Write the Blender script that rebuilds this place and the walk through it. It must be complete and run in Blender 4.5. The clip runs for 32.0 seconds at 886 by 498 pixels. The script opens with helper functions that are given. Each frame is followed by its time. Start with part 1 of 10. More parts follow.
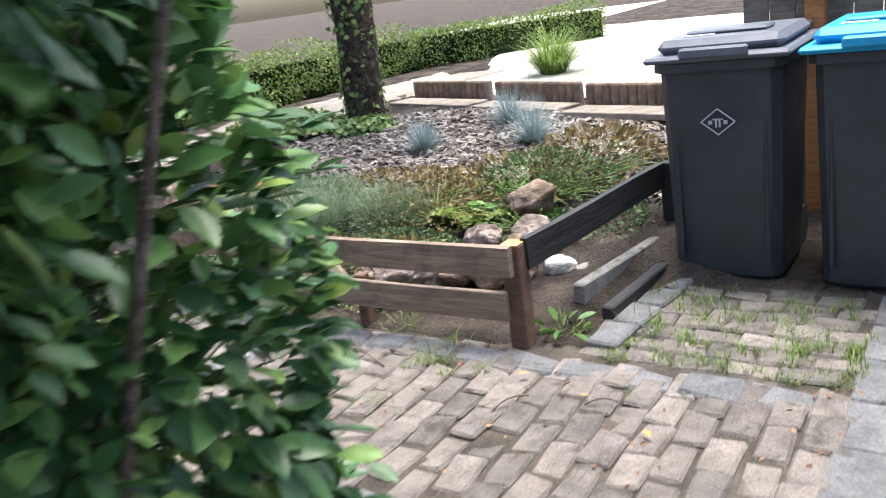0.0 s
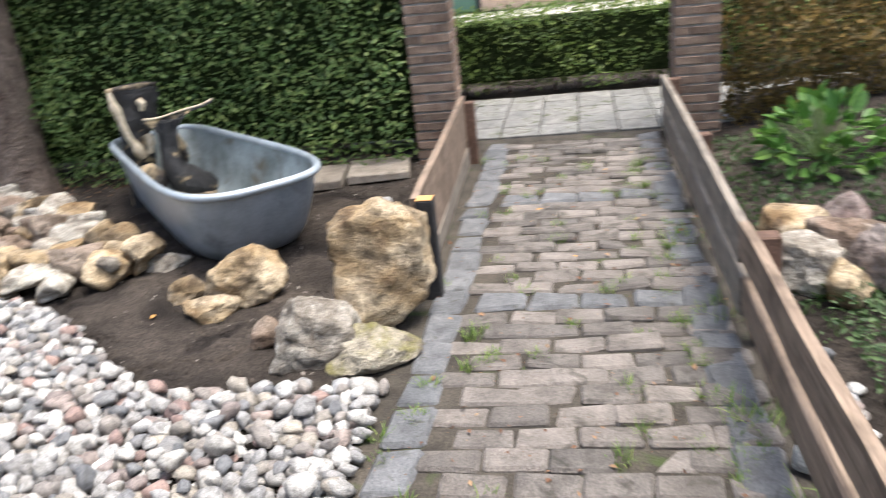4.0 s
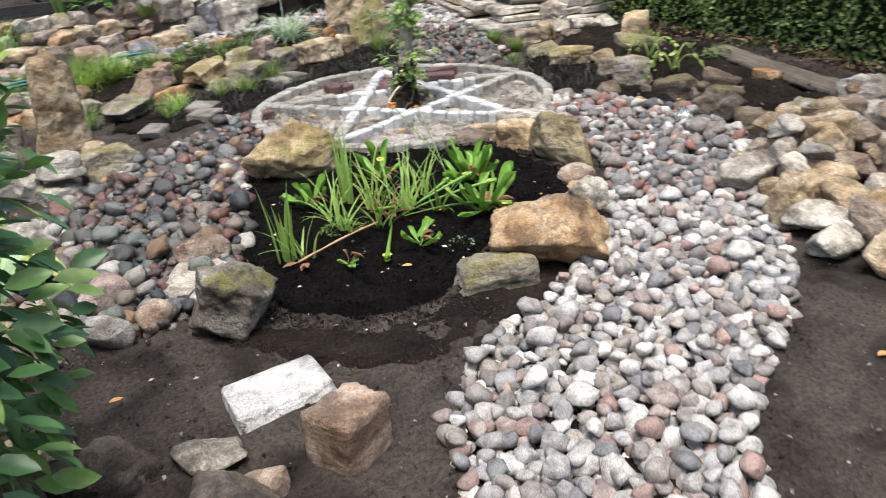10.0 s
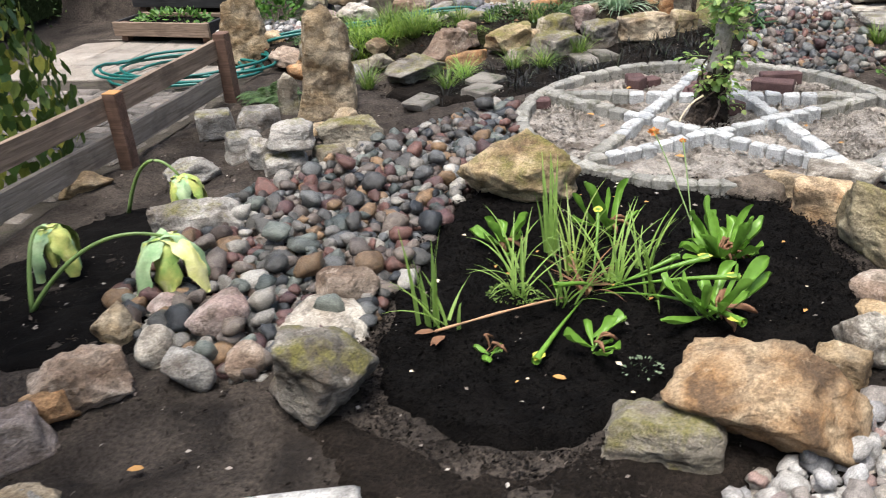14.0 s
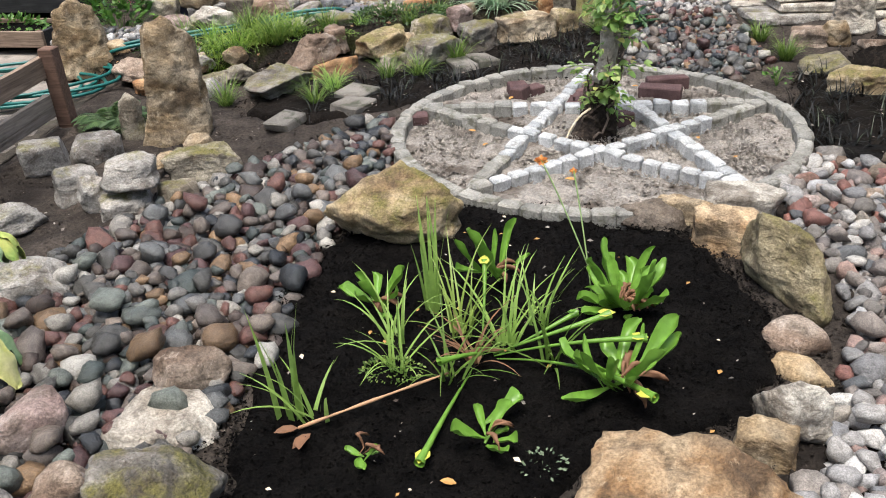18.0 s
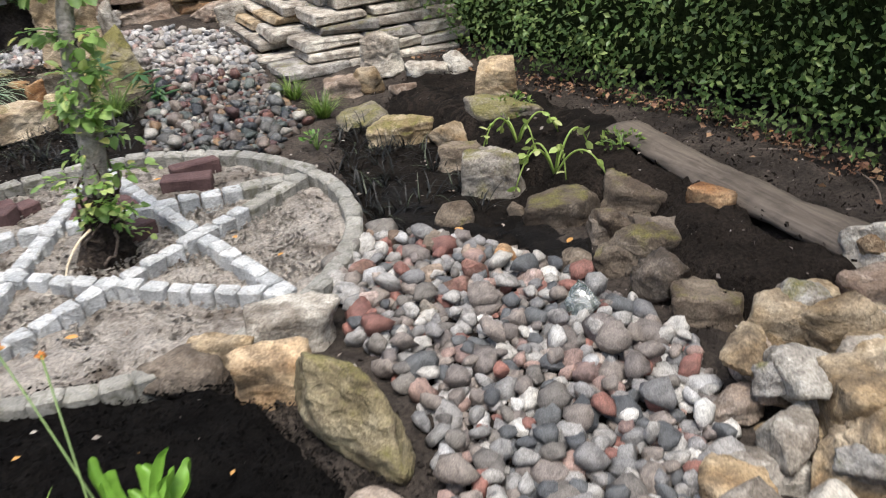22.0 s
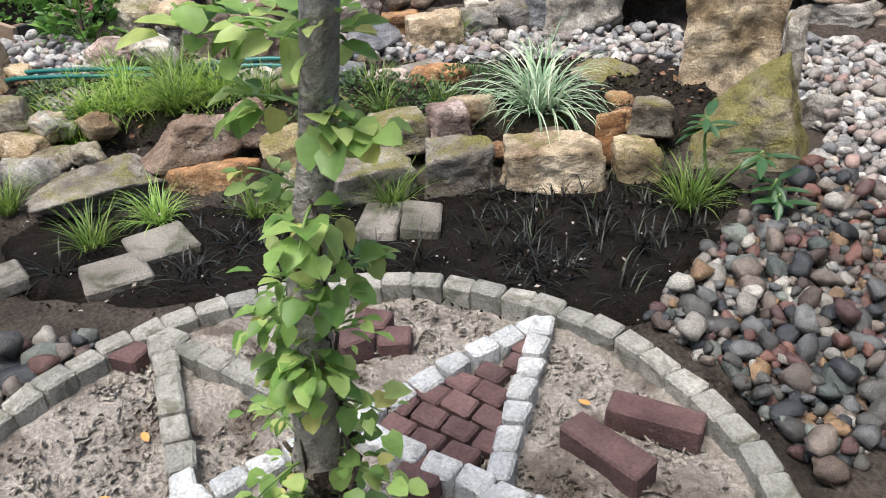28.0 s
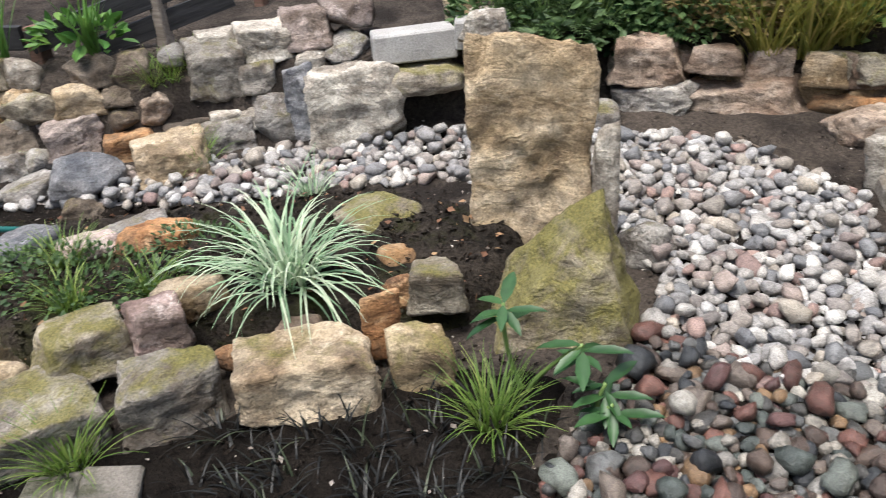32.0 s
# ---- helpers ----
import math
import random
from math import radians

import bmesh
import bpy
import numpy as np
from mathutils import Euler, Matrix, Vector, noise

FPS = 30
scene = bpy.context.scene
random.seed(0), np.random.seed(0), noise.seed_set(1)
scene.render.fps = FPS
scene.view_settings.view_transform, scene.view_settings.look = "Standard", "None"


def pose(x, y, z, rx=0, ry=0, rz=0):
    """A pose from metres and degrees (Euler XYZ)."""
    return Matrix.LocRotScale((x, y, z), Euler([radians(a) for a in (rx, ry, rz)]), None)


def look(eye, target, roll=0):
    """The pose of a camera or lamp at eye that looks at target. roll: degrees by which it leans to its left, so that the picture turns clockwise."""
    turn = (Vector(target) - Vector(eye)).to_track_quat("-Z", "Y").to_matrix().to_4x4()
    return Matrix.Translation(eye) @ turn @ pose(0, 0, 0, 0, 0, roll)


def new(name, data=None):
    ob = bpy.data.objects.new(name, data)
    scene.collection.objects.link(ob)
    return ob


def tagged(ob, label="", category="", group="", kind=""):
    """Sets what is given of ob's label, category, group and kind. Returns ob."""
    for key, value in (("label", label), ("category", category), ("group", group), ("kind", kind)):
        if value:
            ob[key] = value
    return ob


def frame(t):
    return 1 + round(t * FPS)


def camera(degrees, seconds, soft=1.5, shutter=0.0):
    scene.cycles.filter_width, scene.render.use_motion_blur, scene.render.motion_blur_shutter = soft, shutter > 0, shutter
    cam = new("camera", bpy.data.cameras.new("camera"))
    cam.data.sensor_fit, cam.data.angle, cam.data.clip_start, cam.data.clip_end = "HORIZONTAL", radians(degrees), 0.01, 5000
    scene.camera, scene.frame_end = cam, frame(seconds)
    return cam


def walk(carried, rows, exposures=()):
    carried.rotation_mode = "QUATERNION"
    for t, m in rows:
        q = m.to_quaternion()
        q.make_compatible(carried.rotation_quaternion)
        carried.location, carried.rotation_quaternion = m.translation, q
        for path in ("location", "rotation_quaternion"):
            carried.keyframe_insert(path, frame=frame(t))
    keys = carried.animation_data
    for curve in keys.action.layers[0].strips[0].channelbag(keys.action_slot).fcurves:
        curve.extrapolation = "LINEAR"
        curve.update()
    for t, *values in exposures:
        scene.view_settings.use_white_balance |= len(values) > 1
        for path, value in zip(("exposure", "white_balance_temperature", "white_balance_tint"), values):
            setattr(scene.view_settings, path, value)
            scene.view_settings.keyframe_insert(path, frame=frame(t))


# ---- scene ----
cam = camera(56.0, 32.0, soft=1.0, shutter=0.5)
METRES, EYE, TILT, LEAN, TURN = 11.5, 1.5, 0.0, 0.0, 35.1
ROWS = [
    (0.0, 0.0, 0.0, 0.0, -2.42, -17.26, 7.81),
    (0.5, 0.0156, 0.0318, 0.0017, -0.91, -18.96, 5.32),
    (1.0, 0.0304, 0.0638, 0.0022, 9.96, -20.07, 6.62),
    (1.5, 0.0379, 0.0962, 0.0026, 14.31, -20.82, 6.1),
    (2.0, 0.0419, 0.1233, 0.0022, 23.54, -21.12, 6.14),
    (2.5, 0.0481, 0.1494, 0.0032, 34.97, -21.01, 5.38),
    (3.0, 0.0466, 0.172, 0.0028, 41.58, -20.5, 5.35),
    (3.5, 0.0372, 0.1962, 0.0037, 50.92, -20.16, 6.47),
    (4.0, 0.0296, 0.2205, 0.0029, 63.11, -21.02, 5.98),
    (4.5, 0.0215, 0.2389, 0.0043, 73.96, -21.98, 5.6),
    (6.5, 0.0172, 0.2743, 0.0092, 97.21, -20.18, 3.97),
    (7.0, 0.0164, 0.2751, 0.0078, 100.32, -20.54, 3.83),
    (7.5, 0.0156, 0.2744, 0.0069, 103.01, -21.87, 4.02),
    (8.0, 0.0042, 0.2715, 0.0047, 106.13, -23.18, 4.23),
    (8.5, -0.017, 0.2654, 0.0067, 108.96, -23.48, 3.38),
    (9.0, -0.0337, 0.2646, 0.0066, 114.84, -23.75, 3.27),
    (9.5, -0.0546, 0.275, 0.0065, 125.34, -24.34, 3.61),
    (10.0, -0.0757, 0.2853, 0.0043, 131.24, -25.19, 4.3),
    (10.5, -0.1022, 0.2882, 0.0042, 141.83, -25.0, 4.49),
    (11.0, -0.1214, 0.2978, 0.0071, 155.56, -24.8, 4.15),
    (11.5, -0.133, 0.3079, 0.01, 162.69, -24.48, 3.5),
    (12.0, -0.1421, 0.3035, 0.008, 164.11, -24.98, 5.28),
    (12.5, -0.1498, 0.2876, 0.0077, 163.5, -25.49, 5.11),
    (13.0, -0.1547, 0.273, 0.0082, 161.11, -25.51, 4.79),
    (13.5, -0.1635, 0.2625, 0.0068, 159.34, -26.22, 4.37),
    (14.0, -0.1789, 0.2526, 0.0067, 159.38, -27.34, 3.78),
    (14.5, -0.1902, 0.2459, 0.007, 158.68, -27.7, 4.51),
    (15.0, -0.1974, 0.2357, 0.0061, 155.64, -27.65, 4.12),
    (15.5, -0.2006, 0.2191, 0.007, 153.41, -27.6, 3.02),
    (17.5, -0.2033, 0.2139, 0.0077, 151.68, -28.89, 2.77),
    (18.0, -0.2033, 0.2144, 0.0077, 151.46, -28.83, 3.09),
    (18.5, -0.2039, 0.2149, 0.0076, 151.03, -28.74, 3.28),
    (19.0, -0.2042, 0.2148, 0.0076, 150.25, -28.62, 3.32),
    (19.5, -0.2059, 0.213, 0.0074, 147.38, -28.41, 3.28),
    (20.0, -0.2121, 0.2101, 0.0065, 141.24, -28.45, 3.64),
    (20.5, -0.222, 0.208, 0.0051, 135.45, -28.77, 3.89),
    (21.0, -0.2416, 0.1997, 0.0043, 133.18, -27.33, 4.03),
    (21.5, -0.258, 0.1936, 0.0023, 128.5, -27.62, 4.46),
    (22.0, -0.2757, 0.1795, 0.0012, 122.7, -27.85, 3.54),
    (22.5, -0.2896, 0.1667, 0.0008, 122.11, -27.95, 2.58),
    (23.0, -0.3056, 0.1619, 0.0009, 125.66, -28.04, 1.94),
    (23.5, -0.3283, 0.157, 0.0013, 133.57, -29.13, 2.45),
    (24.0, -0.349, 0.1453, 0.0004, 137.84, -29.48, 1.22),
    (24.5, -0.3716, 0.1282, 0.0022, 144.73, -29.17, 0.27),
    (25.0, -0.394, 0.113, 0.0019, 157.8, -28.96, 1.3),
    (25.5, -0.4148, 0.0982, 0.0037, 167.61, -28.67, 1.57),
    (26.0, -0.4311, 0.0755, 0.0018, 172.43, -29.01, 1.2),
    (26.5, -0.4424, 0.0621, 0.0032, 179.74, -29.51, 1.79),
    (28.5, -0.4527, 0.034, 0.0001, 178.81, -31.44, 3.19),
    (29.0, -0.4638, 0.0302, 0.0029, 178.16, -31.07, 4.73),
    (29.5, -0.4703, 0.0222, 0.0014, 174.33, -30.29, 5.15),
    (30.0, -0.4755, -0.0105, -0.0057, 168.27, -28.79, 3.99),
    (30.5, -0.48, -0.0354, -0.003, 168.78, -28.4, 3.58),
    (31.0, -0.4847, -0.0448, -0.002, 169.62, -28.5, 3.43),
    (31.5, -0.485, -0.048, -0.0011, 169.58, -29.24, 3.5),
    (32.0, -0.4878, -0.0484, 0.0002, 167.49, -29.66, 3.49),
]
walk(cam, [(t, pose(0, 0, EYE, TILT, LEAN, TURN) @ pose(METRES * x, METRES * y, METRES * z, 90 + pitch, roll, yaw)) for t, x, y, z, yaw, pitch, roll in ROWS],
     [(0.0, 1.95), (1.0, 1.65), (2.0, 1.45), (3.0, 1.7), (4.0, 1.6), (7.0, 1.03), (9.0, 1.14), (12.0, 1.4), (15.0, 1.15), (19.0, 1.1), (22.0, 1.07), (24.0, 1.0), (26.0, 1.15), (29.0, 1.2), (32.0, 1.25)])

# ---- light ----
world = bpy.data.worlds.new("sky")
scene.world = world
world.use_nodes = True
wn = world.node_tree
sky = wn.nodes.new("ShaderNodeTexSky")
sky.sky_type = "NISHITA"
sky.sun_disc = False
sky.sun_elevation = radians(76)
sky.sun_rotation = radians(14)
sky.air_density, sky.dust_density, sky.ozone_density = 1.0, 4.0, 1.0
wn.links.new(sky.outputs[0], wn.nodes["Background"].inputs[0])
wn.nodes["Background"].inputs[1].default_value = 0.12
sun_lamp = bpy.data.lights.new("sun", "SUN")
sun_lamp.energy, sun_lamp.angle, sun_lamp.color = 2.2, radians(30), (1.0, 0.985, 0.95)
sun = new("sun", sun_lamp)
sun.matrix_world = look((0.5, 2.1, 9.0), (0, 0, 0))

# ---- numbers and meshes ----


def lattice(ix, iy, iz, seed):
    n = (ix * 374761393 + iy * 668265263 + iz * 2147483647 + seed * 1274126177) & 0xFFFFFFFF
    n = ((n ^ (n >> 13)) * 1274126177) & 0xFFFFFFFF
    return ((n ^ (n >> 16)) & 0xFFFF) / 65535.0


def vnoise(p, seed=0):
    """Smooth value noise in -1..1 at the rows of p."""
    p = np.asarray(p, float)
    i = np.floor(p).astype(np.int64)
    f = p - i
    f = f * f * (3 - 2 * f)
    out = 0
    for a in (0, 1):
        for b in (0, 1):
            for c in (0, 1):
                w = (f[:, 0] if a else 1 - f[:, 0]) * (f[:, 1] if b else 1 - f[:, 1]) * (f[:, 2] if c else 1 - f[:, 2])
                out = out + w * lattice(i[:, 0] + a, i[:, 1] + b, i[:, 2] + c, seed)
    return out * 2 - 1


def fbm(p, octaves=4, seed=0):
    total, amp = 0, 1.0
    for k in range(octaves):
        total = total + amp * vnoise(np.asarray(p) * 2 ** k, seed + k * 17)
        amp *= 0.5
    return total


def smooth01(x):
    x = np.clip(x, 0, 1)
    return x * x * (3 - 2 * x)


def edge_dist(x, y, poly):
    """Distance to a polygon's edge, positive inside."""
    x, y = np.asarray(x, float), np.asarray(y, float)
    best = np.full(x.shape, 1e9)
    inside = np.zeros(x.shape, bool)
    for (ax, ay), (bx, by) in zip(poly, poly[1:] + poly[:1]):
        ex, ey = bx - ax, by - ay
        s = np.clip(((x - ax) * ex + (y - ay) * ey) / (ex * ex + ey * ey), 0, 1)
        best = np.minimum(best, np.hypot(x - ax - s * ex, y - ay - s * ey))
        cross = (ay > y) != (by > y)
        with np.errstate(divide="ignore", invalid="ignore"):
            inside ^= cross & (x < (bx - ax) * (y - ay) / (by - ay + 1e-12) + ax)
    return np.where(inside, best, -best)


WALL_LINE = [(0.3, -4.5), (-1.3, -4.45), (-1.9, -4.8), (-2.65, -5.09), (-3.14, -5.31), (-3.5, -5.54), (-3.65, -5.85),
             (-3.5, -6.15), (-2.9, -6.2), (-2.0, -5.75), (-1.0, -5.4), (0.3, -5.2)]
BACK_LINE = [(0.5, -5.9), (-1.15, -6.05), (-2.0, -6.5), (-2.6, -6.85), (-3.3, -7.15), (-3.6, -7.42), (-5.2, -7.6), (-5.6, -14), (3, -14), (3, -5.9)]


BANK = [(-5.3, -1.9), (-5.35, -2.3), (-5.6, -2.65), (-5.4, -2.95), (-5.25, -3.3), (-5.3, -3.6), (-5.15, -4.05), (-5.0, -4.4), (-5.3, -4.9), (-6.0, -4.6), (-6.5, -3.5), (-6.7, -2.0), (-6.2, -1.6), (-5.6, -1.75)]


def gz(x, y):
    """Height of the ground."""
    x, y = np.asarray(x, float), np.asarray(y, float)
    z = np.clip(0.13 * (y - 3.0), 0, 0.42) * smooth01((-0.9 - x) / 0.6) * smooth01((x + 9.0) / 1.0)
    z = z + np.clip(0.05 * (-4.4 - y), 0, 0.2)
    z = z + 0.13 * smooth01(edge_dist(x, y, WALL_LINE) / 0.14)
    z = z + 0.33 * smooth01(edge_dist(x, y, BACK_LINE) / 0.2)
    z = z + 0.12 * smooth01(edge_dist(x, y, BANK) / 0.16)
    return z


def mesh(name, verts, faces, mat=None, smooth=False):
    me = bpy.data.meshes.new(name)
    faces = faces.tolist() if isinstance(faces, np.ndarray) else faces
    me.from_pydata(np.asarray(verts, float).reshape(-1, 3).tolist(), [], faces)
    if smooth:
        me.polygons.foreach_set("use_smooth", [True] * len(me.polygons))
    if mat:
        me.materials.append(mat)
    me.update()
    return me


def join(pieces):
    vs, fs, n = [], [], 0
    for v, f in pieces:
        v = np.asarray(v, float).reshape(-1, 3)
        vs.append(v)
        fs += [[i + n for i in q] for q in (f.tolist() if isinstance(f, np.ndarray) else f)]
        n += len(v)
    return np.concatenate(vs), fs


def thing(name, x, y, z, label, category, group="", yaw=0.0, kind=""):
    ob = new(name)
    ob.empty_display_size = 0.05
    ob.matrix_basis = pose(x, y, z, 0, 0, yaw)
    return tagged(ob, label, category, group, kind)


def part(name, me, parent, label="", m=None, kind=""):
    ob = new(name, me)
    ob.parent = parent
    if m is not None:
        ob.matrix_basis = m
    return tagged(ob, label, kind=kind)


def solo(name, me, label, category, m=None, group="", kind=""):
    ob = new(name, me)
    if m is not None:
        ob.matrix_basis = m
    return tagged(ob, label, category, group, kind)


def box(w, d, h, bevel=0.006, at=(0, 0, 0), jitter=0.0, rng=None):
    """A box with chamfered edges, centred in x and y, standing on at."""
    vs, idx = [], {}
    for sx in (-1, 1):
        for sy in (-1, 1):
            for sz in (-1, 1):
                j = rng.uniform(-jitter, jitter, 3) if jitter else np.zeros(3)
                for ax in range(3):
                    p = np.array([sx * w / 2, sy * d / 2, sz * h / 2]) + j
                    s = np.array([sx, sy, sz]) * bevel
                    s[ax] = 0
                    idx[sx, sy, sz, ax] = len(vs)
                    vs.append(p - s)
    fs = []
    for ax in range(3):
        u, v = (ax + 1) % 3, (ax + 2) % 3
        for s in (-1, 1):
            q = []
            for a, b in ((-1, -1), (1, -1), (1, 1), (-1, 1)):
                k = [0, 0, 0]
                k[ax], k[u], k[v] = s, a, b
                q.append(idx[(*k, ax)])
            fs.append(q if s > 0 else q[::-1])
        for a in (-1, 1):
            for b in (-1, 1):
                k0, k1 = [0, 0, 0], [0, 0, 0]
                k0[ax], k1[ax] = -1, 1
                k0[u] = k1[u] = a
                k0[v] = k1[v] = b
                q = [idx[(*k0, u)], idx[(*k1, u)], idx[(*k1, v)], idx[(*k0, v)]]
                fs.append(q if a * b > 0 else q[::-1])
    for sx in (-1, 1):
        for sy in (-1, 1):
            for sz in (-1, 1):
                q = [idx[sx, sy, sz, 0], idx[sx, sy, sz, 1], idx[sx, sy, sz, 2]]
                fs.append(q if sx * sy * sz > 0 else q[::-1])
    return np.array(vs) + np.array([0, 0, h / 2]) + np.array(at), fs


def turned(v, m):
    v = np.asarray(v, float)
    m = np.array(m)
    return v @ m[:3, :3].T + m[:3, 3]


def tube(pts, radii, sides=8, cap=True):
    """A round tube along points."""
    pts = np.asarray(pts, float)
    n = len(pts)
    radii = np.broadcast_to(np.asarray(radii, float), (n,))
    tan = np.gradient(pts, axis=0)
    tan /= np.linalg.norm(tan, axis=1)[:, None] + 1e-12
    ref = np.array([0.0, 0, 1]) if abs(tan[0, 2]) < 0.9 else np.array([1.0, 0, 0])
    vs = []
    for i in range(n):
        a = np.cross(tan[i], ref)
        a /= np.linalg.norm(a) + 1e-12
        b = np.cross(tan[i], a)
        ref = -np.cross(tan[i], a) if False else ref
        th = np.arange(sides) / sides * 2 * math.pi
        vs.append(pts[i] + radii[i] * (np.cos(th)[:, None] * a + np.sin(th)[:, None] * b))
    fs = []
    for i in range(n - 1):
        for k in range(sides):
            k2 = (k + 1) % sides
            fs.append([i * sides + k, i * sides + k2, (i + 1) * sides + k2, (i + 1) * sides + k])
    if cap:
        fs.append(list(range(sides))[::-1])
        fs.append([(n - 1) * sides + k for k in range(sides)])
    return np.concatenate(vs), fs


def bend(a, b, sag=(0, 0, 0), n=8):
    """Points along a curve from a to b, pushed out by sag in the middle."""
    t = np.linspace(0, 1, n)[:, None]
    return (1 - t) * np.array(a) + t * np.array(b) + 4 * t * (1 - t) * np.array(sag)


def scatter(tv, tf, pos, x_axis, normal, size):
    """Copies of a template (x along the leaf, z its upper side) at many places, as one set of verts and faces."""
    tv = np.asarray(tv, float)
    x = x_axis / (np.linalg.norm(x_axis, axis=1)[:, None] + 1e-9)
    z = normal - (normal * x).sum(1)[:, None] * x
    z /= np.linalg.norm(z, axis=1)[:, None] + 1e-9
    y = np.cross(z, x)
    size = np.broadcast_to(np.asarray(size, float), (len(pos),))
    v = pos[:, None] + size[:, None, None] * (tv[None, :, 0, None] * x[:, None] + tv[None, :, 1, None] * y[:, None] + tv[None, :, 2, None] * z[:, None])
    f = []
    for q in tf:
        f.append(np.array(q)[None] + (np.arange(len(pos)) * len(tv))[:, None])
    faces = []
    for q in f:
        faces += q.tolist()
    return v.reshape(-1, 3), faces


# leaf templates, one unit long
OVAL = ([(0, 0, 0), (0.25, 0.2, 0.05), (0.6, 0.24, 0.05), (0.85, 0.12, 0.01), (1, 0, -0.06), (0.85, -0.12, 0.01), (0.6, -0.24, 0.05), (0.25, -0.2, 0.05), (0.5, 0, -0.01)],
        [(0, 8, 2, 1), (8, 4, 3, 2), (0, 7, 6, 8), (8, 6, 5, 4)])
SMALL = ([(0, 0, 0), (0.5, 0.3, 0.08), (1, 0, -0.04), (0.5, -0.3, 0.08)], [(0, 2, 1), (0, 3, 2)])
HEART = ([(0, 0, 0), (-0.1, 0.28, 0.04), (0.3, 0.46, 0.03), (0.7, 0.28, 0), (1, 0, -0.08), (0.7, -0.28, 0), (0.3, -0.46, 0.03), (-0.1, -0.28, 0.04), (0.45, 0, -0.03)],
         [(0, 8, 2, 1), (8, 4, 3, 2), (0, 7, 6, 8), (8, 6, 5, 4)])
ROUND = ([(0, 0, 0), (0.05, 0.3, 0.05), (0.4, 0.47, 0.05), (0.8, 0.32, 0), (1, 0, -0.08), (0.8, -0.32, 0), (0.4, -0.47, 0.05), (0.05, -0.3, 0.05), (0.45, 0, -0.05)],
         [(0, 8, 2, 1), (8, 4, 3, 2), (0, 7, 6, 8), (8, 6, 5, 4)])
CHIP = ([(-0.5, -0.2, 0), (0.45, -0.24, 0), (0.5, 0.2, 0), (-0.42, 0.22, 0), (-0.48, -0.16, 0.1), (0.4, -0.2, 0.12), (0.47, 0.17, 0.1), (-0.4, 0.2, 0.11)],
        [(4, 5, 6, 7), (0, 1, 5, 4), (1, 2, 6, 5), (2, 3, 7, 6), (3, 0, 4, 7)])


def dirs(n, rng, up=0.0):
    v = rng.normal(size=(n, 3))
    v[:, 2] += up
    return v / np.linalg.norm(v, axis=1)[:, None]


def blades(n, length, width, spread, rng, droop=0.6, segs=4, lift=1.0, base=0.02):
    """Grass blades from one root: strips that rise and bow over."""
    vs, fs = [], []
    for k in range(n):
        a = rng.uniform(0, 2 * math.pi)
        out = np.array([math.cos(a), math.sin(a), 0])
        side = np.array([-out[1], out[0], 0])
        L = length * rng.uniform(0.55, 1.1)
        tilt = spread * rng.uniform(0.1, 1.0)
        bow = droop * rng.uniform(0.5, 1.3)
        root = out * base * rng.uniform(0, 1) + side * base * rng.uniform(-1, 1)
        p, ang, q = root, tilt, len(vs)
        for s in range(segs + 1):
            w = width * (1 - (s / segs) ** 1.6) * 0.5 + 0.0004
            vs += [p - side * w, p + side * w]
            ang = tilt + bow * (s / segs) ** 1.3 * 1.6
            p = p + (out * math.sin(ang) + np.array([0, 0, lift * math.cos(ang)])) * L / segs
        for s in range(segs):
            b = q + 2 * s
            fs.append([b, b + 1, b + 3, b + 2])
    return np.array(vs), fs


# ---- materials ----
def shader(name, rough=0.7, metal=0.0, spec=0.5):
    m = bpy.data.materials.new(name)
    m.use_nodes = True
    b = m.node_tree.nodes["Principled BSDF"]
    b.inputs["Roughness"].default_value = rough
    b.inputs["Metallic"].default_value = metal
    b.inputs["Specular IOR Level"].default_value = spec
    return m, m.node_tree.nodes, m.node_tree.links, b


def ramp(nodes, links, fac, stops, interp="LINEAR"):
    r = nodes.new("ShaderNodeValToRGB")
    r.color_ramp.interpolation = interp
    el = r.color_ramp.elements
    while len(el) < len(stops):
        el.new(0.5)
    for e, (at, c) in zip(el, stops):
        e.position = at
        e.color = (*c, 1)
    links.new(fac, r.inputs[0])
    return r.outputs[0]


def noise_tex(nodes, links, scale, detail=6, coord=None, rough=0.55, distort=0.0):
    n = nodes.new("ShaderNodeTexNoise")
    n.inputs["Scale"].default_value = scale
    n.inputs["Detail"].default_value = detail
    n.inputs["Roughness"].default_value = rough
    n.inputs["Distortion"].default_value = distort
    if coord is not None:
        links.new(coord, n.inputs["Vector"])
    return n.outputs["Fac"]


def blend(nodes, links, fac, a, b, mode="MIX"):
    n = nodes.new("ShaderNodeMix")
    n.data_type = "RGBA"
    n.blend_type = mode
    for sock, val in ((n.inputs[0], fac), (n.inputs[6], a), (n.inputs[7], b)):
        if isinstance(val, bpy.types.NodeSocket):
            links.new(val, sock)
        elif isinstance(val, tuple):
            sock.default_value = (*val, 1)
        else:
            sock.default_value = val
    return n.outputs[2]


def calc(nodes, links, op, a, b=None):
    n = nodes.new("ShaderNodeMath")
    n.operation = op
    for sock, val in zip(n.inputs, (a, b)):
        if isinstance(val, bpy.types.NodeSocket):
            links.new(val, sock)
        elif val is not None:
            sock.default_value = val
    return n.outputs[0]


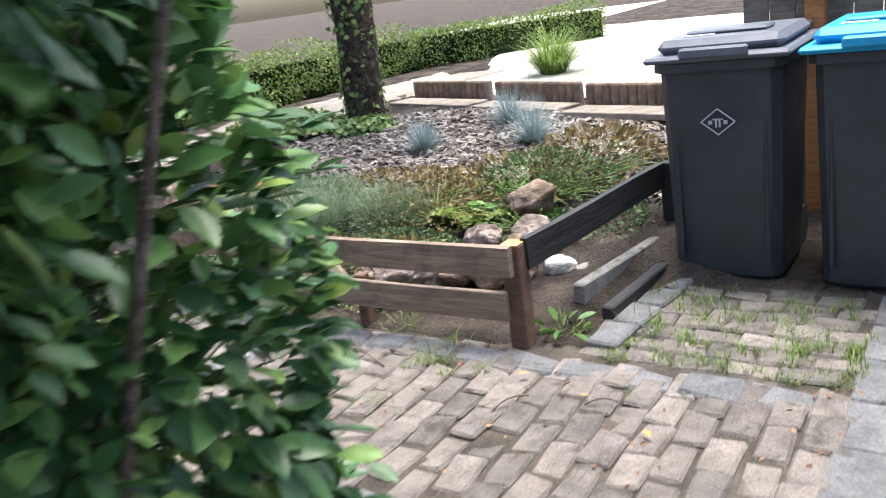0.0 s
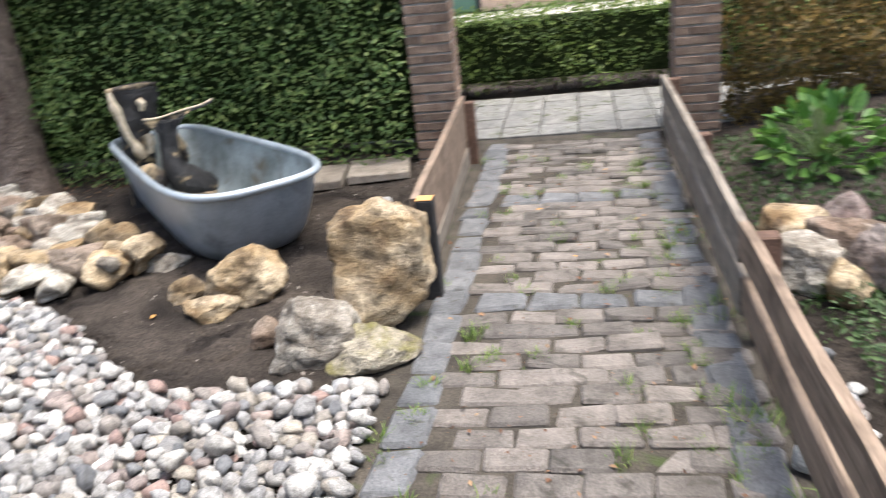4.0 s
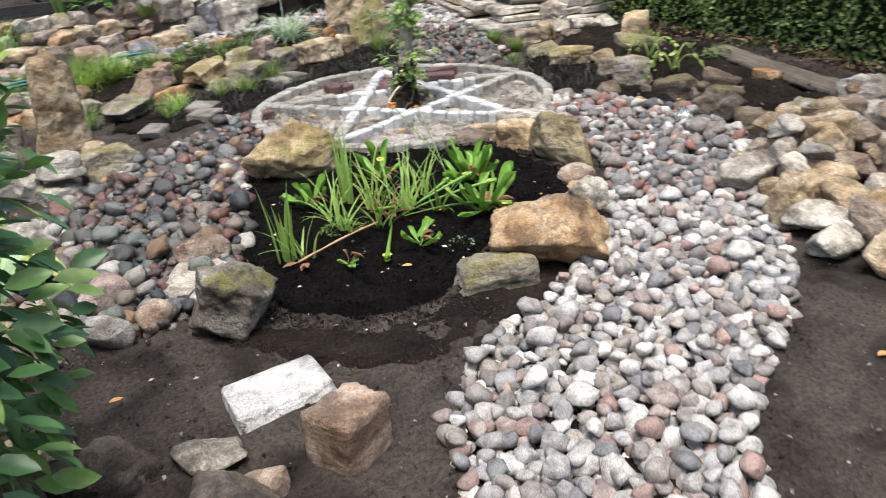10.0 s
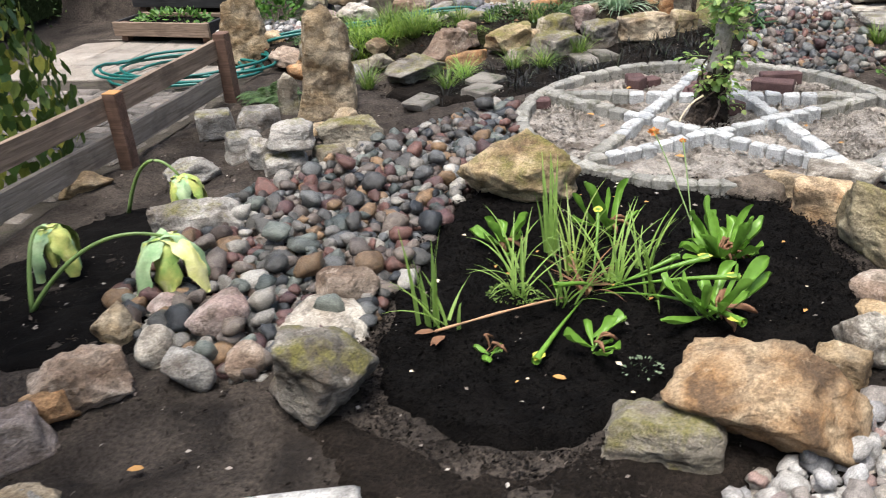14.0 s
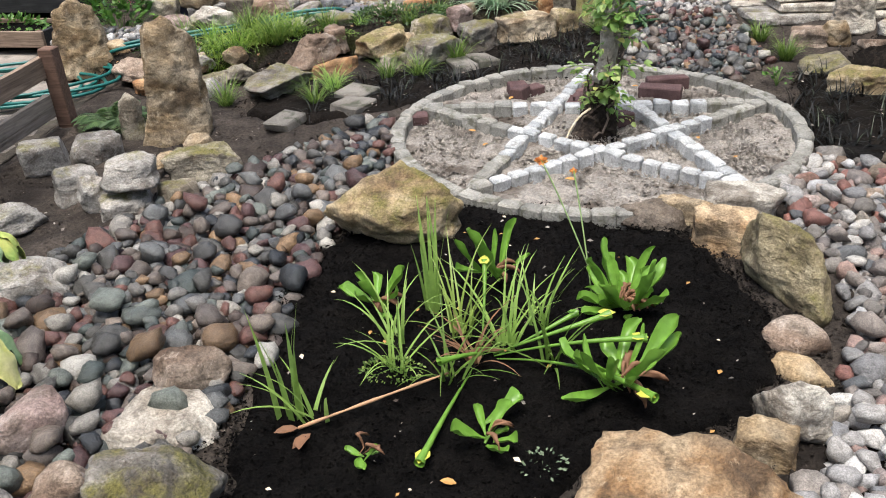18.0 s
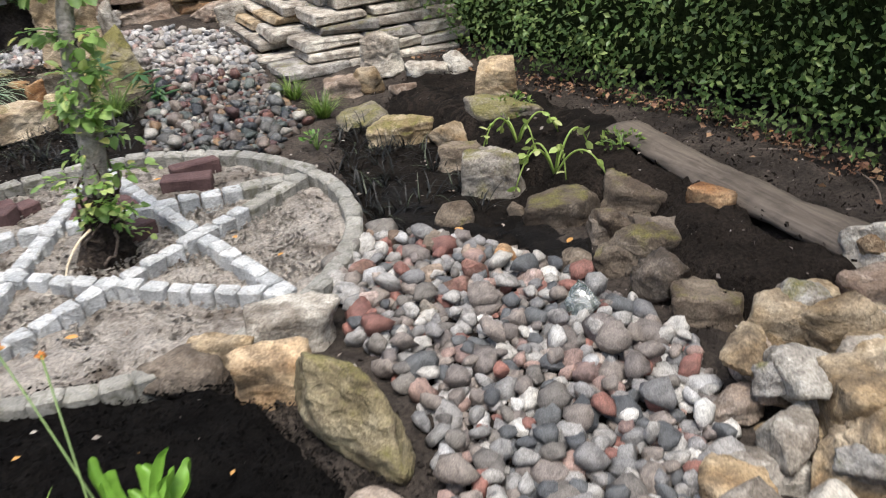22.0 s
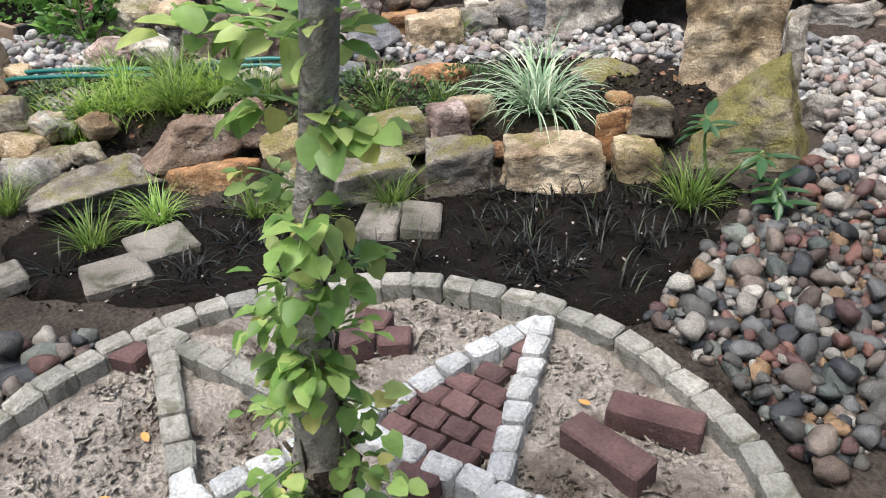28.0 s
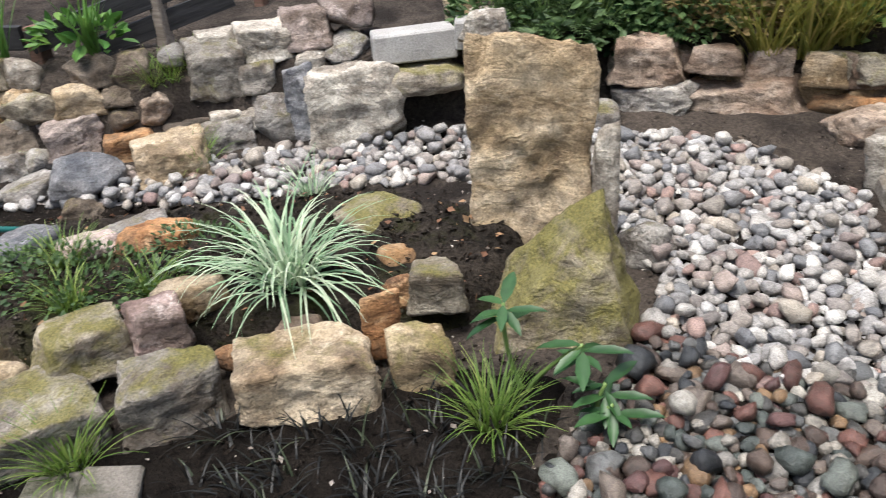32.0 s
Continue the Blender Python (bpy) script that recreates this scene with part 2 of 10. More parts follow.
def bump(nodes, links, b, height, strength, dist):
    n = nodes.new("ShaderNodeBump")
    n.inputs["Strength"].default_value = strength
    n.inputs["Distance"].default_value = dist
    links.new(height, n.inputs["Height"])
    links.new(n.outputs[0], b.inputs["Normal"])


def place(nodes, links, world_space=False):
    """Coordinates in metres, shifted at random from object to object."""
    if world_space:
        return nodes.new("ShaderNodeNewGeometry").outputs["Position"]
    c = nodes.new("ShaderNodeTexCoord").outputs["Object"]
    info = nodes.new("ShaderNodeObjectInfo").outputs["Random"]
    add = nodes.new("ShaderNodeVectorMath")
    add.operation = "ADD"
    links.new(c, add.inputs[0])
    links.new(calc(nodes, links, "MULTIPLY", info, 37.0), add.inputs[1])
    return add.outputs[0]


def mixed(name, dark, light, scale, rough=0.8, fine=60, relief=0.3, depth=0.006, stain=None, stain_scale=5, stain_at=0.55, vary=0.0, world_space=False, spec=0.4, speck=0.35):
    """A surface in two tones, with grain, stains and fine relief."""
    m, n, l, b = shader(name, rough, 0, spec)
    c = place(n, l, world_space)
    big = noise_tex(n, l, scale, 7, c)
    small = noise_tex(n, l, fine, 5, c, 0.65)
    col = ramp(n, l, big, [(0.32, dark), (0.66, light)])
    grain = ramp(n, l, small, [(0.3, (1 - speck,) * 3), (0.7, (1 + speck * 0.4,) * 3)])
    col = blend(n, l, 1.0, col, grain, "MULTIPLY")
    if stain:
        s = noise_tex(n, l, stain_scale, 6, c, 0.6, 0.6)
        col = blend(n, l, ramp(n, l, s, [(stain_at, (0, 0, 0)), (stain_at + 0.12, (1, 1, 1))]), col, stain)
    if vary:
        info = n.new("ShaderNodeObjectInfo").outputs["Random"]
        tone = ramp(n, l, info, [(0, (1 - vary, 1 - vary, 1 - vary)), (0.5, (1, 0.98, 0.96)), (1, (1 + vary, 1 + vary * 0.9, 1 + vary * 0.8))])
        col = blend(n, l, 1.0, col, tone, "MULTIPLY")
    l.new(col, b.inputs["Base Color"])
    h = calc(n, l, "ADD", calc(n, l, "MULTIPLY", big, 1.0), calc(n, l, "MULTIPLY", small, 0.5))
    bump(n, l, b, h, relief, depth * 4)
    return m


def stone_mat(name, tones, moss=0.0, stain=(0.09, 0.065, 0.045), rough=0.84):
    """Weathered stone: soft clouds of tone, dirt in broad patches, fine grain, thin veins, and moss on top where it has any."""
    m, n, l, b = shader(name, rough, 0, 0.3)
    c = place(n, l)
    mp = n.new("ShaderNodeMapping")
    mp.inputs["Rotation"].default_value = (0.4, 0.3, 0.0)
    mp.inputs["Scale"].default_value = (1.0, 1.0, 1.7)
    l.new(c, mp.inputs[0])
    big = noise_tex(n, l, 4.2, 6, mp.outputs[0], 0.55, 0.6)
    mid = noise_tex(n, l, 13, 8, mp.outputs[0], 0.62, 0.4)
    fine = noise_tex(n, l, 120, 4, c, 0.7)
    one = n.new("ShaderNodeObjectInfo").outputs["Random"]
    col = ramp(n, l, big, [(0.34, tones[0]), (0.46, tones[1]), (0.64, tones[2])])
    col = blend(n, l, 1.0, col, ramp(n, l, one, [(0, (0.68, 0.67, 0.66)), (0.5, (0.9, 0.89, 0.87)), (1, (1.1, 1.08, 1.05))]), "MULTIPLY")
    col = blend(n, l, 1.0, col, ramp(n, l, mid, [(0.32, (0.5, 0.49, 0.48)), (0.48, (0.92, 0.91, 0.9)), (0.7, (1.18, 1.18, 1.18))]), "MULTIPLY")
    dirt = noise_tex(n, l, 6.5, 9, c, 0.72, 0.3)
    col = blend(n, l, ramp(n, l, dirt, [(0.48, (0, 0, 0)), (0.58, (0.55, 0.55, 0.55)), (0.74, (0.85, 0.85, 0.85))]), col, stain)
    pale = noise_tex(n, l, 9, 8, c, 0.74)
    col = blend(n, l, ramp(n, l, pale, [(0.57, (0, 0, 0)), (0.66, (0.6, 0.6, 0.6))]), col, tuple(min(1, t * 1.25) for t in tones[2]))
    col = blend(n, l, 1.0, col, ramp(n, l, fine, [(0.34, (0.58, 0.575, 0.57)), (0.64, (1.18, 1.18, 1.18))]), "MULTIPLY")
    vein = n.new("ShaderNodeTexVoronoi")
    vein.feature = "DISTANCE_TO_EDGE"
    vein.inputs["Scale"].default_value = 5.0
    wob = n.new("ShaderNodeMixRGB")
    wob.blend_type = "ADD"
    wob.inputs[0].default_value = 0.16
    l.new(mp.outputs[0], wob.inputs[1])
    nz = n.new("ShaderNodeTexNoise")
    nz.inputs["Scale"].default_value = 9
    l.new(c, nz.inputs["Vector"])
    l.new(nz.outputs["Color"], wob.inputs[2])
    l.new(wob.outputs[0], vein.inputs["Vector"])
    crack = ramp(n, l, vein.outputs[0], [(0.0, (0, 0, 0)), (0.008, (1, 1, 1))])
    open_crack = calc(n, l, "MAXIMUM", crack, ramp(n, l, big, [(0.42, (0, 0, 0)), (0.47, (1, 1, 1))]))
    col = blend(n, l, 1.0, col, ramp(n, l, open_crack, [(0.0, (0.74, 0.73, 0.72)), (1.0, (1, 1, 1))]), "MULTIPLY")
    if moss:
        up = n.new("ShaderNodeSeparateXYZ")
        l.new(n.new("ShaderNodeNewGeometry").outputs["Normal"], up.inputs[0])
        g = noise_tex(n, l, 6, 8, c, 0.7, 0.4)
        amount = calc(n, l, "ADD", calc(n, l, "MULTIPLY", up.outputs[2], 0.16), g)
        f = ramp(n, l, amount, [(0.7 - 0.2 * moss, (0, 0, 0)), (0.86 - 0.2 * moss, (0.85, 0.85, 0.85))])
        green = ramp(n, l, fine, [(0.3, (0.06, 0.058, 0.014)), (0.7, (0.23, 0.205, 0.055))])
        col = blend(n, l, f, col, green)
    l.new(col, b.inputs["Base Color"])
    h = calc(n, l, "ADD", calc(n, l, "ADD", mid, calc(n, l, "MULTIPLY", fine, 0.22)), calc(n, l, "MULTIPLY", open_crack, 0.07))
    bump(n, l, b, h, 1.0, 0.03)
    return m


STONE = {
    "tan": stone_mat("sandstone", [(0.24, 0.155, 0.08), (0.43, 0.32, 0.19), (0.6, 0.5, 0.36)]),
    "ochre": stone_mat("ochre_stone", [(0.11, 0.07, 0.04), (0.34, 0.2, 0.095), (0.56, 0.43, 0.28)]),
    "tanmoss": stone_mat("mossy_sandstone", [(0.26, 0.18, 0.1), (0.44, 0.34, 0.2), (0.58, 0.49, 0.35)], 0.7),
    "pale": stone_mat("pale_stone", [(0.34, 0.3, 0.25), (0.5, 0.46, 0.4), (0.66, 0.63, 0.56)]),
    "grey": stone_mat("grey_stone", [(0.2, 0.19, 0.18), (0.33, 0.32, 0.3), (0.45, 0.43, 0.4)], 0.3),
    "moss": stone_mat("mossy_stone", [(0.19, 0.17, 0.13), (0.33, 0.3, 0.24), (0.46, 0.42, 0.34)], 0.62),
    "mossbig": stone_mat("moss_covered_stone", [(0.13, 0.12, 0.09), (0.25, 0.22, 0.16), (0.4, 0.36, 0.27)], 1.15),
    "mosslintel": stone_mat("moss_covered_lintel", [(0.22, 0.2, 0.17), (0.42, 0.37, 0.3), (0.55, 0.5, 0.42)], 1.0),
    "mossdark": stone_mat("mossy_dark_stone", [(0.11, 0.1, 0.085), (0.22, 0.205, 0.18), (0.36, 0.335, 0.3)], 0.5),
    "red": stone_mat("red_cobble", [(0.17, 0.08, 0.065), (0.27, 0.145, 0.12), (0.38, 0.25, 0.215)]),
    "mossrim": stone_mat("green_grey_rim_stone", [(0.15, 0.125, 0.07), (0.26, 0.22, 0.13), (0.38, 0.33, 0.22)], 0.55),
    "sand": stone_mat("golden_sandstone", [(0.3, 0.22, 0.13), (0.47, 0.365, 0.235), (0.62, 0.52, 0.385)], 0, (0.13, 0.09, 0.055)),
    "damp": stone_mat("damp_brown_stone", [(0.07, 0.052, 0.038), (0.13, 0.103, 0.078), (0.24, 0.2, 0.155)], 0.25),
    "brown": stone_mat("brown_stone", [(0.2, 0.13, 0.09), (0.34, 0.25, 0.19), (0.48, 0.4, 0.33)]),
    "rust": stone_mat("rusty_stone", [(0.2, 0.09, 0.04), (0.42, 0.22, 0.1), (0.56, 0.38, 0.22)]),
    "pinkgrey": stone_mat("dull_pinkish_stone", [(0.17, 0.13, 0.115), (0.3, 0.245, 0.22), (0.42, 0.36, 0.33)]),
    "pink": stone_mat("pink_stone", [(0.28, 0.19, 0.17), (0.45, 0.34, 0.31), (0.58, 0.5, 0.46)]),
    "white": stone_mat("white_stone", [(0.62, 0.61, 0.58), (0.78, 0.78, 0.76), (0.86, 0.86, 0.85)], 0, (0.4, 0.39, 0.37)),
    "dark": stone_mat("dark_stone", [(0.055, 0.047, 0.039), (0.115, 0.096, 0.078), (0.25, 0.21, 0.17)]),
    "mottle": stone_mat("mottled_stone", [(0.14, 0.12, 0.1), (0.36, 0.32, 0.26), (0.58, 0.54, 0.47)], 0, (0.07, 0.06, 0.055)),
    "slate": stone_mat("slate_stone", [(0.1, 0.11, 0.13), (0.2, 0.21, 0.23), (0.4, 0.4, 0.41)], 0, (0.05, 0.05, 0.06), 0.6),
    "ribbed": stone_mat("ribbed_sandstone", [(0.26, 0.19, 0.12), (0.46, 0.38, 0.27), (0.6, 0.52, 0.4)], 0.35),
}


def pebble_mat(name, stops, rough):
    """River pebbles: one tone for each pebble, with specks and veins."""
    m, n, l, b = shader(name, rough, 0, 0.5)
    c = place(n, l, True)
    one = n.new("ShaderNodeObjectInfo").outputs["Random"]
    isle = n.new("ShaderNodeNewGeometry").outputs["Random Per Island"]
    f = calc(n, l, "FRACT", calc(n, l, "ADD", calc(n, l, "MULTIPLY", one, 3.7), isle))
    col = ramp(n, l, f, stops, "CONSTANT")
    f2 = calc(n, l, "FRACT", calc(n, l, "MULTIPLY", f, 17.3))
    col = blend(n, l, 1.0, col, ramp(n, l, f2, [(0, (0.72, 0.72, 0.74)), (1, (1.18, 1.16, 1.12))]), "MULTIPLY")
    mid = noise_tex(n, l, 30, 7, c, 0.64, 0.6)
    fine = noise_tex(n, l, 240, 3, c, 0.7)
    col = blend(n, l, 1.0, col, ramp(n, l, mid, [(0.32, (0.5, 0.49, 0.48)), (0.5, (0.95, 0.95, 0.94)), (0.68, (1.22, 1.22, 1.22))]), "MULTIPLY")
    col = blend(n, l, 1.0, col, ramp(n, l, fine, [(0.36, (0.58, 0.58, 0.58)), (0.64, (1.2, 1.2, 1.2))]), "MULTIPLY")
    l.new(col, b.inputs["Base Color"])
    bump(n, l, b, calc(n, l, "ADD", mid, calc(n, l, "MULTIPLY", fine, 0.4)), 0.8, 0.011)
    return m


PALE_PEBBLE = pebble_mat("pale_pebble", [(0, (0.352, 0.339, 0.326)), (0.15, (0.264, 0.238, 0.220)), (0.28, (0.422, 0.409, 0.392)), (0.4, (0.317, 0.260, 0.238)), (0.48, (0.176, 0.180, 0.189)),
                                         (0.56, (0.510, 0.497, 0.480)), (0.68, (0.352, 0.317, 0.273)), (0.78, (0.290, 0.286, 0.286)), (0.88, (0.317, 0.220, 0.194)), (0.94, (0.598, 0.590, 0.572))], 0.62)
DARK_PEBBLE = pebble_mat("mixed_pebble", [(0, (0.074, 0.072, 0.067)), (0.11, (0.164, 0.135, 0.115)), (0.22, (0.030, 0.034, 0.039)), (0.34, (0.139, 0.067, 0.054)), (0.43, (0.254, 0.238, 0.213)),
                                          (0.52, (0.082, 0.059, 0.048)), (0.61, (0.057, 0.070, 0.066)), (0.69, (0.213, 0.135, 0.074)), (0.76, (0.123, 0.127, 0.127)), (0.84, (0.098, 0.051, 0.049)), (0.9, (0.139, 0.156, 0.139)), (0.95, (0.377, 0.361, 0.328))], 0.36)
RED_PEBBLE = pebble_mat("reddish_pebble", [(0, (0.34, 0.325, 0.31)), (0.13, (0.22, 0.19, 0.17)), (0.25, (0.27, 0.125, 0.1)), (0.33, (0.11, 0.115, 0.12)), (0.43, (0.43, 0.415, 0.39)),
                                           (0.55, (0.28, 0.24, 0.215)), (0.65, (0.17, 0.155, 0.14)), (0.75, (0.24, 0.235, 0.23)), (0.85, (0.32, 0.22, 0.19)), (0.92, (0.58, 0.57, 0.55))], 0.55)
# colour raised to carry the sunshine on the ground past the palisades
GRAVEL = mixed("sunlit_tone_gravel", (0.6, 0.565, 0.5), (0.76, 0.72, 0.64), 4, 0.95, 40, 0.8, 0.01, (0.3, 0.28, 0.2), 2, 0.52, 0, True, 0.2, 0.35)
SOIL = mixed("soil", (0.038, 0.031, 0.026), (0.125, 0.102, 0.084), 3.0, 0.95, 70, 1.0, 0.018, (0.026, 0.021, 0.018), 2.4, 0.53, 0, True, 0.15, 0.6)
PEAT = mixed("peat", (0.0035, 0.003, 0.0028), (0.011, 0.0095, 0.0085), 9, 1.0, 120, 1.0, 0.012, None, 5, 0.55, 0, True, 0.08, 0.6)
MUD = mixed("wet_mud", (0.005, 0.0045, 0.004), (0.016, 0.0135, 0.012), 8, 0.8, 60, 1.0, 0.016, None, 5, 0.55, 0, True, 0.12, 0.5)
LOAM = mixed("dark_loam", (0.008, 0.0065, 0.0055), (0.026, 0.021, 0.017), 6, 0.95, 90, 1.0, 0.016, None, 5, 0.55, 0, True, 0.08, 0.5)
STEP = mixed("step_stone", (0.13, 0.118, 0.1), (0.26, 0.24, 0.21), 7, 0.7, 120, 0.8, 0.008, (0.07, 0.072, 0.045), 8, 0.52, 0.15, False, 0.4, 0.4)
KERB = mixed("grey_kerb", (0.15, 0.148, 0.14), (0.29, 0.285, 0.27), 7, 0.88, 120, 0.7, 0.006, (0.08, 0.085, 0.05), 7, 0.54, 0.12, False, 0.3, 0.4)
RICH = mixed("rooty_soil", (0.016, 0.0125, 0.01), (0.044, 0.034, 0.027), 5, 0.95, 80, 1.0, 0.02, None, 5, 0.5, 0, True, 0.08, 0.6)
DARK_SOIL = mixed("dark_soil", (0.022, 0.0175, 0.0145), (0.065, 0.052, 0.042), 4, 0.95, 80, 1.0, 0.018, None, 5, 0.5, 0, True, 0.2, 0.6)
TERRACE_SOIL = mixed("terrace_soil", (0.02, 0.0165, 0.013), (0.075, 0.06, 0.047), 5, 0.95, 80, 1.0, 0.02, (0.04, 0.043, 0.014), 4, 0.53, 0, True, 0.15, 0.6)
TRODDEN = mixed("trodden_path", (0.24, 0.215, 0.18), (0.37, 0.335, 0.285), 3, 0.95, 60, 0.8, 0.008, (0.18, 0.16, 0.12), 3, 0.55, 0, True, 0.2, 0.4)
PALE_SLAB = mixed("pale_yard_slab", (0.24, 0.21, 0.18), (0.36, 0.325, 0.285), 5, 0.88, 110, 0.5, 0.005, (0.17, 0.15, 0.13), 4, 0.57, 0.12, False, 0.3, 0.3)
SAND = mixed("sand", (0.42, 0.37, 0.32), (0.68, 0.615, 0.54), 9, 0.95, 80, 1.0, 0.022, (0.19, 0.155, 0.125), 3.5, 0.52, 0, True, 0.2, 0.5)
PAVER = mixed("clay_paver", (0.135, 0.12, 0.108), (0.25, 0.224, 0.203), 8, 0.85, 110, 0.8, 0.008, (0.08, 0.073, 0.062), 9, 0.55, 0.3, False, 0.35, 0.45)
BLUE_SETT = mixed("blue_grey_sett", (0.105, 0.108, 0.114), (0.2, 0.205, 0.213), 9, 0.75, 90, 0.8, 0.008, (0.08, 0.08, 0.07), 14, 0.58, 0.18, False, 0.4, 0.4)
JOINT = mixed("sandy_joint", (0.045, 0.039, 0.032), (0.105, 0.09, 0.072), 6, 0.95, 90, 0.8, 0.008, (0.06, 0.075, 0.03), 5, 0.58, 0, True, 0.2, 0.5)
SETT = mixed("grey_sett", (0.43, 0.445, 0.445), (0.68, 0.695, 0.7), 12, 0.85, 120, 0.9, 0.008, (0.27, 0.265, 0.25), 18, 0.57, 0.14, False, 0.35, 0.4)
OLD_SETT = mixed("lichen_sett", (0.24, 0.235, 0.21), (0.4, 0.39, 0.352), 12, 0.88, 120, 0.8, 0.008, (0.15, 0.148, 0.115), 16, 0.53, 0.16, False, 0.35, 0.4)
PURPLE = mixed("purple_brick", (0.075, 0.04, 0.04), (0.135, 0.08, 0.076), 10, 0.85, 110, 0.7, 0.006, None, 5, 0.5, 0.2, False, 0.35, 0.35)
SLAB = mixed("concrete_slab", (0.28, 0.275, 0.265), (0.42, 0.415, 0.4), 5, 0.88, 130, 0.5, 0.005, (0.2, 0.195, 0.18), 4, 0.58, 0.12, False, 0.3, 0.35)
TAN_SLAB = mixed("worn_slab", (0.22, 0.185, 0.15), (0.36, 0.315, 0.265), 7, 0.88, 120, 0.7, 0.008, (0.15, 0.135, 0.105), 6, 0.55, 0.12, False, 0.3, 0.4)
BRICK = mixed("pillar_brick", (0.19, 0.125, 0.092), (0.33, 0.24, 0.18), 10, 0.88, 120, 0.7, 0.005, (0.13, 0.098, 0.078), 12, 0.57, 0.22, False, 0.3, 0.4)
MORTAR = mixed("mortar", (0.22, 0.2, 0.175), (0.36, 0.335, 0.3), 12, 0.95, 140, 0.6, 0.004, None, 5, 0.5, 0, False, 0.2, 0.3)
# strong sun on the street is put into this pale colour
ROAD = mixed("sunlit_tone_road", (0.68, 0.64, 0.57), (0.8, 0.76, 0.68), 1.5, 0.9, 30, 0.3, 0.004, None, 5, 0.5, 0, True, 0.2, 0.2)


def wood_mat(name, dark, light, rough=0.8, scale=1.0):
    m, n, l, b = shader(name, rough, 0, 0.3)
    c = place(n, l)
    mp = n.new("ShaderNodeMapping")
    mp.inputs["Scale"].default_value = (3 * scale, 45 * scale, 45 * scale)
    l.new(c, mp.inputs[0])
    grain = noise_tex(n, l, 1.0, 8, mp.outputs[0], 0.6, 1.2)
    blot = noise_tex(n, l, 6, 6, c, 0.6)
    col = ramp(n, l, grain, [(0.3, dark), (0.68, light)])
    col = blend(n, l, ramp(n, l, blot, [(0.5, (0, 0, 0)), (0.75, (0.7, 0.7, 0.7))]), col, tuple(v * 0.45 for v in dark))
    l.new(col, b.inputs["Base Color"])
    bump(n, l, b, grain, 0.5, 0.008)
    return m


WOOD = wood_mat("weathered_board", (0.12, 0.085, 0.062), (0.31, 0.23, 0.17))
GREY_WOOD = wood_mat("grey_board", (0.13, 0.105, 0.085), (0.3, 0.26, 0.215))
BLACK_WOOD = wood_mat("tarred_board", (0.012, 0.012, 0.013), (0.04, 0.039, 0.04), 0.65)
POST_WOOD = wood_mat("stained_post", (0.085, 0.048, 0.034), (0.19, 0.115, 0.082))
CUT_WOOD = wood_mat("cut_end", (0.5, 0.24, 0.09), (0.62, 0.34, 0.14))
SUNK_WOOD = wood_mat("sunken_log", (0.06, 0.048, 0.038), (0.15, 0.123, 0.098))
ORANGE_WOOD = wood_mat("orange_post", (0.3, 0.12, 0.035), (0.48, 0.22, 0.08), 0.6)
SHED_WOOD = wood_mat("shed_board", (0.12, 0.1, 0.08), (0.26, 0.22, 0.18))
BARK = mixed("bark", (0.13, 0.095, 0.075), (0.33, 0.26, 0.21), 9, 0.9, 45, 1.0, 0.02, (0.35, 0.29, 0.25), 8, 0.6, 0, False, 0.2, 0.5)
DARK_BARK = mixed("dark_bark", (0.025, 0.019, 0.015), (0.12, 0.09, 0.07), 14, 0.92, 50, 1.0, 0.03, (0.22, 0.17, 0.13), 13, 0.58, 0, False, 0.2, 0.6)
PALE_BARK = mixed("pale_bark", (0.3, 0.265, 0.23), (0.54, 0.49, 0.43), 11, 0.9, 50, 1.0, 0.014, (0.1, 0.08, 0.065), 14, 0.58, 0, False, 0.2, 0.4)


def plain(name, colour, rough=0.5, metal=0.0, wear=0.12, scale=14, spec=0.5):
    """Paint, plastic or metal with faint wear."""
    m, n, l, b = shader(name, rough, metal, spec)
    c = place(n, l)
    f = noise_tex(n, l, scale, 6, c, 0.6)
    col = ramp(n, l, f, [(0.3, tuple(v * (1 - wear) for v in colour)), (0.7, tuple(min(1, v * (1 + wear)) for v in colour))])
    l.new(col, b.inputs["Base Color"])
    rr = ramp(n, l, f, [(0.3, (max(0, rough - 0.08),) * 3), (0.7, (min(1, rough + 0.1),) * 3)])
    l.new(rr, b.inputs["Roughness"])
    return m


BIN = plain("dark_plastic", (0.032, 0.035, 0.042), 0.45, 0, 0.25, 9)
BIN_LID = plain("grey_lid", (0.11, 0.12, 0.145), 0.38, 0, 0.15)
BLUE_LID = plain("blue_lid", (0.02, 0.3, 0.55), 0.35, 0, 0.1)
EMBLEM = plain("pale_print", (0.5, 0.52, 0.55), 0.6)
BIKE_STEEL = plain("dull_steel", (0.35, 0.34, 0.33), 0.45)
BIKE_PAINT = plain("dark_bicycle_paint", (0.03, 0.028, 0.03), 0.4)
RUBBER = plain("rubber", (0.015, 0.015, 0.016), 0.8)
ZINC = mixed("zinc", (0.3, 0.34, 0.37), (0.46, 0.51, 0.55), 5, 0.42, 60, 0.15, 0.003, (0.24, 0.26, 0.27), 4, 0.6, 0, False, 0.5, 0.15)
ZINC.node_tree.nodes["Principled BSDF"].inputs["Metallic"].default_value = 0.35
ZINC_IN = mixed("stained_zinc", (0.16, 0.18, 0.17), (0.36, 0.4, 0.4), 6, 0.55, 60, 0.25, 0.003, (0.12, 0.1, 0.07), 5, 0.55, 0, False, 0.4, 0.25)
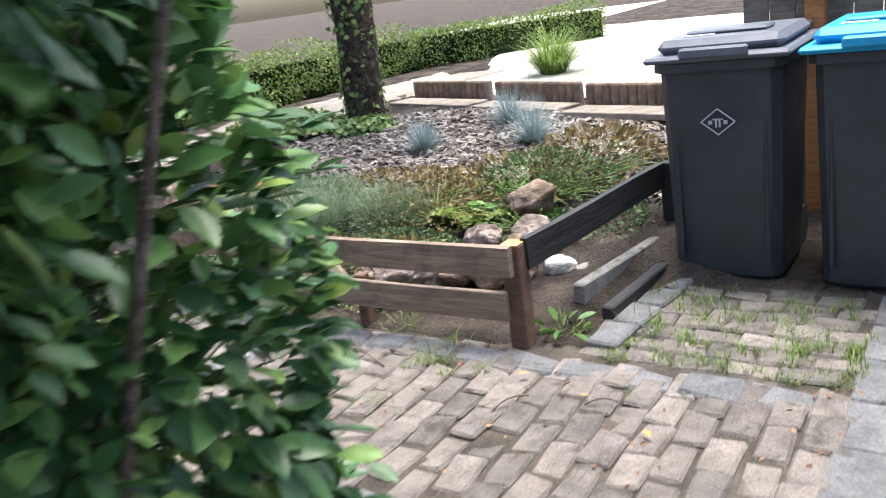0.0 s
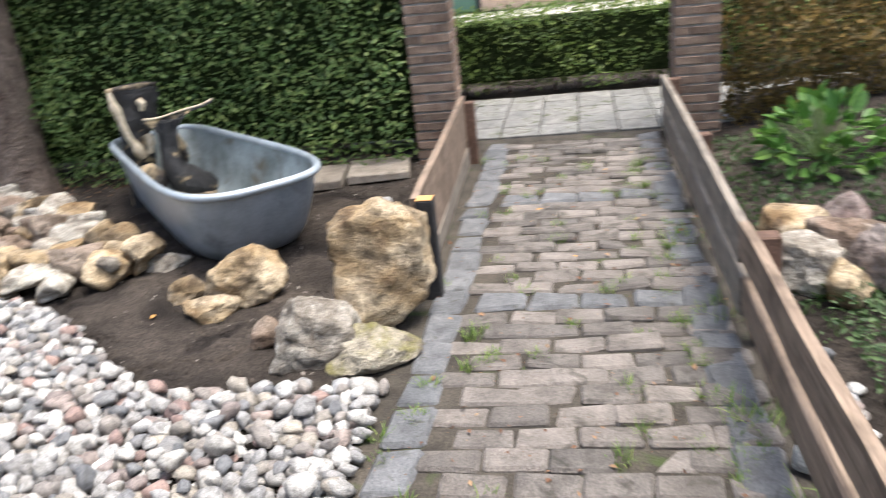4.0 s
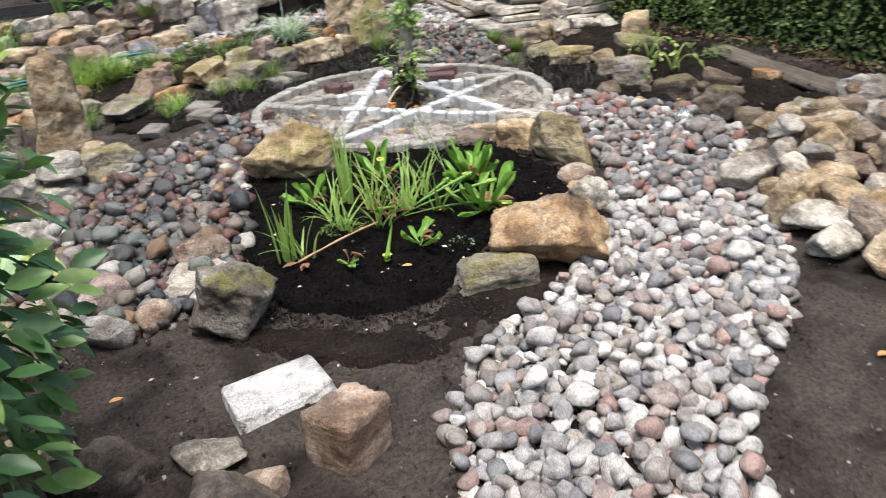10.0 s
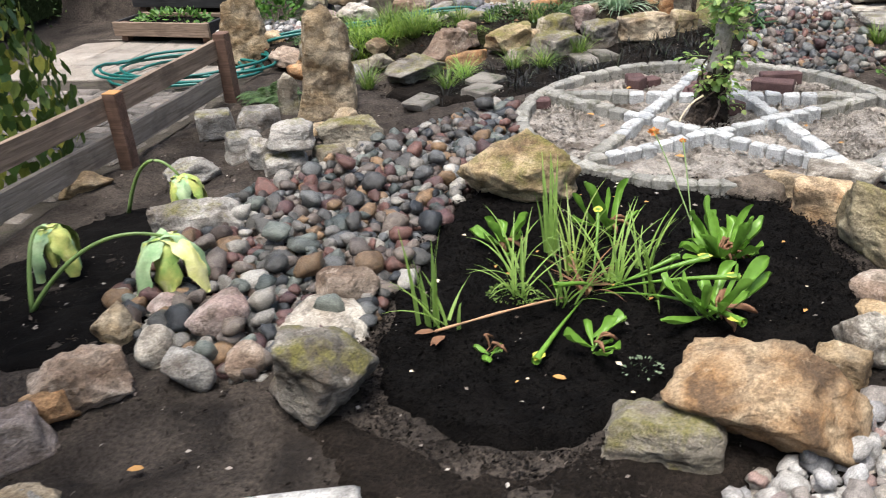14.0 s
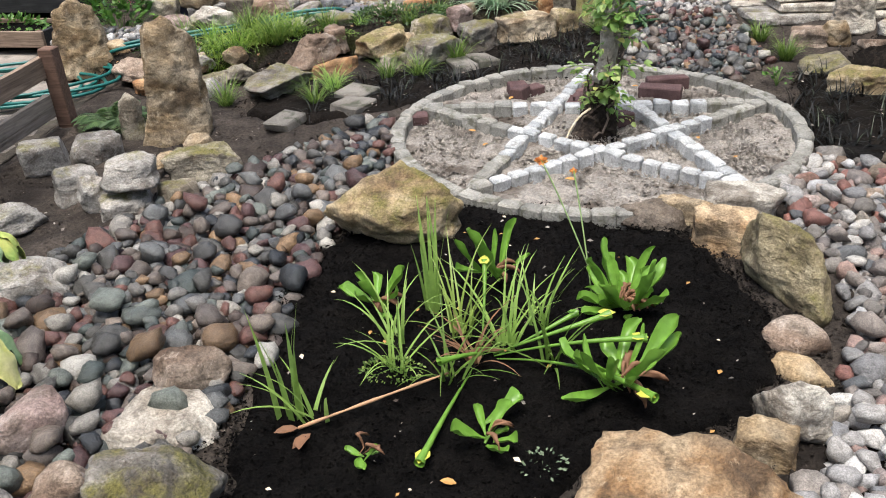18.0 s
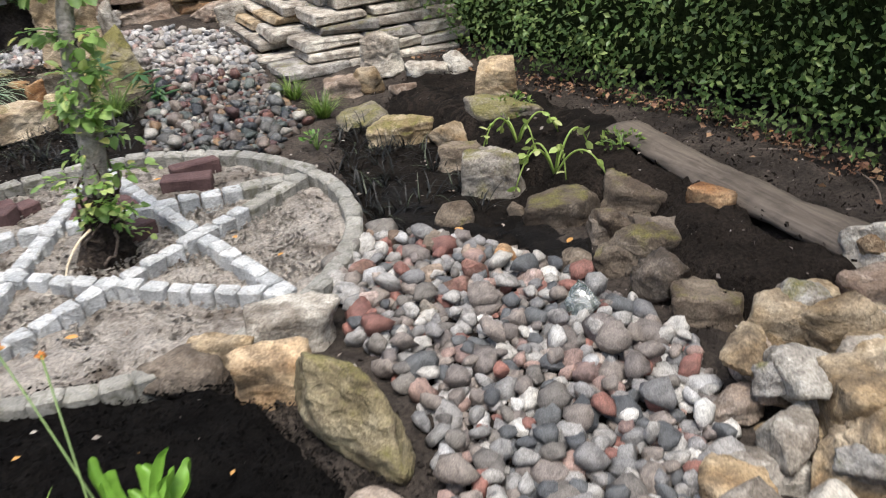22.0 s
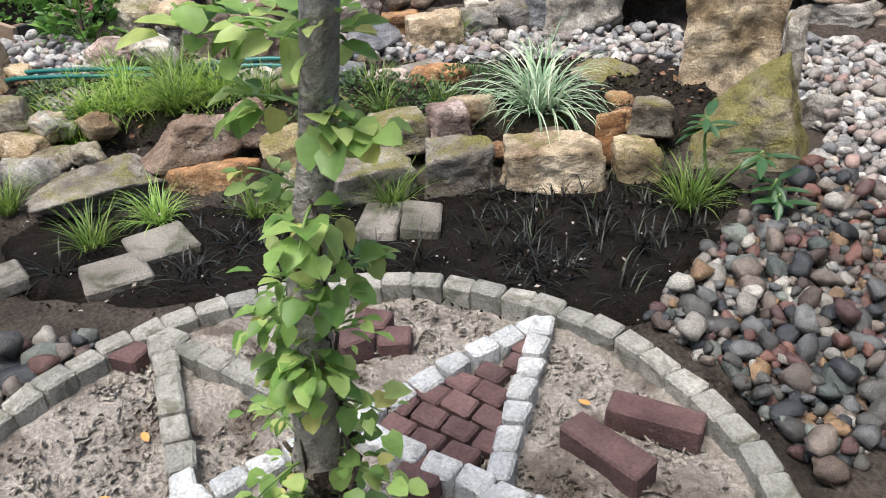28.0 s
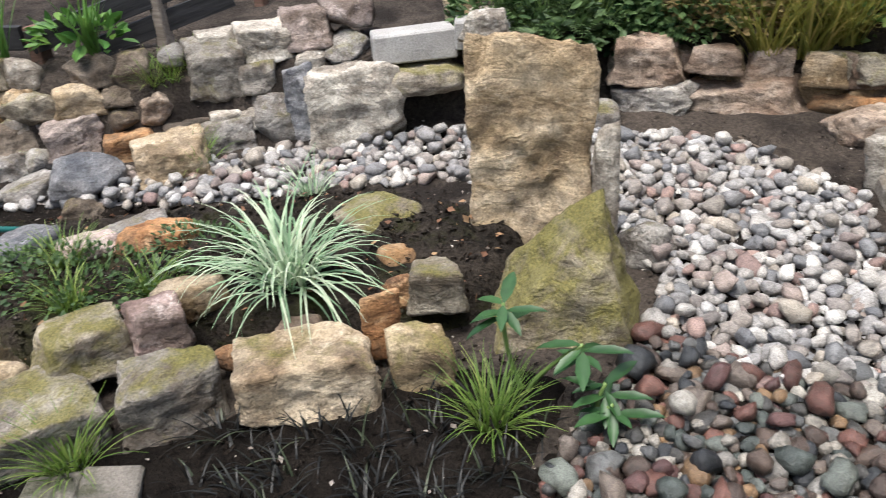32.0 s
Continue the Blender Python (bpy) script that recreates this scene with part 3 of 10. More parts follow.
CHAR = mixed("charred_wood", (0.006, 0.006, 0.007), (0.03, 0.029, 0.03), 11, 0.5, 60, 0.8, 0.01, (0.62, 0.46, 0.26), 6.5, 0.57, 0, False, 0.5, 0.3)
PALE_WOOD = wood_mat("peeled_branch", (0.5, 0.4, 0.27), (0.72, 0.62, 0.47))
HOSE = plain("green_hose", (0.008, 0.11, 0.095), 0.4)
IRON = plain("rusty_iron", (0.12, 0.055, 0.035), 0.75, 0.3, 0.4)
POT = plain("dark_pot", (0.03, 0.022, 0.02), 0.6, 0, 0.3)
BLUE_POT = plain("blue_pot", (0.02, 0.03, 0.06), 0.4)
STEEL = plain("pale_pipe", (0.5, 0.53, 0.56), 0.4, 0.3)
GREYTUB = plain("grey_bucket", (0.16, 0.18, 0.2), 0.5)


def leaf_mat(name, stops, rough=0.45, through_light=0.25, spec=0.45):
    """Leaves: one tone for each leaf, and light that shines through."""
    m, n, l, b = shader(name, rough, 0, spec)
    isle = n.new("ShaderNodeNewGeometry").outputs["Random Per Island"]
    col = ramp(n, l, isle, stops)
    c = n.new("ShaderNodeTexCoord").outputs["Object"]
    f = noise_tex(n, l, 40, 4, c)
    col = blend(n, l, 1.0, col, ramp(n, l, f, [(0.3, (0.8, 0.8, 0.8)), (0.7, (1.12, 1.12, 1.12))]), "MULTIPLY")
    l.new(col, b.inputs["Base Color"])
    tr = n.new("ShaderNodeBsdfTranslucent")
    l.new(col, tr.inputs[0])
    mix = n.new("ShaderNodeMixShader")
    mix.inputs[0].default_value = through_light
    l.new(b.outputs[0], mix.inputs[1])
    l.new(tr.outputs[0], mix.inputs[2])
    l.new(mix.outputs[0], n["Material Output"].inputs[0])
    return m


HEDGE = leaf_mat("hedge_leaf", [(0, (0.07, 0.13, 0.034)), (0.5, (0.15, 0.245, 0.068)), (1, (0.3, 0.38, 0.12))], 0.45, 0.35)
THIN_HEDGE = leaf_mat("autumn_hedge_leaf", [(0, (0.08, 0.075, 0.022)), (0.45, (0.17, 0.12, 0.04)), (0.8, (0.28, 0.18, 0.06)), (1, (0.42, 0.28, 0.08))], 0.6, 0.45)
BRIGHT_HEDGE = leaf_mat("sunlit_hedge_leaf", [(0, (0.07, 0.12, 0.028)), (0.5, (0.14, 0.22, 0.05)), (1, (0.26, 0.34, 0.085))], 0.5, 0.4)
LAUREL = leaf_mat("laurel_leaf", [(0, (0.038, 0.1, 0.038)), (0.6, (0.08, 0.185, 0.055)), (0.9, (0.18, 0.3, 0.08)), (1, (0.3, 0.41, 0.11))], 0.38, 0.22, 0.4)
IVY = leaf_mat("variegated_ivy", [(0, (0.04, 0.085, 0.018)), (0.55, (0.09, 0.15, 0.03)), (0.85, (0.28, 0.32, 0.06)), (1, (0.55, 0.52, 0.1))], 0.45, 0.3)
VINE = leaf_mat("vine_leaf", [(0, (0.14, 0.27, 0.06)), (0.5, (0.3, 0.45, 0.13)), (0.85, (0.48, 0.56, 0.2)), (1, (0.64, 0.56, 0.18))], 0.45, 0.5)
GRASS = leaf_mat("grass_blade", [(0, (0.07, 0.13, 0.022)), (0.6, (0.15, 0.25, 0.045)), (1, (0.3, 0.36, 0.1))], 0.5, 0.35)
LIME_GRASS = leaf_mat("lime_grass", [(0, (0.13, 0.24, 0.03)), (0.6, (0.26, 0.4, 0.06)), (1, (0.45, 0.52, 0.13))], 0.5, 0.4)
SWORD = leaf_mat("sword_blade", [(0, (0.22, 0.4, 0.08)), (1, (0.42, 0.58, 0.15))], 0.45, 0.45)
SEDGE = leaf_mat("variegated_sedge", [(0, (0.16, 0.3, 0.16)), (0.5, (0.3, 0.43, 0.26)), (1, (0.56, 0.63, 0.46))], 0.5, 0.3)
FESCUE = leaf_mat("blue_fescue", [(0, (0.16, 0.22, 0.22)), (1, (0.34, 0.42, 0.42))], 0.7, 0.2)
BLACK_GRASS = leaf_mat("black_mondo_grass", [(0, (0.004, 0.0045, 0.004)), (0.8, (0.012, 0.013, 0.012)), (1, (0.05, 0.065, 0.035))], 0.5, 0.06, 0.3)
FERN = leaf_mat("fern_leaf", [(0, (0.035, 0.075, 0.025)), (1, (0.1, 0.165, 0.055))], 0.55, 0.3)
BRIGHT_FERN = leaf_mat("yellow_fern", [(0, (0.16, 0.26, 0.04)), (1, (0.32, 0.4, 0.07))], 0.5, 0.4)
BRACKEN = leaf_mat("dry_bracken", [(0, (0.09, 0.08, 0.03)), (0.5, (0.17, 0.12, 0.05)), (1, (0.26, 0.2, 0.08))], 0.7, 0.3)
LAVENDER = leaf_mat("grey_green_shrub", [(0, (0.12, 0.17, 0.1)), (1, (0.26, 0.33, 0.21))], 0.7, 0.3)
PITCHER = leaf_mat("pitcher_plant", [(0, (0.07, 0.17, 0.025)), (0.6, (0.16, 0.32, 0.045)), (1, (0.36, 0.46, 0.1))], 0.34, 0.2)
YELLOW = leaf_mat("yellow_hood", [(0, (0.5, 0.55, 0.06)), (1, (0.7, 0.66, 0.12))], 0.4, 0.3)
BROWN_LEAF = leaf_mat("withered_leaf", [(0, (0.11, 0.05, 0.028)), (0.6, (0.24, 0.12, 0.065)), (1, (0.4, 0.26, 0.14))], 0.7, 0.2)
LIMP_GREEN = mixed("limp_green_leaf", (0.2, 0.36, 0.16), (0.42, 0.55, 0.3), 13, 0.5, 90, 0.5, 0.004, (0.5, 0.6, 0.2), 9, 0.6, 0, False, 0.4, 0.15)
LIMP_CREAM = mixed("limp_cream_leaf", (0.55, 0.56, 0.16), (0.74, 0.71, 0.36), 13, 0.5, 90, 0.5, 0.004, (0.45, 0.3, 0.12), 9, 0.64, 0, False, 0.4, 0.15)
WILTED = mixed("wilted_yellow_leaf", (0.2, 0.36, 0.08), (0.6, 0.6, 0.17), 13, 0.5, 90, 0.5, 0.004, (0.7, 0.66, 0.4), 9, 0.6, 0, False, 0.4, 0.15)
BROAD = leaf_mat("broad_green_leaf", [(0, (0.05, 0.14, 0.025)), (0.7, (0.12, 0.25, 0.05)), (1, (0.2, 0.34, 0.07))], 0.45, 0.3)
HELLEBORE = leaf_mat("hellebore_leaf", [(0, (0.012, 0.045, 0.014)), (1, (0.045, 0.115, 0.035))], 0.45, 0.2)
FALLEN = leaf_mat("fallen_leaf", [(0, (0.5, 0.36, 0.05)), (0.5, (0.5, 0.22, 0.05)), (1, (0.62, 0.55, 0.25))], 0.7, 0.2)
PINK_FLOWER = leaf_mat("pink_flower", [(0, (0.6, 0.2, 0.25)), (1, (0.8, 0.4, 0.42))], 0.6, 0.2)
ORANGE_FLOWER = leaf_mat("orange_flower", [(0, (0.5, 0.16, 0.04)), (1, (0.7, 0.33, 0.08))], 0.6, 0.2)
CHIPS = leaf_mat("bark_chip", [(0, (0.075, 0.058, 0.048)), (0.5, (0.2, 0.168, 0.145)), (1, (0.4, 0.36, 0.315))], 0.85, 0.0, 0.2)
TAN_STALK = plain("tan_stalk", (0.42, 0.24, 0.13), 0.7)
TWIG = plain("twig", (0.13, 0.1, 0.075), 0.8)
STEM = plain("green_stem", (0.14, 0.22, 0.06), 0.5)
# dark green that carries the shade deep inside the hedges
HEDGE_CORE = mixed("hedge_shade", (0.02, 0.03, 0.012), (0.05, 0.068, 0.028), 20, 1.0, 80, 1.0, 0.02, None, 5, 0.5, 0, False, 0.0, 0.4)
GLASS, _n, _l, _b = shader("striped_glass", 0.08)
_b.inputs["Transmission Weight"].default_value = 0.75
_l.new(ramp(_n, _l, noise_tex(_n, _l, 14, 4, place(_n, _l), 0.5, 2.0), [(0.42, (0.75, 0.8, 0.78)), (0.5, (0.08, 0.12, 0.11)), (0.58, (0.8, 0.84, 0.82))]), _b.inputs["Base Color"])

# ---- ground ----
BOG = [(-2.4, -1.32), (-2.46, -0.95), (-2.56, -0.72), (-2.78, -0.58), (-3.0, -0.54), (-3.2, -0.6), (-3.45, -0.95), (-3.86, -1.2), (-3.98, -1.38), (-4.06, -1.74), (-3.89, -2.25), (-3.5, -2.5), (-2.99, -2.56), (-2.45, -2.2), (-2.35, -1.97)]
RING = (-3.55, -3.40)
RING_R = 1.035
PALE_BED = [(-3.72, 1.5), (-3.71, 1.09), (-3.65, 0.76), (-3.84, 0.4), (-4.27, -0.04), (-4.54, -0.47), (-4.86, -1.3), (-5.04, -1.47), (-5.2, -1.82), (-5.18, -2.15), (-5.08, -2.43), (-4.85, -2.86), (-4.6, -3.02), (-4.42, -2.88),
            (-4.45, -2.4), (-4.3, -1.6), (-4.05, -1.0), (-3.7, -0.6), (-3.2, -0.17), (-2.98, 0.15), (-2.95, 0.75), (-2.85, 1.2), (-2.95, 1.5)]
DARK_BED = [(-1.45, -2.3), (-1.75, -2.75), (-2.0, -3.1), (-2.45, -3.6), (-2.56, -3.1), (-2.48, -2.45), (-2.42, -2.2), (-2.42, -1.5), (-2.35, -1.0), (-2.1, -0.75), (-1.75, -0.8), (-1.35, -1.13), (-1.3, -1.82)]
BACK_BED = [(-3.83, -4.55), (-3.88, -5.14), (-4.0, -5.67), (-3.98, -6.0), (-3.7, -6.4), (-3.3, -6.45), (-2.9, -6.4), (-2.2, -6.0), (-1.6, -5.65), (-1.1, -5.5), (-1.0, -5.85), (-1.7, -6.12),
            (-2.3, -6.55), (-3.0, -6.98), (-3.6, -7.0), (-4.1, -6.98), (-4.5, -6.6), (-4.62, -5.9), (-4.6, -5.3), (-4.66, -4.57), (-4.38, -4.2), (-4.1, -4.42)]
PATH = [(-7.3, 1.56), (-7.3, 2.8), (-1.6, 2.82), (-1.4, 3.75), (2.5, 3.75), (2.5, -6), (-0.4, -6.0), (-0.4, -0.6), (-0.4, 1.5)]


def axis_steps(lo, hi, step):
    far = [lo - 0.3, lo - 1, lo - 3, lo - 8, lo - 25, lo - 80, lo - 250]
    near = np.arange(lo, hi + step / 2, step)
    return np.concatenate([far[::-1], near, [2 * hi - lo * 0 - hi + d for d in (0.3, 1, 3, 8, 25, 80, 250)]])


def sheet(name, mat, xs, ys, height, label, keep=None, smooth=True):
    X, Y = np.meshgrid(xs, ys, indexing="ij")
    Z = height(X.ravel(), Y.ravel())
    v = np.stack([X.ravel(), Y.ravel(), Z], 1)
    n, m = len(xs), len(ys)
    i, j = np.meshgrid(np.arange(n - 1), np.arange(m - 1), indexing="ij")
    a = (i * m + j).ravel()
    f = np.stack([a, a + m, a + m + 1, a + 1], 1)
    if keep is not None:
        k = keep(X.ravel(), Y.ravel())
        f = f[k[f].all(1)]
        used = np.unique(f)
        back = np.zeros(len(v), int)
        back[used] = np.arange(len(used))
        v, f = v[used], back[f]
    return solo(name, mesh(name, v, f, mat, smooth), label, "ground", kind="structure")


def lumps(x, y, scale, seed, octaves=4):
    return fbm(np.stack([x * scale, y * scale, np.zeros_like(x)], 1), octaves, seed)


DARK_BEDS = [WALL_LINE, [(-2.4, -3.75), (-2.0, -3.6), (-1.5, -3.75), (-1.5, -4.0), (-2.1, -4.45), (-2.9, -4.95), (-3.5, -5.4), (-3.85, -5.5), (-3.85, -4.5), (-3.0, -4.2)],
             [(-4.55, -3.0), (-5.0, -2.6), (-5.3, -2.9), (-6.0, -3.2), (-5.8, -4.2), (-5.2, -4.7), (-4.8, -4.4), (-4.6, -3.9)], BANK]


def ground_height(x, y):
    calm = smooth01((edge_dist(x, y, PATH) + 0.08) / 0.1)
    calm = np.maximum(calm, smooth01((-7.3 - x) / 0.12))
    ring = smooth01((RING_R - np.hypot(x - RING[0], y - RING[1]) + 0.02) / 0.05)
    bumps = (0.014 * lumps(x, y, 2.2, 3) + 0.016 * lumps(x, y, 11, 5, 4)) * (1 - calm) * (1 - ring)
    far = smooth01((np.hypot(x + 3, y) - 13) / 5)
    bed = np.max([edge_dist(x, y, p) for p in DARK_BEDS + [BOG, PALE_BED, DARK_BED, BACK_BED]], axis=0)
    return gz(x, y) + bumps * (1 - far) - 0.045 * calm - 0.05 * ring - 0.07 * smooth01((bed - 0.03) / 0.06)


sheet("ground", SOIL, axis_steps(-8.5, 2.6, 0.045), axis_steps(-9.0, 8.2, 0.045), ground_height, "bare dark brown garden soil, trodden and crumbly")


def patch(name, mat, poly, label, lift=0.015, rough=0.012, step=0.03, grain=16, seed=1, fade=0.07):
    """A bed of another soil, whose rim sinks away under the ground."""
    p = np.array(poly)
    xs = np.arange(p[:, 0].min() - 0.1, p[:, 0].max() + 0.1, step)
    ys = np.arange(p[:, 1].min() - 0.1, p[:, 1].max() + 0.1, step)

    def height(x, y):
        d = edge_dist(x, y, poly) + 0.05 * lumps(x, y, 5, seed)
        return gz(x, y) + lift + rough * lumps(x, y, grain, seed, 4) - 0.09 * (1 - smooth01((d + 0.02) / fade))

    return sheet(name, mat, xs, ys, height, label, lambda x, y: edge_dist(x, y, poly) > -0.09)


patch("ground_peat", PEAT, BOG, "black wet peat in the bog bed", 0.03, 0.016, 0.022, 15)
patch("ground_peat_hosta", PEAT, [(-2.0, -1.05), (-1.5, -0.75), (-0.9, -0.5), (-0.6, -1.0), (-0.75, -1.9), (-1.2, -2.05), (-1.45, -1.7)], "black soil round a wilted squash plant", 0.02, 0.012, 0.03)
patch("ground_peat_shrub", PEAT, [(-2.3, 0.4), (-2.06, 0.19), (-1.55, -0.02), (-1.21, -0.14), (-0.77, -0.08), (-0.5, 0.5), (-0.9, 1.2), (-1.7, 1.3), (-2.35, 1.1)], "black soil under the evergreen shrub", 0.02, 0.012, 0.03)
patch("ground_loam_terrace", TERRACE_SOIL, WALL_LINE, "dark mossy soil on the planted terrace", 0.0, 0.016, 0.03)
patch("ground_loam_ring", LOAM, [(-2.4, -3.75), (-2.0, -3.6), (-1.5, -3.75), (-1.5, -4.0), (-2.1, -4.45), (-2.9, -4.95), (-3.5, -5.4), (-3.85, -5.5), (-3.85, -4.5), (-3.0, -4.2)], "dark moist soil planted with black grass", 0.012, 0.012, 0.03)
patch("ground_loam_bank", LOAM, [(-4.55, -3.0), (-5.0, -2.6), (-5.3, -2.9), (-6.0, -3.2), (-5.8, -4.2), (-5.2, -4.7), (-4.8, -4.4), (-4.6, -3.9)], "dark damp soil beside the stone circle", 0.012, 0.014, 0.03)
patch("ground_loam_slope", RICH, [(max(x, -5.85), y) for x, y in BANK], "dark rooty soil on the bank below the hedge", 0.012, 0.016, 0.035)
patch("ground_loam_stream", LOAM, PALE_BED, "damp soil between river pebbles", 0.008, 0.006, 0.04)
patch("ground_loam_pebbles", LOAM, DARK_BED, "dark soil between river pebbles", 0.008, 0.006, 0.04)
patch("ground_loam_back", LOAM, BACK_BED, "damp soil under the upper stream of pebbles", 0.008, 0.006, 0.04)
patch("ground_sand_stream", SOIL, [(-3.95, 0.75), (-3.85, 0.4), (-4.3, -0.05), (-4.6, -0.3), (-4.9, 0.05), (-4.4, 0.5), (-4.1, 0.95)], "smooth trodden earth beside the pebbles", 0.018, 0.004, 0.03, 8)

patch("ground_damp", RICH, [(-2.2, -0.8), (-2.45, -0.45), (-2.8, -0.2), (-3.2, -0.1), (-3.55, -0.35), (-3.8, -0.7), (-3.4, -0.75), (-3.0, -0.5), (-2.6, -0.6)], "dark damp soil in front of the bog bed", 0.014, 0.012, 0.03)

# sand inside the ring, scuffed and hollowed round the trunk
ang = np.linspace(0, 2 * math.pi, 145)[:-1]
rad = np.linspace(0, RING_R - 0.03, 60)
sx = (rad[:, None] * np.cos(ang)).ravel()
sy = (rad[:, None] * np.sin(ang)).ravel()
sz = 0.02 * lumps(sx, sy, 10, 21, 5) + 0.008 * lumps(sx, sy, 2.5, 22) - 0.05 * np.exp(-((sx + 0.02) ** 2 + (sy - 0.02) ** 2) / 0.02) + 0.004
sf = [[i * 144 + k, (i + 1) * 144 + k, (i + 1) * 144 + (k + 1) % 144, i * 144 + (k + 1) % 144] for i in range(59) for k in range(144)]
solo("ground_sand", mesh("ground_sand", np.stack([sx, sy, sz], 1), sf, SAND, True), "loose pale sand in a stone circle", "ground", pose(RING[0], RING[1], 0.004), kind="structure")

PUDDLE = [(-4.6, -3.1), (-4.75, -2.9), (-5.0, -2.75), (-5.1, -2.5), (-5.2, -2.36), (-5.32, -2.6), (-5.2, -2.88), (-4.95, -3.1), (-4.95, -3.5), (-4.7, -3.6)]
patch("ground_mud", MUD, PUDDLE, "black wet mud between the pebbles and the bank", 0.02, 0.012, 0.025, 14)

# street side
solo("pavement", mesh("pavement", *box(1.62, 24, 0.05, 0.004, (-8.16, 2, -0.075)), JOINT), "bed of the street pavement", "pavement", kind="structure")
solo("road", mesh("road", *box(7.0, 60, 0.04, 0.004, (-13.6, 2, -0.03)), ROAD), "street whose pale colour stands in for sunlight", "road", kind="structure")

patch("ground_gravel", GRAVEL, [(-5.3, 7.7), (-1.4, 6.3), (2.0, 6.5), (3.0, 14.0), (-9.0, 16.0), (-5.6, 9.5)], "gravel behind the palisades, its pale colour standing in for sunlight", 0.03, 0.006, 0.12)
patch("ground_gravel_walk", TRODDEN, [(-7.3, 4.75), (-6.5, 4.8), (-5.7, 6.6), (-5.3, 8.6), (-6.3, 9.6), (-6.7, 7.2)], "pale trodden path through the front garden", 0.045, 0.004, 0.08)

# ---- stones ----
ICO = {}


def ico(sub):
    if sub not in ICO:
        bm = bmesh.new()
        bmesh.ops.create_icosphere(bm, subdivisions=sub, radius=1.0)
        bm.verts.ensure_lookup_table()
        ICO[sub] = (np.array([v.co[:] for v in bm.verts]), [[v.index for v in f.verts] for f in bm.faces])
        bm.free()
    return ICO[sub]


def rock_shape(kind, w, d, h, seed, sub):
    """A stone from a ball cut by planes with worn edges, then roughened. Stands on z = 0."""
    rng = np.random.default_rng(seed)
    v0, f = ico(sub)
    if kind == "round":
        normals, off, p = dirs(8, rng), rng.uniform(0.86, 1.05, 8), 6
    elif kind == "slab":
        a = np.arange(7) / 7 * 2 * math.pi + rng.uniform(-0.3, 0.3, 7)
        normals = np.concatenate([[[rng.normal() * 0.1, rng.normal() * 0.1, 1], [0, 0, -1]], np.stack([np.cos(a), np.sin(a), rng.uniform(-0.25, 0.45, 7)], 1)])
        off, p = np.concatenate([[0.55, 0.55], rng.uniform(0.8, 1.1, 7)]), 28
    elif kind in ("block", "craggy"):
        normals = np.concatenate([np.eye(3), -np.eye(3)]) + rng.normal(size=(6, 3)) * 0.1
        normals = np.concatenate([normals, dirs(5, rng, 0.4)])
        off, p = np.concatenate([np.full(6, 0.75), rng.uniform(0.94, 1.12, 5)]), 34
    elif kind == "cube":
        normals = np.concatenate([np.eye(3), -np.eye(3)]) + rng.normal(size=(6, 3)) * 0.07
        off, p = np.full(6, 0.62), 110
    elif kind == "wedge":
        normals = np.array([(-0.6, -0.12, 0.79), (0.95, -0.1, 0.3), (0.05, -0.88, 0.46), (0.1, 0.9, 0.42), (-1, 0, 0), (0, 0, -1), (0.45, -0.6, 0.66)], float)
        off, p = np.array([0.3, 0.62, 0.62, 0.7, 1.05, 0.5, 0.66]), 40
    elif kind == "menhir":
        a = np.arange(6) / 6 * 2 * math.pi + rng.uniform(-0.25, 0.25, 6)
        normals = np.concatenate([np.stack([np.cos(a), np.sin(a), rng.uniform(-0.02, 0.22, 6)], 1), [[0.45, 0.1, 1], [-0.35, 0, 1], [0, 0, -1]], dirs(5, rng, 0.5)])
        off, p = np.concatenate([rng.uniform(0.7, 0.9, 6), [0.95, 0.98, 0.8], rng.uniform(1.0, 1.15, 5)]), 26
    else:
        normals, off, p = dirs(15, rng, 0.1), rng.uniform(0.62, 0.98, 15), 60
    normals = normals / np.linalg.norm(normals, axis=1)[:, None]
    if kind not in ("round", "cube"):
        chips = dirs(7, rng, 0.25)
        reach = (1.0 / ((np.maximum(chips @ normals.T, 0.0) / off) ** p).sum(1) ** (1 / p))
        normals, off = np.concatenate([normals, chips]), np.concatenate([off, reach * rng.uniform(0.9, 0.99, 7)])
        p = max(p, 80)
    r = ((np.maximum(v0 @ normals.T, 0.0) / off) ** p).sum(1) ** (-1 / p)
    v = v0 * np.minimum(r, 1.5)[:, None]
    if kind in ("boulder", "block", "menhir", "craggy"):
        v[:, :2] *= np.where(v0[:, 2] < 0, np.minimum(1 / np.sqrt(1 - 0.8 * v0[:, 2] ** 2), 1.3), 1.0)[:, None]
    lo, hi = v.min(0), v.max(0)
    v = (v - (lo + hi) / 2) / (hi - lo) * np.array([w, d, h])
    s = (w * d * h) ** (1 / 3)
    k = 0.45 if kind == "round" else 1.5 if kind == "craggy" else 0.4 if kind == "cube" else 1.0
    v = v + v0 * (s * (0.026 * k * fbm(v / s * 2.0 + seed, 3, seed % 97) + 0.02 * k * fbm(v / s * 8, 4, seed % 89) - 0.038 * k * np.abs(fbm(v / s * 5 + 3, 4, seed % 83))))[:, None]
    if kind in ("boulder", "menhir", "craggy", "wedge") and sub >= 4:
        v = v + v0 * (s * 0.05 * np.maximum(0, 0.22 - np.abs(fbm(v / s * 3.1 + 5, 3, seed % 71))))[:, None] * -2
    lo, hi = v.min(0), v.max(0)
    v = (v - (lo + hi) / 2) / (hi - lo) * np.array([w, d, h]) * (1.0 if kind == "round" else 1.06)
    v[:, 2] += h / 2
    return v, f


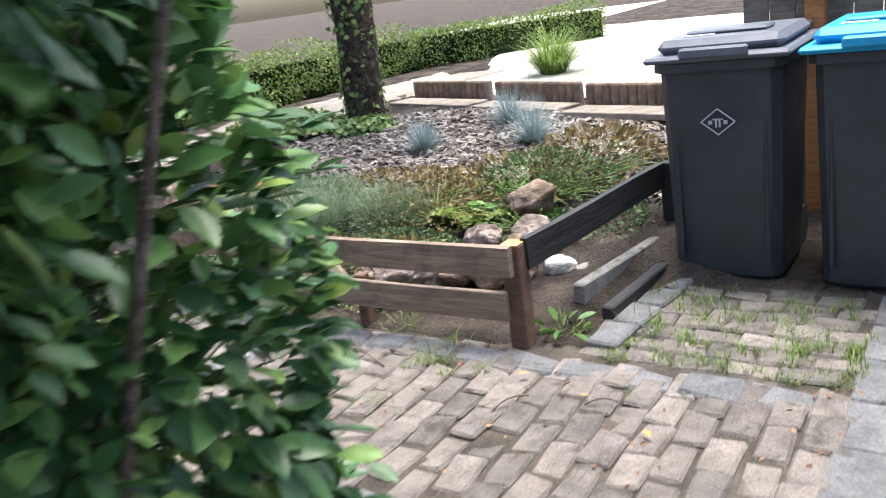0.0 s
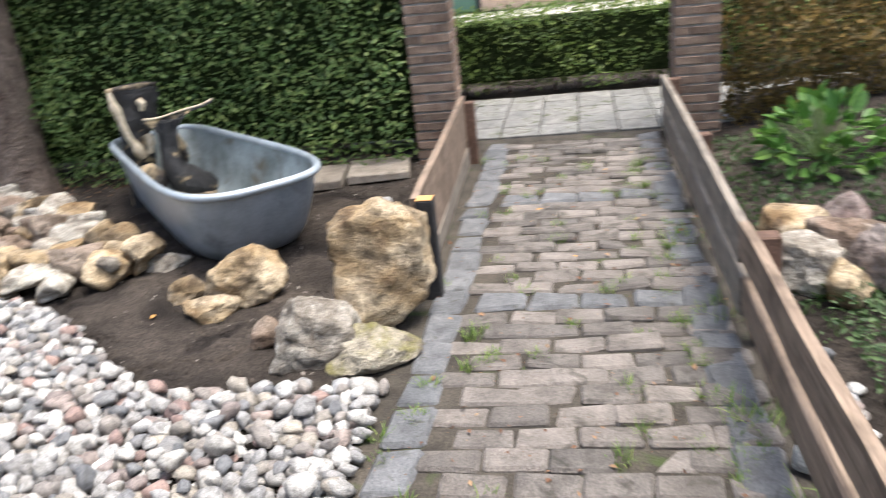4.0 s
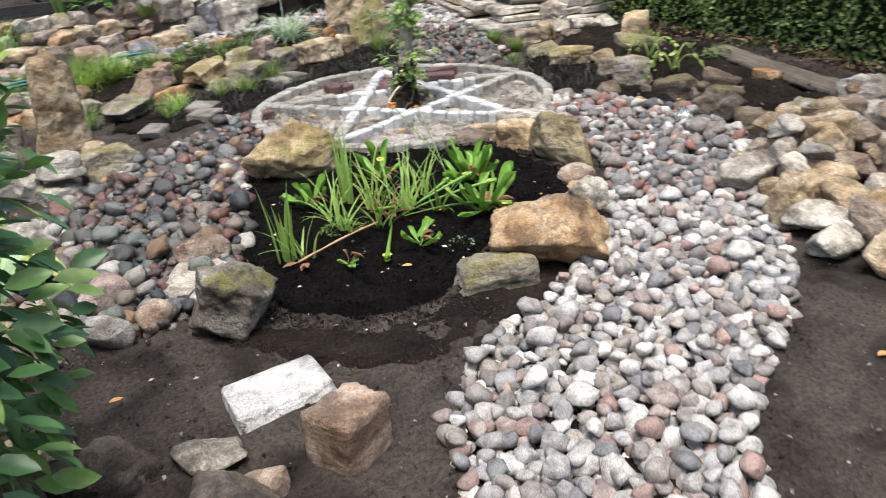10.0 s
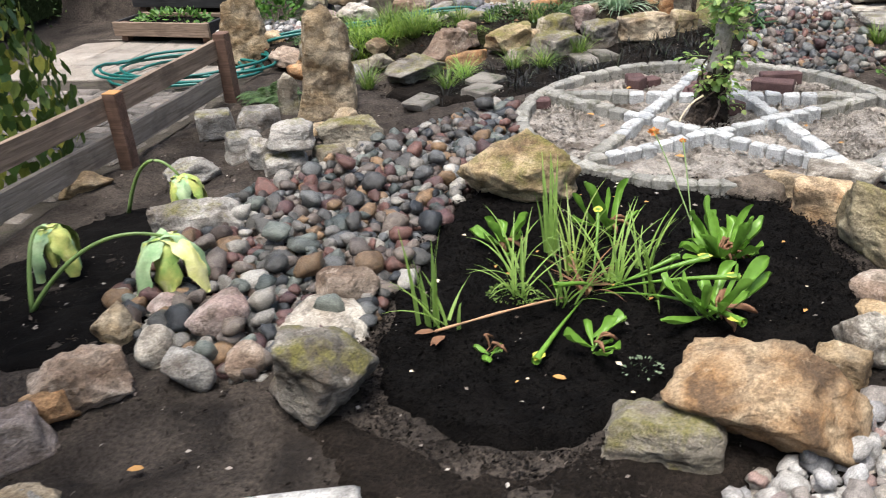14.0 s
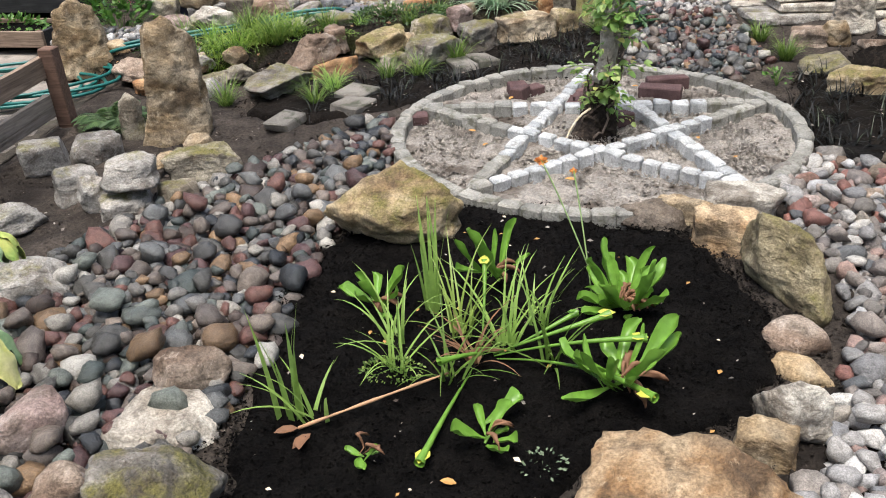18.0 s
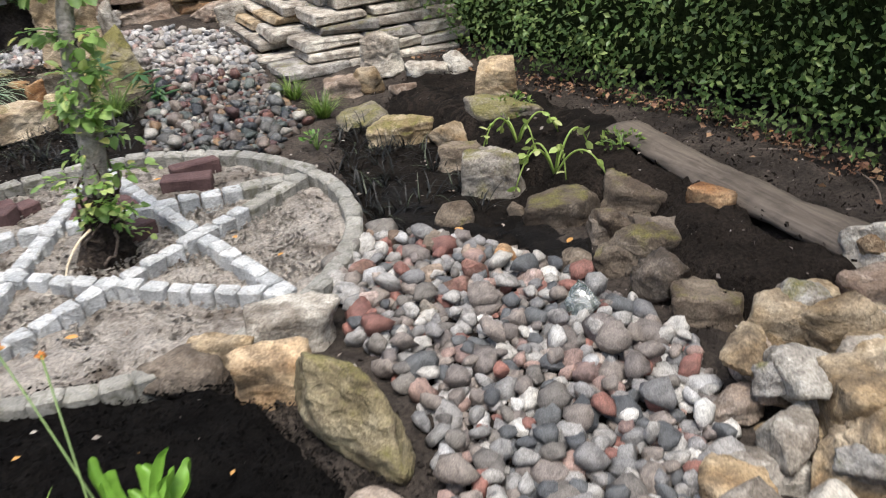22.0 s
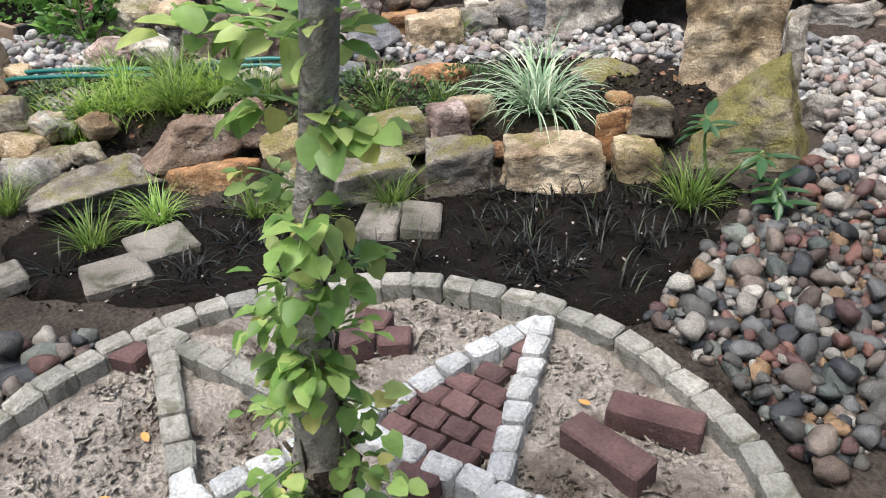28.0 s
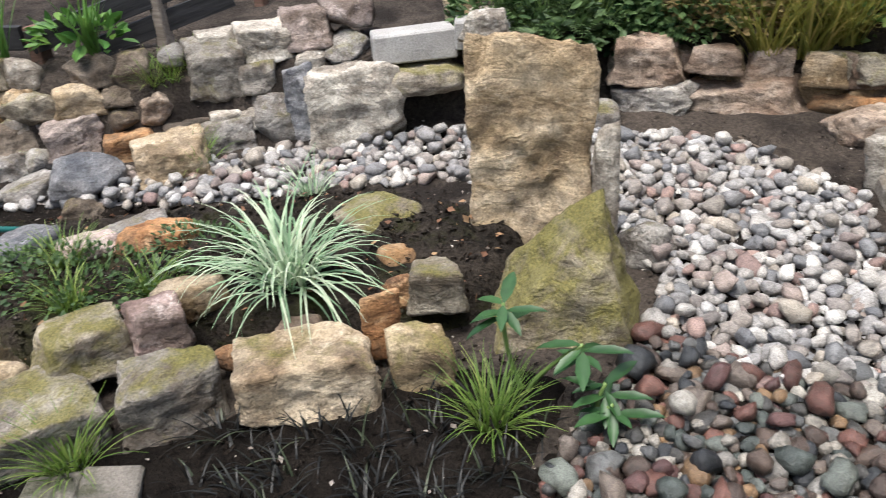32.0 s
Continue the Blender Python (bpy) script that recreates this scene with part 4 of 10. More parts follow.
STONE_WORD = {"tan": "weathered tan", "ochre": "orange-brown weathered", "tanmoss": "moss-speckled tan", "pale": "pale grey-beige", "grey": "weathered grey", "moss": "mossy grey-brown",
              "mossbig": "thickly moss-covered", "mosslintel": "dark moss-covered", "mossdark": "dark grey moss-stained", "red": "brick-red", "mossrim": "green-grey mossy", "sand": "golden-tan weathered", "damp": "damp dark brown", "brown": "brown", "rust": "rust-orange", "pinkgrey": "dull pinkish-brown", "pink": "pinkish-grey", "white": "chalk-white",
              "dark": "dark earth-stained", "mottle": "dark and pale mottled", "slate": "dark slate-grey veined", "ribbed": "ribbed chiselled tan"}
STONE_KIND = {"boulder": ("boulder", "rough boulder set in the soil"), "slab": ("flat_stone", "flat stone lying on the soil"), "block": ("stone_block", "squared block laid in a low dry wall"), "cube": ("squared_stone", "sharp-edged squared stone lying on soil"),
              "menhir": ("standing_stone", "tall standing stone set upright"), "round": ("cobble", "large rounded river cobble"), "craggy": ("standing_stone", "rough pitted rock set upright"), "wedge": ("boulder", "sloping boulder at the foot of a standing stone")}
stone_count = [0]


def stone(kind, tint, x, y, z, w, d, h, yaw=0, group="", lean=0):
    stone_count[0] += 1
    sub = 5 if w * h > 0.055 else 4 if max(w, h) > 0.15 else 3
    v, f = rock_shape(kind, w, d, h, stone_count[0] * 7 + 11, sub)
    name, word = STONE_KIND[kind]
    size = "large " if max(w, h) > 0.42 else "small " if max(w, h) < 0.16 else ""
    label = size + STONE_WORD[tint] + " " + word
    return solo(name, mesh(name, v, f, STONE[tint], True), label, "stone", pose(x, y, z, 0, lean, yaw), group)


stone("boulder", "tan", -4.27, 1.36, -0.06, 0.46, 0.32, 0.6, 115, lean=13)
stone("boulder", "pale", -3.99, 1.21, -0.03, 0.40, 0.32, 0.29, 123)
stone("boulder", "moss", -3.98, 1.43, -0.03, 0.38, 0.27, 0.17, 119)
stone("slab", "white", -3.67, 0.93, -0.03, 0.16, 0.10, 0.07, 131)
stone("boulder", "moss", -2.75, 0.8, -0.05, 0.40, 0.28, 0.15, 151)
stone("slab", "pale", -2.68, 0.88, -0.03, 0.46, 0.28, 0.07, 152)
stone("cube", "white", -2.5, -0.18, -0.03, 0.34, 0.26, 0.075, -162)
stone("cube", "brown", -2.69, 0.2, -0.05, 0.2, 0.18, 0.23, -142)
stone("slab", "dark", -2.02, 0.15, -0.03, 0.22, 0.15, 0.18, -146)
stone("boulder", "dark", -2.38, 0.42, -0.03, 0.26, 0.4, 0.17, -152)
stone("slab", "tan", -1.73, -0.09, -0.03, 0.23, 0.16, 0.09, -144)
stone("boulder", "mossdark", -2.40, -0.69, -0.05, 0.33, 0.28, 0.31, -150)
stone("slab", "pale", -2.21, -1.08, -0.03, 0.34, 0.24, 0.12, -158)
stone("boulder", "brown", -2.25, -1.27, -0.03, 0.23, 0.18, 0.17, -160)
stone("slab", "brown", -1.36, -0.14, -0.03, 0.30, 0.21, 0.15, -132)
stone("block", "pinkgrey", -1.55, -0.30, -0.03, 0.25, 0.17, 0.17, -137)
stone("boulder", "brown", -1.61, -0.58, -0.03, 0.29, 0.17, 0.20, -142)
stone("boulder", "rust", -1.56, -0.47, -0.03, 0.18, 0.12, 0.15, -140)
stone("boulder", "tan", -1.51, -0.91, -0.03, 0.17, 0.15, 0.17, -144)
stone("round", "pink", -1.60, -1.09, -0.03, 0.16, 0.14, 0.12, -148)
stone("round", "pale", -1.72, -0.82, -0.03, 0.14, 0.13, 0.16, -147)
stone("round", "pink", -1.85, -1.02, -0.03, 0.23, 0.20, 0.17, -151)
stone("round", "grey", -1.91, -0.71, -0.03, 0.17, 0.16, 0.16, -149)
stone("round", "brown", -2.07, -0.81, -0.03, 0.15, 0.13, 0.14, -153)
stone("slab", "grey", -1.36, -1.77, -0.03, 0.41, 0.20, 0.18, -150)
stone("boulder", "grey", -1.01, -2.32, -0.03, 0.27, 0.19, 0.14, -150)
stone("boulder", "tan", -0.49, -2.14, -0.03, 0.27, 0.16, 0.13, -143)
stone("menhir", "tan", -0.2, -4.58, 0.02, 0.44, 0.2, 0.5, -154)
stone("boulder", "tan", -0.4, -4.72, 0.02, 0.22, 0.18, 0.2, -156)
stone("block", "moss", -3.39, -0.66, -0.03, 0.36, 0.21, 0.16, 177)
stone("boulder", "ochre", -3.66, -0.78, -0.03, 0.52, 0.36, 0.29, 170)
stone("boulder", "tanmoss", -2.71, -2.28, -0.03, 0.53, 0.32, 0.34, -168)
stone("menhir", "tan", -1.32, -3.41, -0.03, 0.38, 0.21, 0.68, -154)
stone("menhir", "moss", -1.04, -3.48, -0.03, 0.15, 0.12, 0.26, -151)
stone("cube", "grey", -0.78, -3.01, -0.03, 0.23, 0.21, 0.18, -145)
stone("slab", "grey", -0.97, -3.15, -0.03, 0.27, 0.19, 0.14, -148)
stone("block", "grey", -1.12, -2.67, -0.03, 0.21, 0.17, 0.17, -146)
stone("block", "grey", -1.47, -2.55, 0.12, 0.25, 0.20, 0.12, -150)
stone("slab", "tan", -1.49, -2.93, 0.06, 0.19, 0.15, 0.05, -153)
stone("boulder", "tan", -1.56, -3.12, 0.02, 0.15, 0.12, 0.11, -155)
stone("block", "moss", -1.67, -2.93, -0.03, 0.39, 0.19, 0.17, -155)
stone("block", "grey", -1.45, -2.52, -0.03, 0.27, 0.21, 0.12, -149)
stone("block", "moss", -1.66, -2.61, -0.03, 0.22, 0.17, 0.13, -153)
stone("boulder", "grey", -1.30, -2.53, -0.03, 0.15, 0.12, 0.20, -147)
stone("craggy", "sand", -3.53, -6.05, 0.1, 0.41, 0.16, 0.72, -163)
stone("block", "pale", -3.76, -6.04, 0.14, 0.09, 0.13, 0.42, -163)
stone("block", "pale", -2.51, -6.72, 0.08, 0.41, 0.25, 0.38, -150)
stone("block", "grey", -3.68, -7.33, 0.1, 0.39, 0.24, 0.17, -171)
stone("block", "brown", -3.66, -7.34, 0.24, 0.36, 0.22, 0.23, -170)
stone("block", "brown", -3.93, -7.39, 0.30, 0.25, 0.15, 0.12, -175)
stone("block", "brown", -4.09, -7.43, 0.12, 0.54, 0.27, 0.15, -177)
stone("block", "tan", -4.38, -7.44, 0.26, 0.19, 0.11, 0.14, 178)
stone("boulder", "moss", -4.55, -7.49, 0.26, 0.23, 0.14, 0.13, 176)
stone("slab", "rust", -4.52, -7.52, 0.12, 0.42, 0.25, 0.10, 176)
stone("slab", "brown", -4.61, -7.20, 0.11, 0.44, 0.26, 0.15, 175)
stone("block", "pale", -4.66, -6.83, 0.09, 0.24, 0.15, 0.22, 173)
stone("block", "grey", -3.54, -7.07, 0.10, 0.13, 0.11, 0.14, -168)
stone("round", "slate", -1.65, -5.96, 0.04, 0.32, 0.23, 0.22, -131)
stone("block", "pale", -3.02, -6.99, 0.51, 0.22, 0.15, 0.13, -159)
stone("slab", "mosslintel", -2.78, -6.91, 0.30, 0.43, 0.26, 0.12, -155)
stone("menhir", "pale", -5.32, -5.16, 0.04, 0.27, 0.16, 0.27, 163)
stone("boulder", "tan", -5.14, -4.90, -0.01, 0.19, 0.13, 0.19, 164)
stone("boulder", "brown", -2.14, 3.97, 0.26, 0.27, 0.22, 0.18, 34)
stone("boulder", "brown", -2.01, 3.49, 0.04, 0.22, 0.18, 0.25, 36)
stone("boulder", "brown", -2.14, 3.38, 0.03, 0.24, 0.19, 0.22, 39)
stone("boulder", "brown", -2.3, 3.36, 0.03, 0.22, 0.17, 0.17, 40)
stone("boulder", "pinkgrey", -2.31, 3.66, 0.05, 0.26, 0.2, 0.22, 43)
stone("boulder", "pinkgrey", -2.04, 3.76, 0.06, 0.26, 0.2, 0.24, 34)
stone("slab", "white", -1.82, 3.60, 0.04, 0.17, 0.14, 0.11, 32)
stone("boulder", "brown", -4.72, 3.7, 0.2, 0.32, 0.26, 0.3, 62)
stone("boulder", "rust", -4.57, 4.05, 0.12, 0.42, 0.3, 0.28, 56)
stone("boulder", "pinkgrey", -4.4, 3.72, 0.06, 0.36, 0.28, 0.3, 59)
stone("boulder", "pinkgrey", -4.4, 3.42, 0.03, 0.34, 0.26, 0.27, 60)
stone("slab", "brown", -4.68, 3.38, 0.1, 0.36, 0.24, 0.12, 63)
stone("slab", "tan", -4.85, 3.2, 0.02, 0.32, 0.24, 0.2, 64)
stone("slab", "pale", -2.78, 3.48, 0.03, 0.16, 0.11, 0.07, 47)
stone("slab", "white", -2.74, 3.20, -0.01, 0.14, 0.10, 0.07, 50)
stone("slab", "pale", -2.53, 3.18, -0.01, 0.13, 0.09, 0.08, 48)
stone("round", "white", -3.27, 2.88, -0.03, 0.12, 0.10, 0.12, 60)
stone("boulder", "tan", -3.07, 3.22, -0.00, 0.20, 0.14, 0.15, 61)
stone("boulder", "brown", -2.67, 3.28, 0.00, 0.31, 0.22, 0.22, 55)
stone("boulder", "pinkgrey", -2.5, 3.24, -0.00, 0.4, 0.28, 0.25, 53)
stone("slab", "white", -2.61, 1.49, -0.03, 0.39, 0.23, 0.14, 74)
stone("boulder", "pale", -2.33, 1.55, -0.03, 0.39, 0.27, 0.16, 71)
stone("slab", "grey", -2.2, -5.62, 0.15, 0.24, 0.16, 0.08, 30)
stone("slab", "grey", -1.75, -5.3, 0.15, 0.24, 0.16, 0.08, 30)
stone("slab", "moss", -1.3, -5.15, 0.14, 0.3, 0.18, 0.09, 10)
stone("boulder", "pale", -4.48, 3.14, 0.0, 0.3, 0.24, 0.24, 60)
stone("boulder", "tan", -4.28, 3.24, 0.0, 0.19, 0.16, 0.2, 20)
stone("boulder", "pink", -5.0, 3.45, 0.03, 0.26, 0.2, 0.2, 40)
stone("boulder", "brown", -2.97, 3.17, 0.0, 0.24, 0.2, 0.17, 55)
stone("boulder", "pale", -0.95, -5.1, 0.13, 0.36, 0.24, 0.2, 20)
stone("boulder", "pink", -0.68, -5.04, 0.13, 0.27, 0.2, 0.17, 30)
stone("block", "moss", -0.42, -5.42, 0.05, 0.3, 0.24, 0.32, 10)
stone("slab", "tan", -0.72, -5.44, 0.26, 0.28, 0.2, 0.12, 25)
stone("block", "grey", -0.75, -5.48, 0.06, 0.34, 0.24, 0.22, 25)
stone("block", "dark", -1.02, -5.44, 0.1, 0.27, 0.2, 0.26, 30)
stone("block", "brown", -1.26, -5.44, 0.12, 0.3, 0.2, 0.2, 25)
stone("slab", "pale", -1.5, -5.2, 0.14, 0.28, 0.18, 0.09, 30)
stone("slab", "moss", -1.85, -5.18, 0.14, 0.3, 0.2, 0.1, 35)
stone("slab", "grey", -0.85, -4.62, 0.08, 0.36, 0.22, 0.09, 20)
stone("boulder", "brown", -0.6, -4.45, 0.02, 0.24, 0.2, 0.14, 10)
stone("boulder", "rust", -0.82, -4.33, 0.0, 0.22, 0.18, 0.13, 40)
stone("boulder", "grey", -1.05, -4.42, 0.05, 0.24, 0.18, 0.14, 15)
stone("block", "mossdark", -2.53, -4.79, -0.017, 0.38, 0.31, 0.18, -124)
stone("block", "mossdark", -2.84, -4.98, -0.006, 0.3, 0.21, 0.21, -133)
stone("block", "ribbed", -3.15, -5.17, 0.002, 0.39, 0.29, 0.2, -144)
stone("block", "tanmoss", -3.43, -5.33, 0.012, 0.19, 0.13, 0.19, -154)
stone("block", "tanmoss", -2.22, -4.83, 0.02, 0.21, 0.15, 0.19, -121)
stone("slab", "tan", -2.37, -4.86, 0.07, 0.15, 0.11, 0.11, -123)
stone("block", "mosslintel", -2.5, -5.02, 0.09, 0.29, 0.23, 0.15, -128)
stone("block", "pink", -2.71, -5.13, 0.11, 0.17, 0.12, 0.17, -134)
stone("slab", "tan", -2.7, -5.29, 0.12, 0.22, 0.15, 0.14, -137)
stone("round", "rust", -2.92, -5.18, 0.07, 0.15, 0.12, 0.08, -139)
stone("block", "rust", -3.29, -5.37, 0.07, 0.12, 0.07, 0.21, -151)
stone("boulder", "rust", -3.27, -5.53, 0.13, 0.1, 0.07, 0.1, -152)
stone("block", "moss", -3.38, -5.56, 0.13, 0.18, 0.15, 0.15, -155)
stone("slab", "ochre", -3.18, -5.7, 0.15, 0.14, 0.11, 0.07, -152)
stone("slab", "mosslintel", -3.02, -5.92, 0.14, 0.32, 0.25, 0.11, -151)
stone("slab", "pink", -2.14, -5.45, 0.15, 0.22, 0.17, 0.08, -131)
stone("slab", "rust", -2.36, -5.56, 0.15, 0.28, 0.17, 0.1, -135)
stone("slab", "slate", -1.9, -5.37, 0.13, 0.28, 0.22, 0.1, -126)
stone("boulder", "grey", -3.89, -6.1, 0.049, 0.2, 0.16, 0.16, -171)
stone("wedge", "mossbig", -3.7, -5.7, 0.0, 0.5, 0.4, 0.44, -164)
stone("slab", "brown", -3.07, -5.29, 0.11, 0.13, 0.1, 0.08, -144)
stone("boulder", "brown", -1.78, -4.57, 0.05, 0.41, 0.28, 0.2, -131)
stone("block", "brown", -1.89, -4.82, 0.07, 0.17, 0.14, 0.17, -135)
stone("block", "tanmoss", -2.21, -4.81, 0.05, 0.34, 0.24, 0.17, -139)
stone("boulder", "mossdark", -1.64, -4.22, -0.031, 0.51, 0.36, 0.16, -126)
stone("slab", "rust", -1.91, -4.55, -0.03, 0.39, 0.23, 0.13, -132)
stone("block", "moss", -2.28, -4.68, -0.02, 0.22, 0.15, 0.1, -138)
stone("slab", "grey", -1.19, -4.18, -0.031, 0.25, 0.2, 0.13, -121)
stone("slab", "moss", -4.95, -4.41, -0.03, 0.29, 0.24, 0.13, 168)
stone("block", "tanmoss", -5.04, -4.06, -0.031, 0.35, 0.21, 0.16, 166)
stone("boulder", "tan", -5.24, -3.85, -0.031, 0.22, 0.18, 0.15, 161)
stone("block", "damp", -5.2, -3.57, -0.03, 0.28, 0.2, 0.14, 160)
stone("block", "mossdark", -5.19, -3.23, -0.031, 0.29, 0.23, 0.22, 157)
stone("round", "damp", -4.9, -3.0, -0.03, 0.17, 0.15, 0.13, 162)
stone("slab", "mosslintel", -5.53, -3.82, 0.089, 0.39, 0.2, 0.13, 156)
stone("block", "tan", -5.65, -4.17, 0.089, 0.24, 0.19, 0.22, 156)
stone("boulder", "pale", -5.76, -4.97, -0.006, 0.18, 0.15, 0.16, 159)
stone("block", "brown", -4.99, -4.97, -0.007, 0.25, 0.2, 0.14, 170)
stone("slab", "brown", -5.22, -4.48, 0.09, 0.16, 0.13, 0.08, 165)
stone("slab", "pale", -5.46, -4.72, 0.101, 0.26, 0.18, 0.1, 162)
stone("boulder", "damp", -5.16, -2.96, -0.031, 0.07, 0.06, 0.09, 156)
stone("block", "damp", -5.31, -2.85, -0.031, 0.33, 0.23, 0.14, 151)
stone("block", "damp", -5.66, -2.81, -0.026, 0.34, 0.27, 0.15, 145)
stone("slab", "rust", -5.75, -2.47, 0.089, 0.18, 0.14, 0.1, 140)
stone("block", "dark", -5.51, -2.45, -0.016, 0.23, 0.2, 0.12, 143)
stone("block", "dark", -5.39, -2.62, -0.031, 0.19, 0.18, 0.11, 147)
stone("boulder", "damp", -5.29, -2.38, -0.031, 0.19, 0.15, 0.13, 146)
stone("round", "damp", -5.18, -2.5, -0.031, 0.12, 0.11, 0.07, 149)
stone("boulder", "dark", -5.3, -2.15, -0.032, 0.19, 0.15, 0.19, 143)
stone("block", "damp", -5.38, -1.98, -0.031, 0.27, 0.21, 0.13, 139)
stone("block", "tan", -5.44, -1.72, -0.032, 0.25, 0.2, 0.21, 134)
stone("slab", "tan", -5.63, -1.61, -0.031, 0.28, 0.2, 0.16, 129)
stone("slab", "tan", -5.22, -1.36, -0.032, 0.31, 0.15, 0.11, 131)
stone("slab", "pale", -5.01, -1.32, -0.03, 0.24, 0.12, 0.09, 134)
stone("boulder", "pale", -5.22, -1.2, -0.031, 0.22, 0.15, 0.1, 126)
stone("boulder", "pale", -5.49, -1.51, -0.032, 0.21, 0.15, 0.12, 129)
stone("boulder", "ochre", -5.96, -1.85, 0.077, 0.22, 0.15, 0.15, 128)
stone("boulder", "pink", -5.88, -1.79, -0.005, 0.2, 0.14, 0.08, 128)
stone("boulder", "dark", -3.7, -2.41, -0.031, 0.35, 0.21, 0.12, 173)
stone("boulder", "tan", -3.87, -2.44, -0.031, 0.21, 0.15, 0.14, 170)
stone("block", "pale", -4.1, -2.48, -0.031, 0.33, 0.2, 0.16, 172)
stone("block", "ochre", -3.99, -2.2, -0.031, 0.26, 0.13, 0.2, 167)
stone("round", "brown", -4.1, -1.58, -0.03, 0.21, 0.16, 0.12, 161)
stone("slab", "tan", -4.08, -1.43, -0.031, 0.2, 0.12, 0.08, 161)
stone("boulder", "pale", -3.98, -1.14, -0.03, 0.21, 0.12, 0.23, 160)
stone("block", "tan", -3.9, -1.07, -0.031, 0.18, 0.11, 0.14, 162)
stone("boulder", "tan", -4.58, 0.69, -0.03, 0.39, 0.23, 0.28, 125)
stone("boulder", "tan", -4.43, 0.58, -0.031, 0.25, 0.15, 0.12, 127)
stone("boulder", "brown", -4.12, 0.94, -0.031, 0.15, 0.1, 0.15, 125)
stone("boulder", "pale", -5.03, 0.07, -0.031, 0.25, 0.18, 0.11, 128)
stone("boulder", "tan", -4.64, 0.35, -0.031, 0.19, 0.13, 0.14, 128)
stone("round", "red", -4.43, -2.77, -0.031, 0.12, 0.1, 0.1, 174)
stone("round", "red", -4.69, -2.48, -0.031, 0.12, 0.1, 0.11, 164)
stone("round", "red", -4.79, -2.54, -0.032, 0.1, 0.08, 0.13, 161)
stone("round", "rust", -4.93, -2.59, -0.031, 0.1, 0.08, 0.12, 157)
stone("round", "pink", -4.38, -2.54, -0.032, 0.12, 0.09, 0.11, 175)
stone("round", "pale", -4.56, -2.39, -0.03, 0.09, 0.07, 0.1, 168)
stone("round", "brown", -4.65, -2.62, -0.03, 0.1, 0.08, 0.09, 166)
stone("boulder", "brown", -4.85, -2.68, -0.031, 0.12, 0.09, 0.1, 161)
stone("boulder", "dark", -4.76, -2.81, -0.03, 0.14, 0.12, 0.11, 164)
stone("round", "damp", -5.18, -2.48, -0.032, 0.13, 0.1, 0.09, 149)
stone("block", "brown", -4.57, -3.03, -0.031, 0.07, 0.06, 0.09, 171)
stone("block", "brown", -4.62, -2.94, -0.032, 0.07, 0.06, 0.1, 169)
stone("round", "pink", -4.94, -2.41, -0.032, 0.1, 0.08, 0.11, 155)
stone("boulder", "damp", -5.4, -2.6, -0.031, 0.18, 0.14, 0.15, 145)
stone("boulder", "damp", -5.37, -2.37, -0.03, 0.27, 0.22, 0.18, 142)
stone("slab", "dark", -1.98, 0.08, -0.032, 0.3, 0.18, 0.11, -164)
stone("boulder", "mottle", -2.28, 0.1, -0.03, 0.2, 0.18, 0.09, -171)
stone("boulder", "pale", -1.76, -0.11, -0.032, 0.18, 0.12, 0.09, -160)
stone("slab", "brown", -2.41, 0.28, -0.032, 0.18, 0.13, 0.09, -174)

stone("boulder", "mossrim", -4.12, -1.94, -0.03, 0.54, 0.2, 0.3, 116)
stone("block", "pale", -2.00, -6.82, 0.405, 0.31, 0.25, 0.19, -145, "stones of the back wall")
stone("block", "pinkgrey", -2.16, -6.93, 0.445, 0.30, 0.24, 0.18, -148, "stones of the back wall")
stone("block", "pale", -2.21, -6.88, 0.355, 0.18, 0.18, 0.11, -148, "stones of the back wall")
stone("boulder", "grey", -2.36, -6.98, 0.365, 0.22, 0.19, 0.16, -150, "stones of the back wall")
stone("block", "pale", -2.93, -7.27, 0.415, 0.26, 0.20, 0.17, -160, "stones of the back wall")
stone("block", "tan", -2.82, -7.27, 0.525, 0.18, 0.18, 0.13, -158, "stones of the back wall")
stone("slab", "pinkgrey", -2.33, -7.05, 0.525, 0.25, 0.20, 0.14, -150, "stones of the back wall")
stone("block", "mossdark", -1.84, -6.65, 0.275, 0.30, 0.24, 0.27, -141, "stones of the back wall")
stone("block", "mossdark", -2.02, -6.73, 0.295, 0.18, 0.18, 0.16, -144, "stones of the back wall")
stone("slab", "pinkgrey", -0.80, -6.13, 0.325, 0.27, 0.21, 0.11, -126, "stones of the back wall")
stone("block", "ochre", -0.90, -6.12, 0.225, 0.26, 0.21, 0.13, -127, "stones of the back wall")
stone("boulder", "moss", -1.12, -6.23, 0.235, 0.29, 0.24, 0.17, -130, "stones of the back wall")
stone("block", "sand", -1.33, -6.33, 0.245, 0.24, 0.19, 0.17, -133, "stones of the back wall")
stone("boulder", "damp", -1.47, -6.42, 0.285, 0.16, 0.18, 0.11, -135, "stones of the back wall")
stone("boulder", "dark", -1.37, -6.41, 0.375, 0.24, 0.19, 0.15, -134, "stones of the back wall")
stone("boulder", "damp", -1.52, -6.48, 0.345, 0.17, 0.18, 0.18, -136, "stones of the back wall")
stone("boulder", "grey", -1.66, -6.60, 0.425, 0.12, 0.18, 0.11, -139, "stones of the back wall")
stone("boulder", "dark", -1.02, -6.14, 0.105, 0.38, 0.31, 0.17, -128, "stones of the back wall")
stone("block", "pinkgrey", -1.31, -6.28, 0.115, 0.32, 0.26, 0.18, -132, "stones of the back wall")
stone("round", "damp", -1.51, -6.38, 0.165, 0.15, 0.18, 0.14, -135, "stones of the back wall")
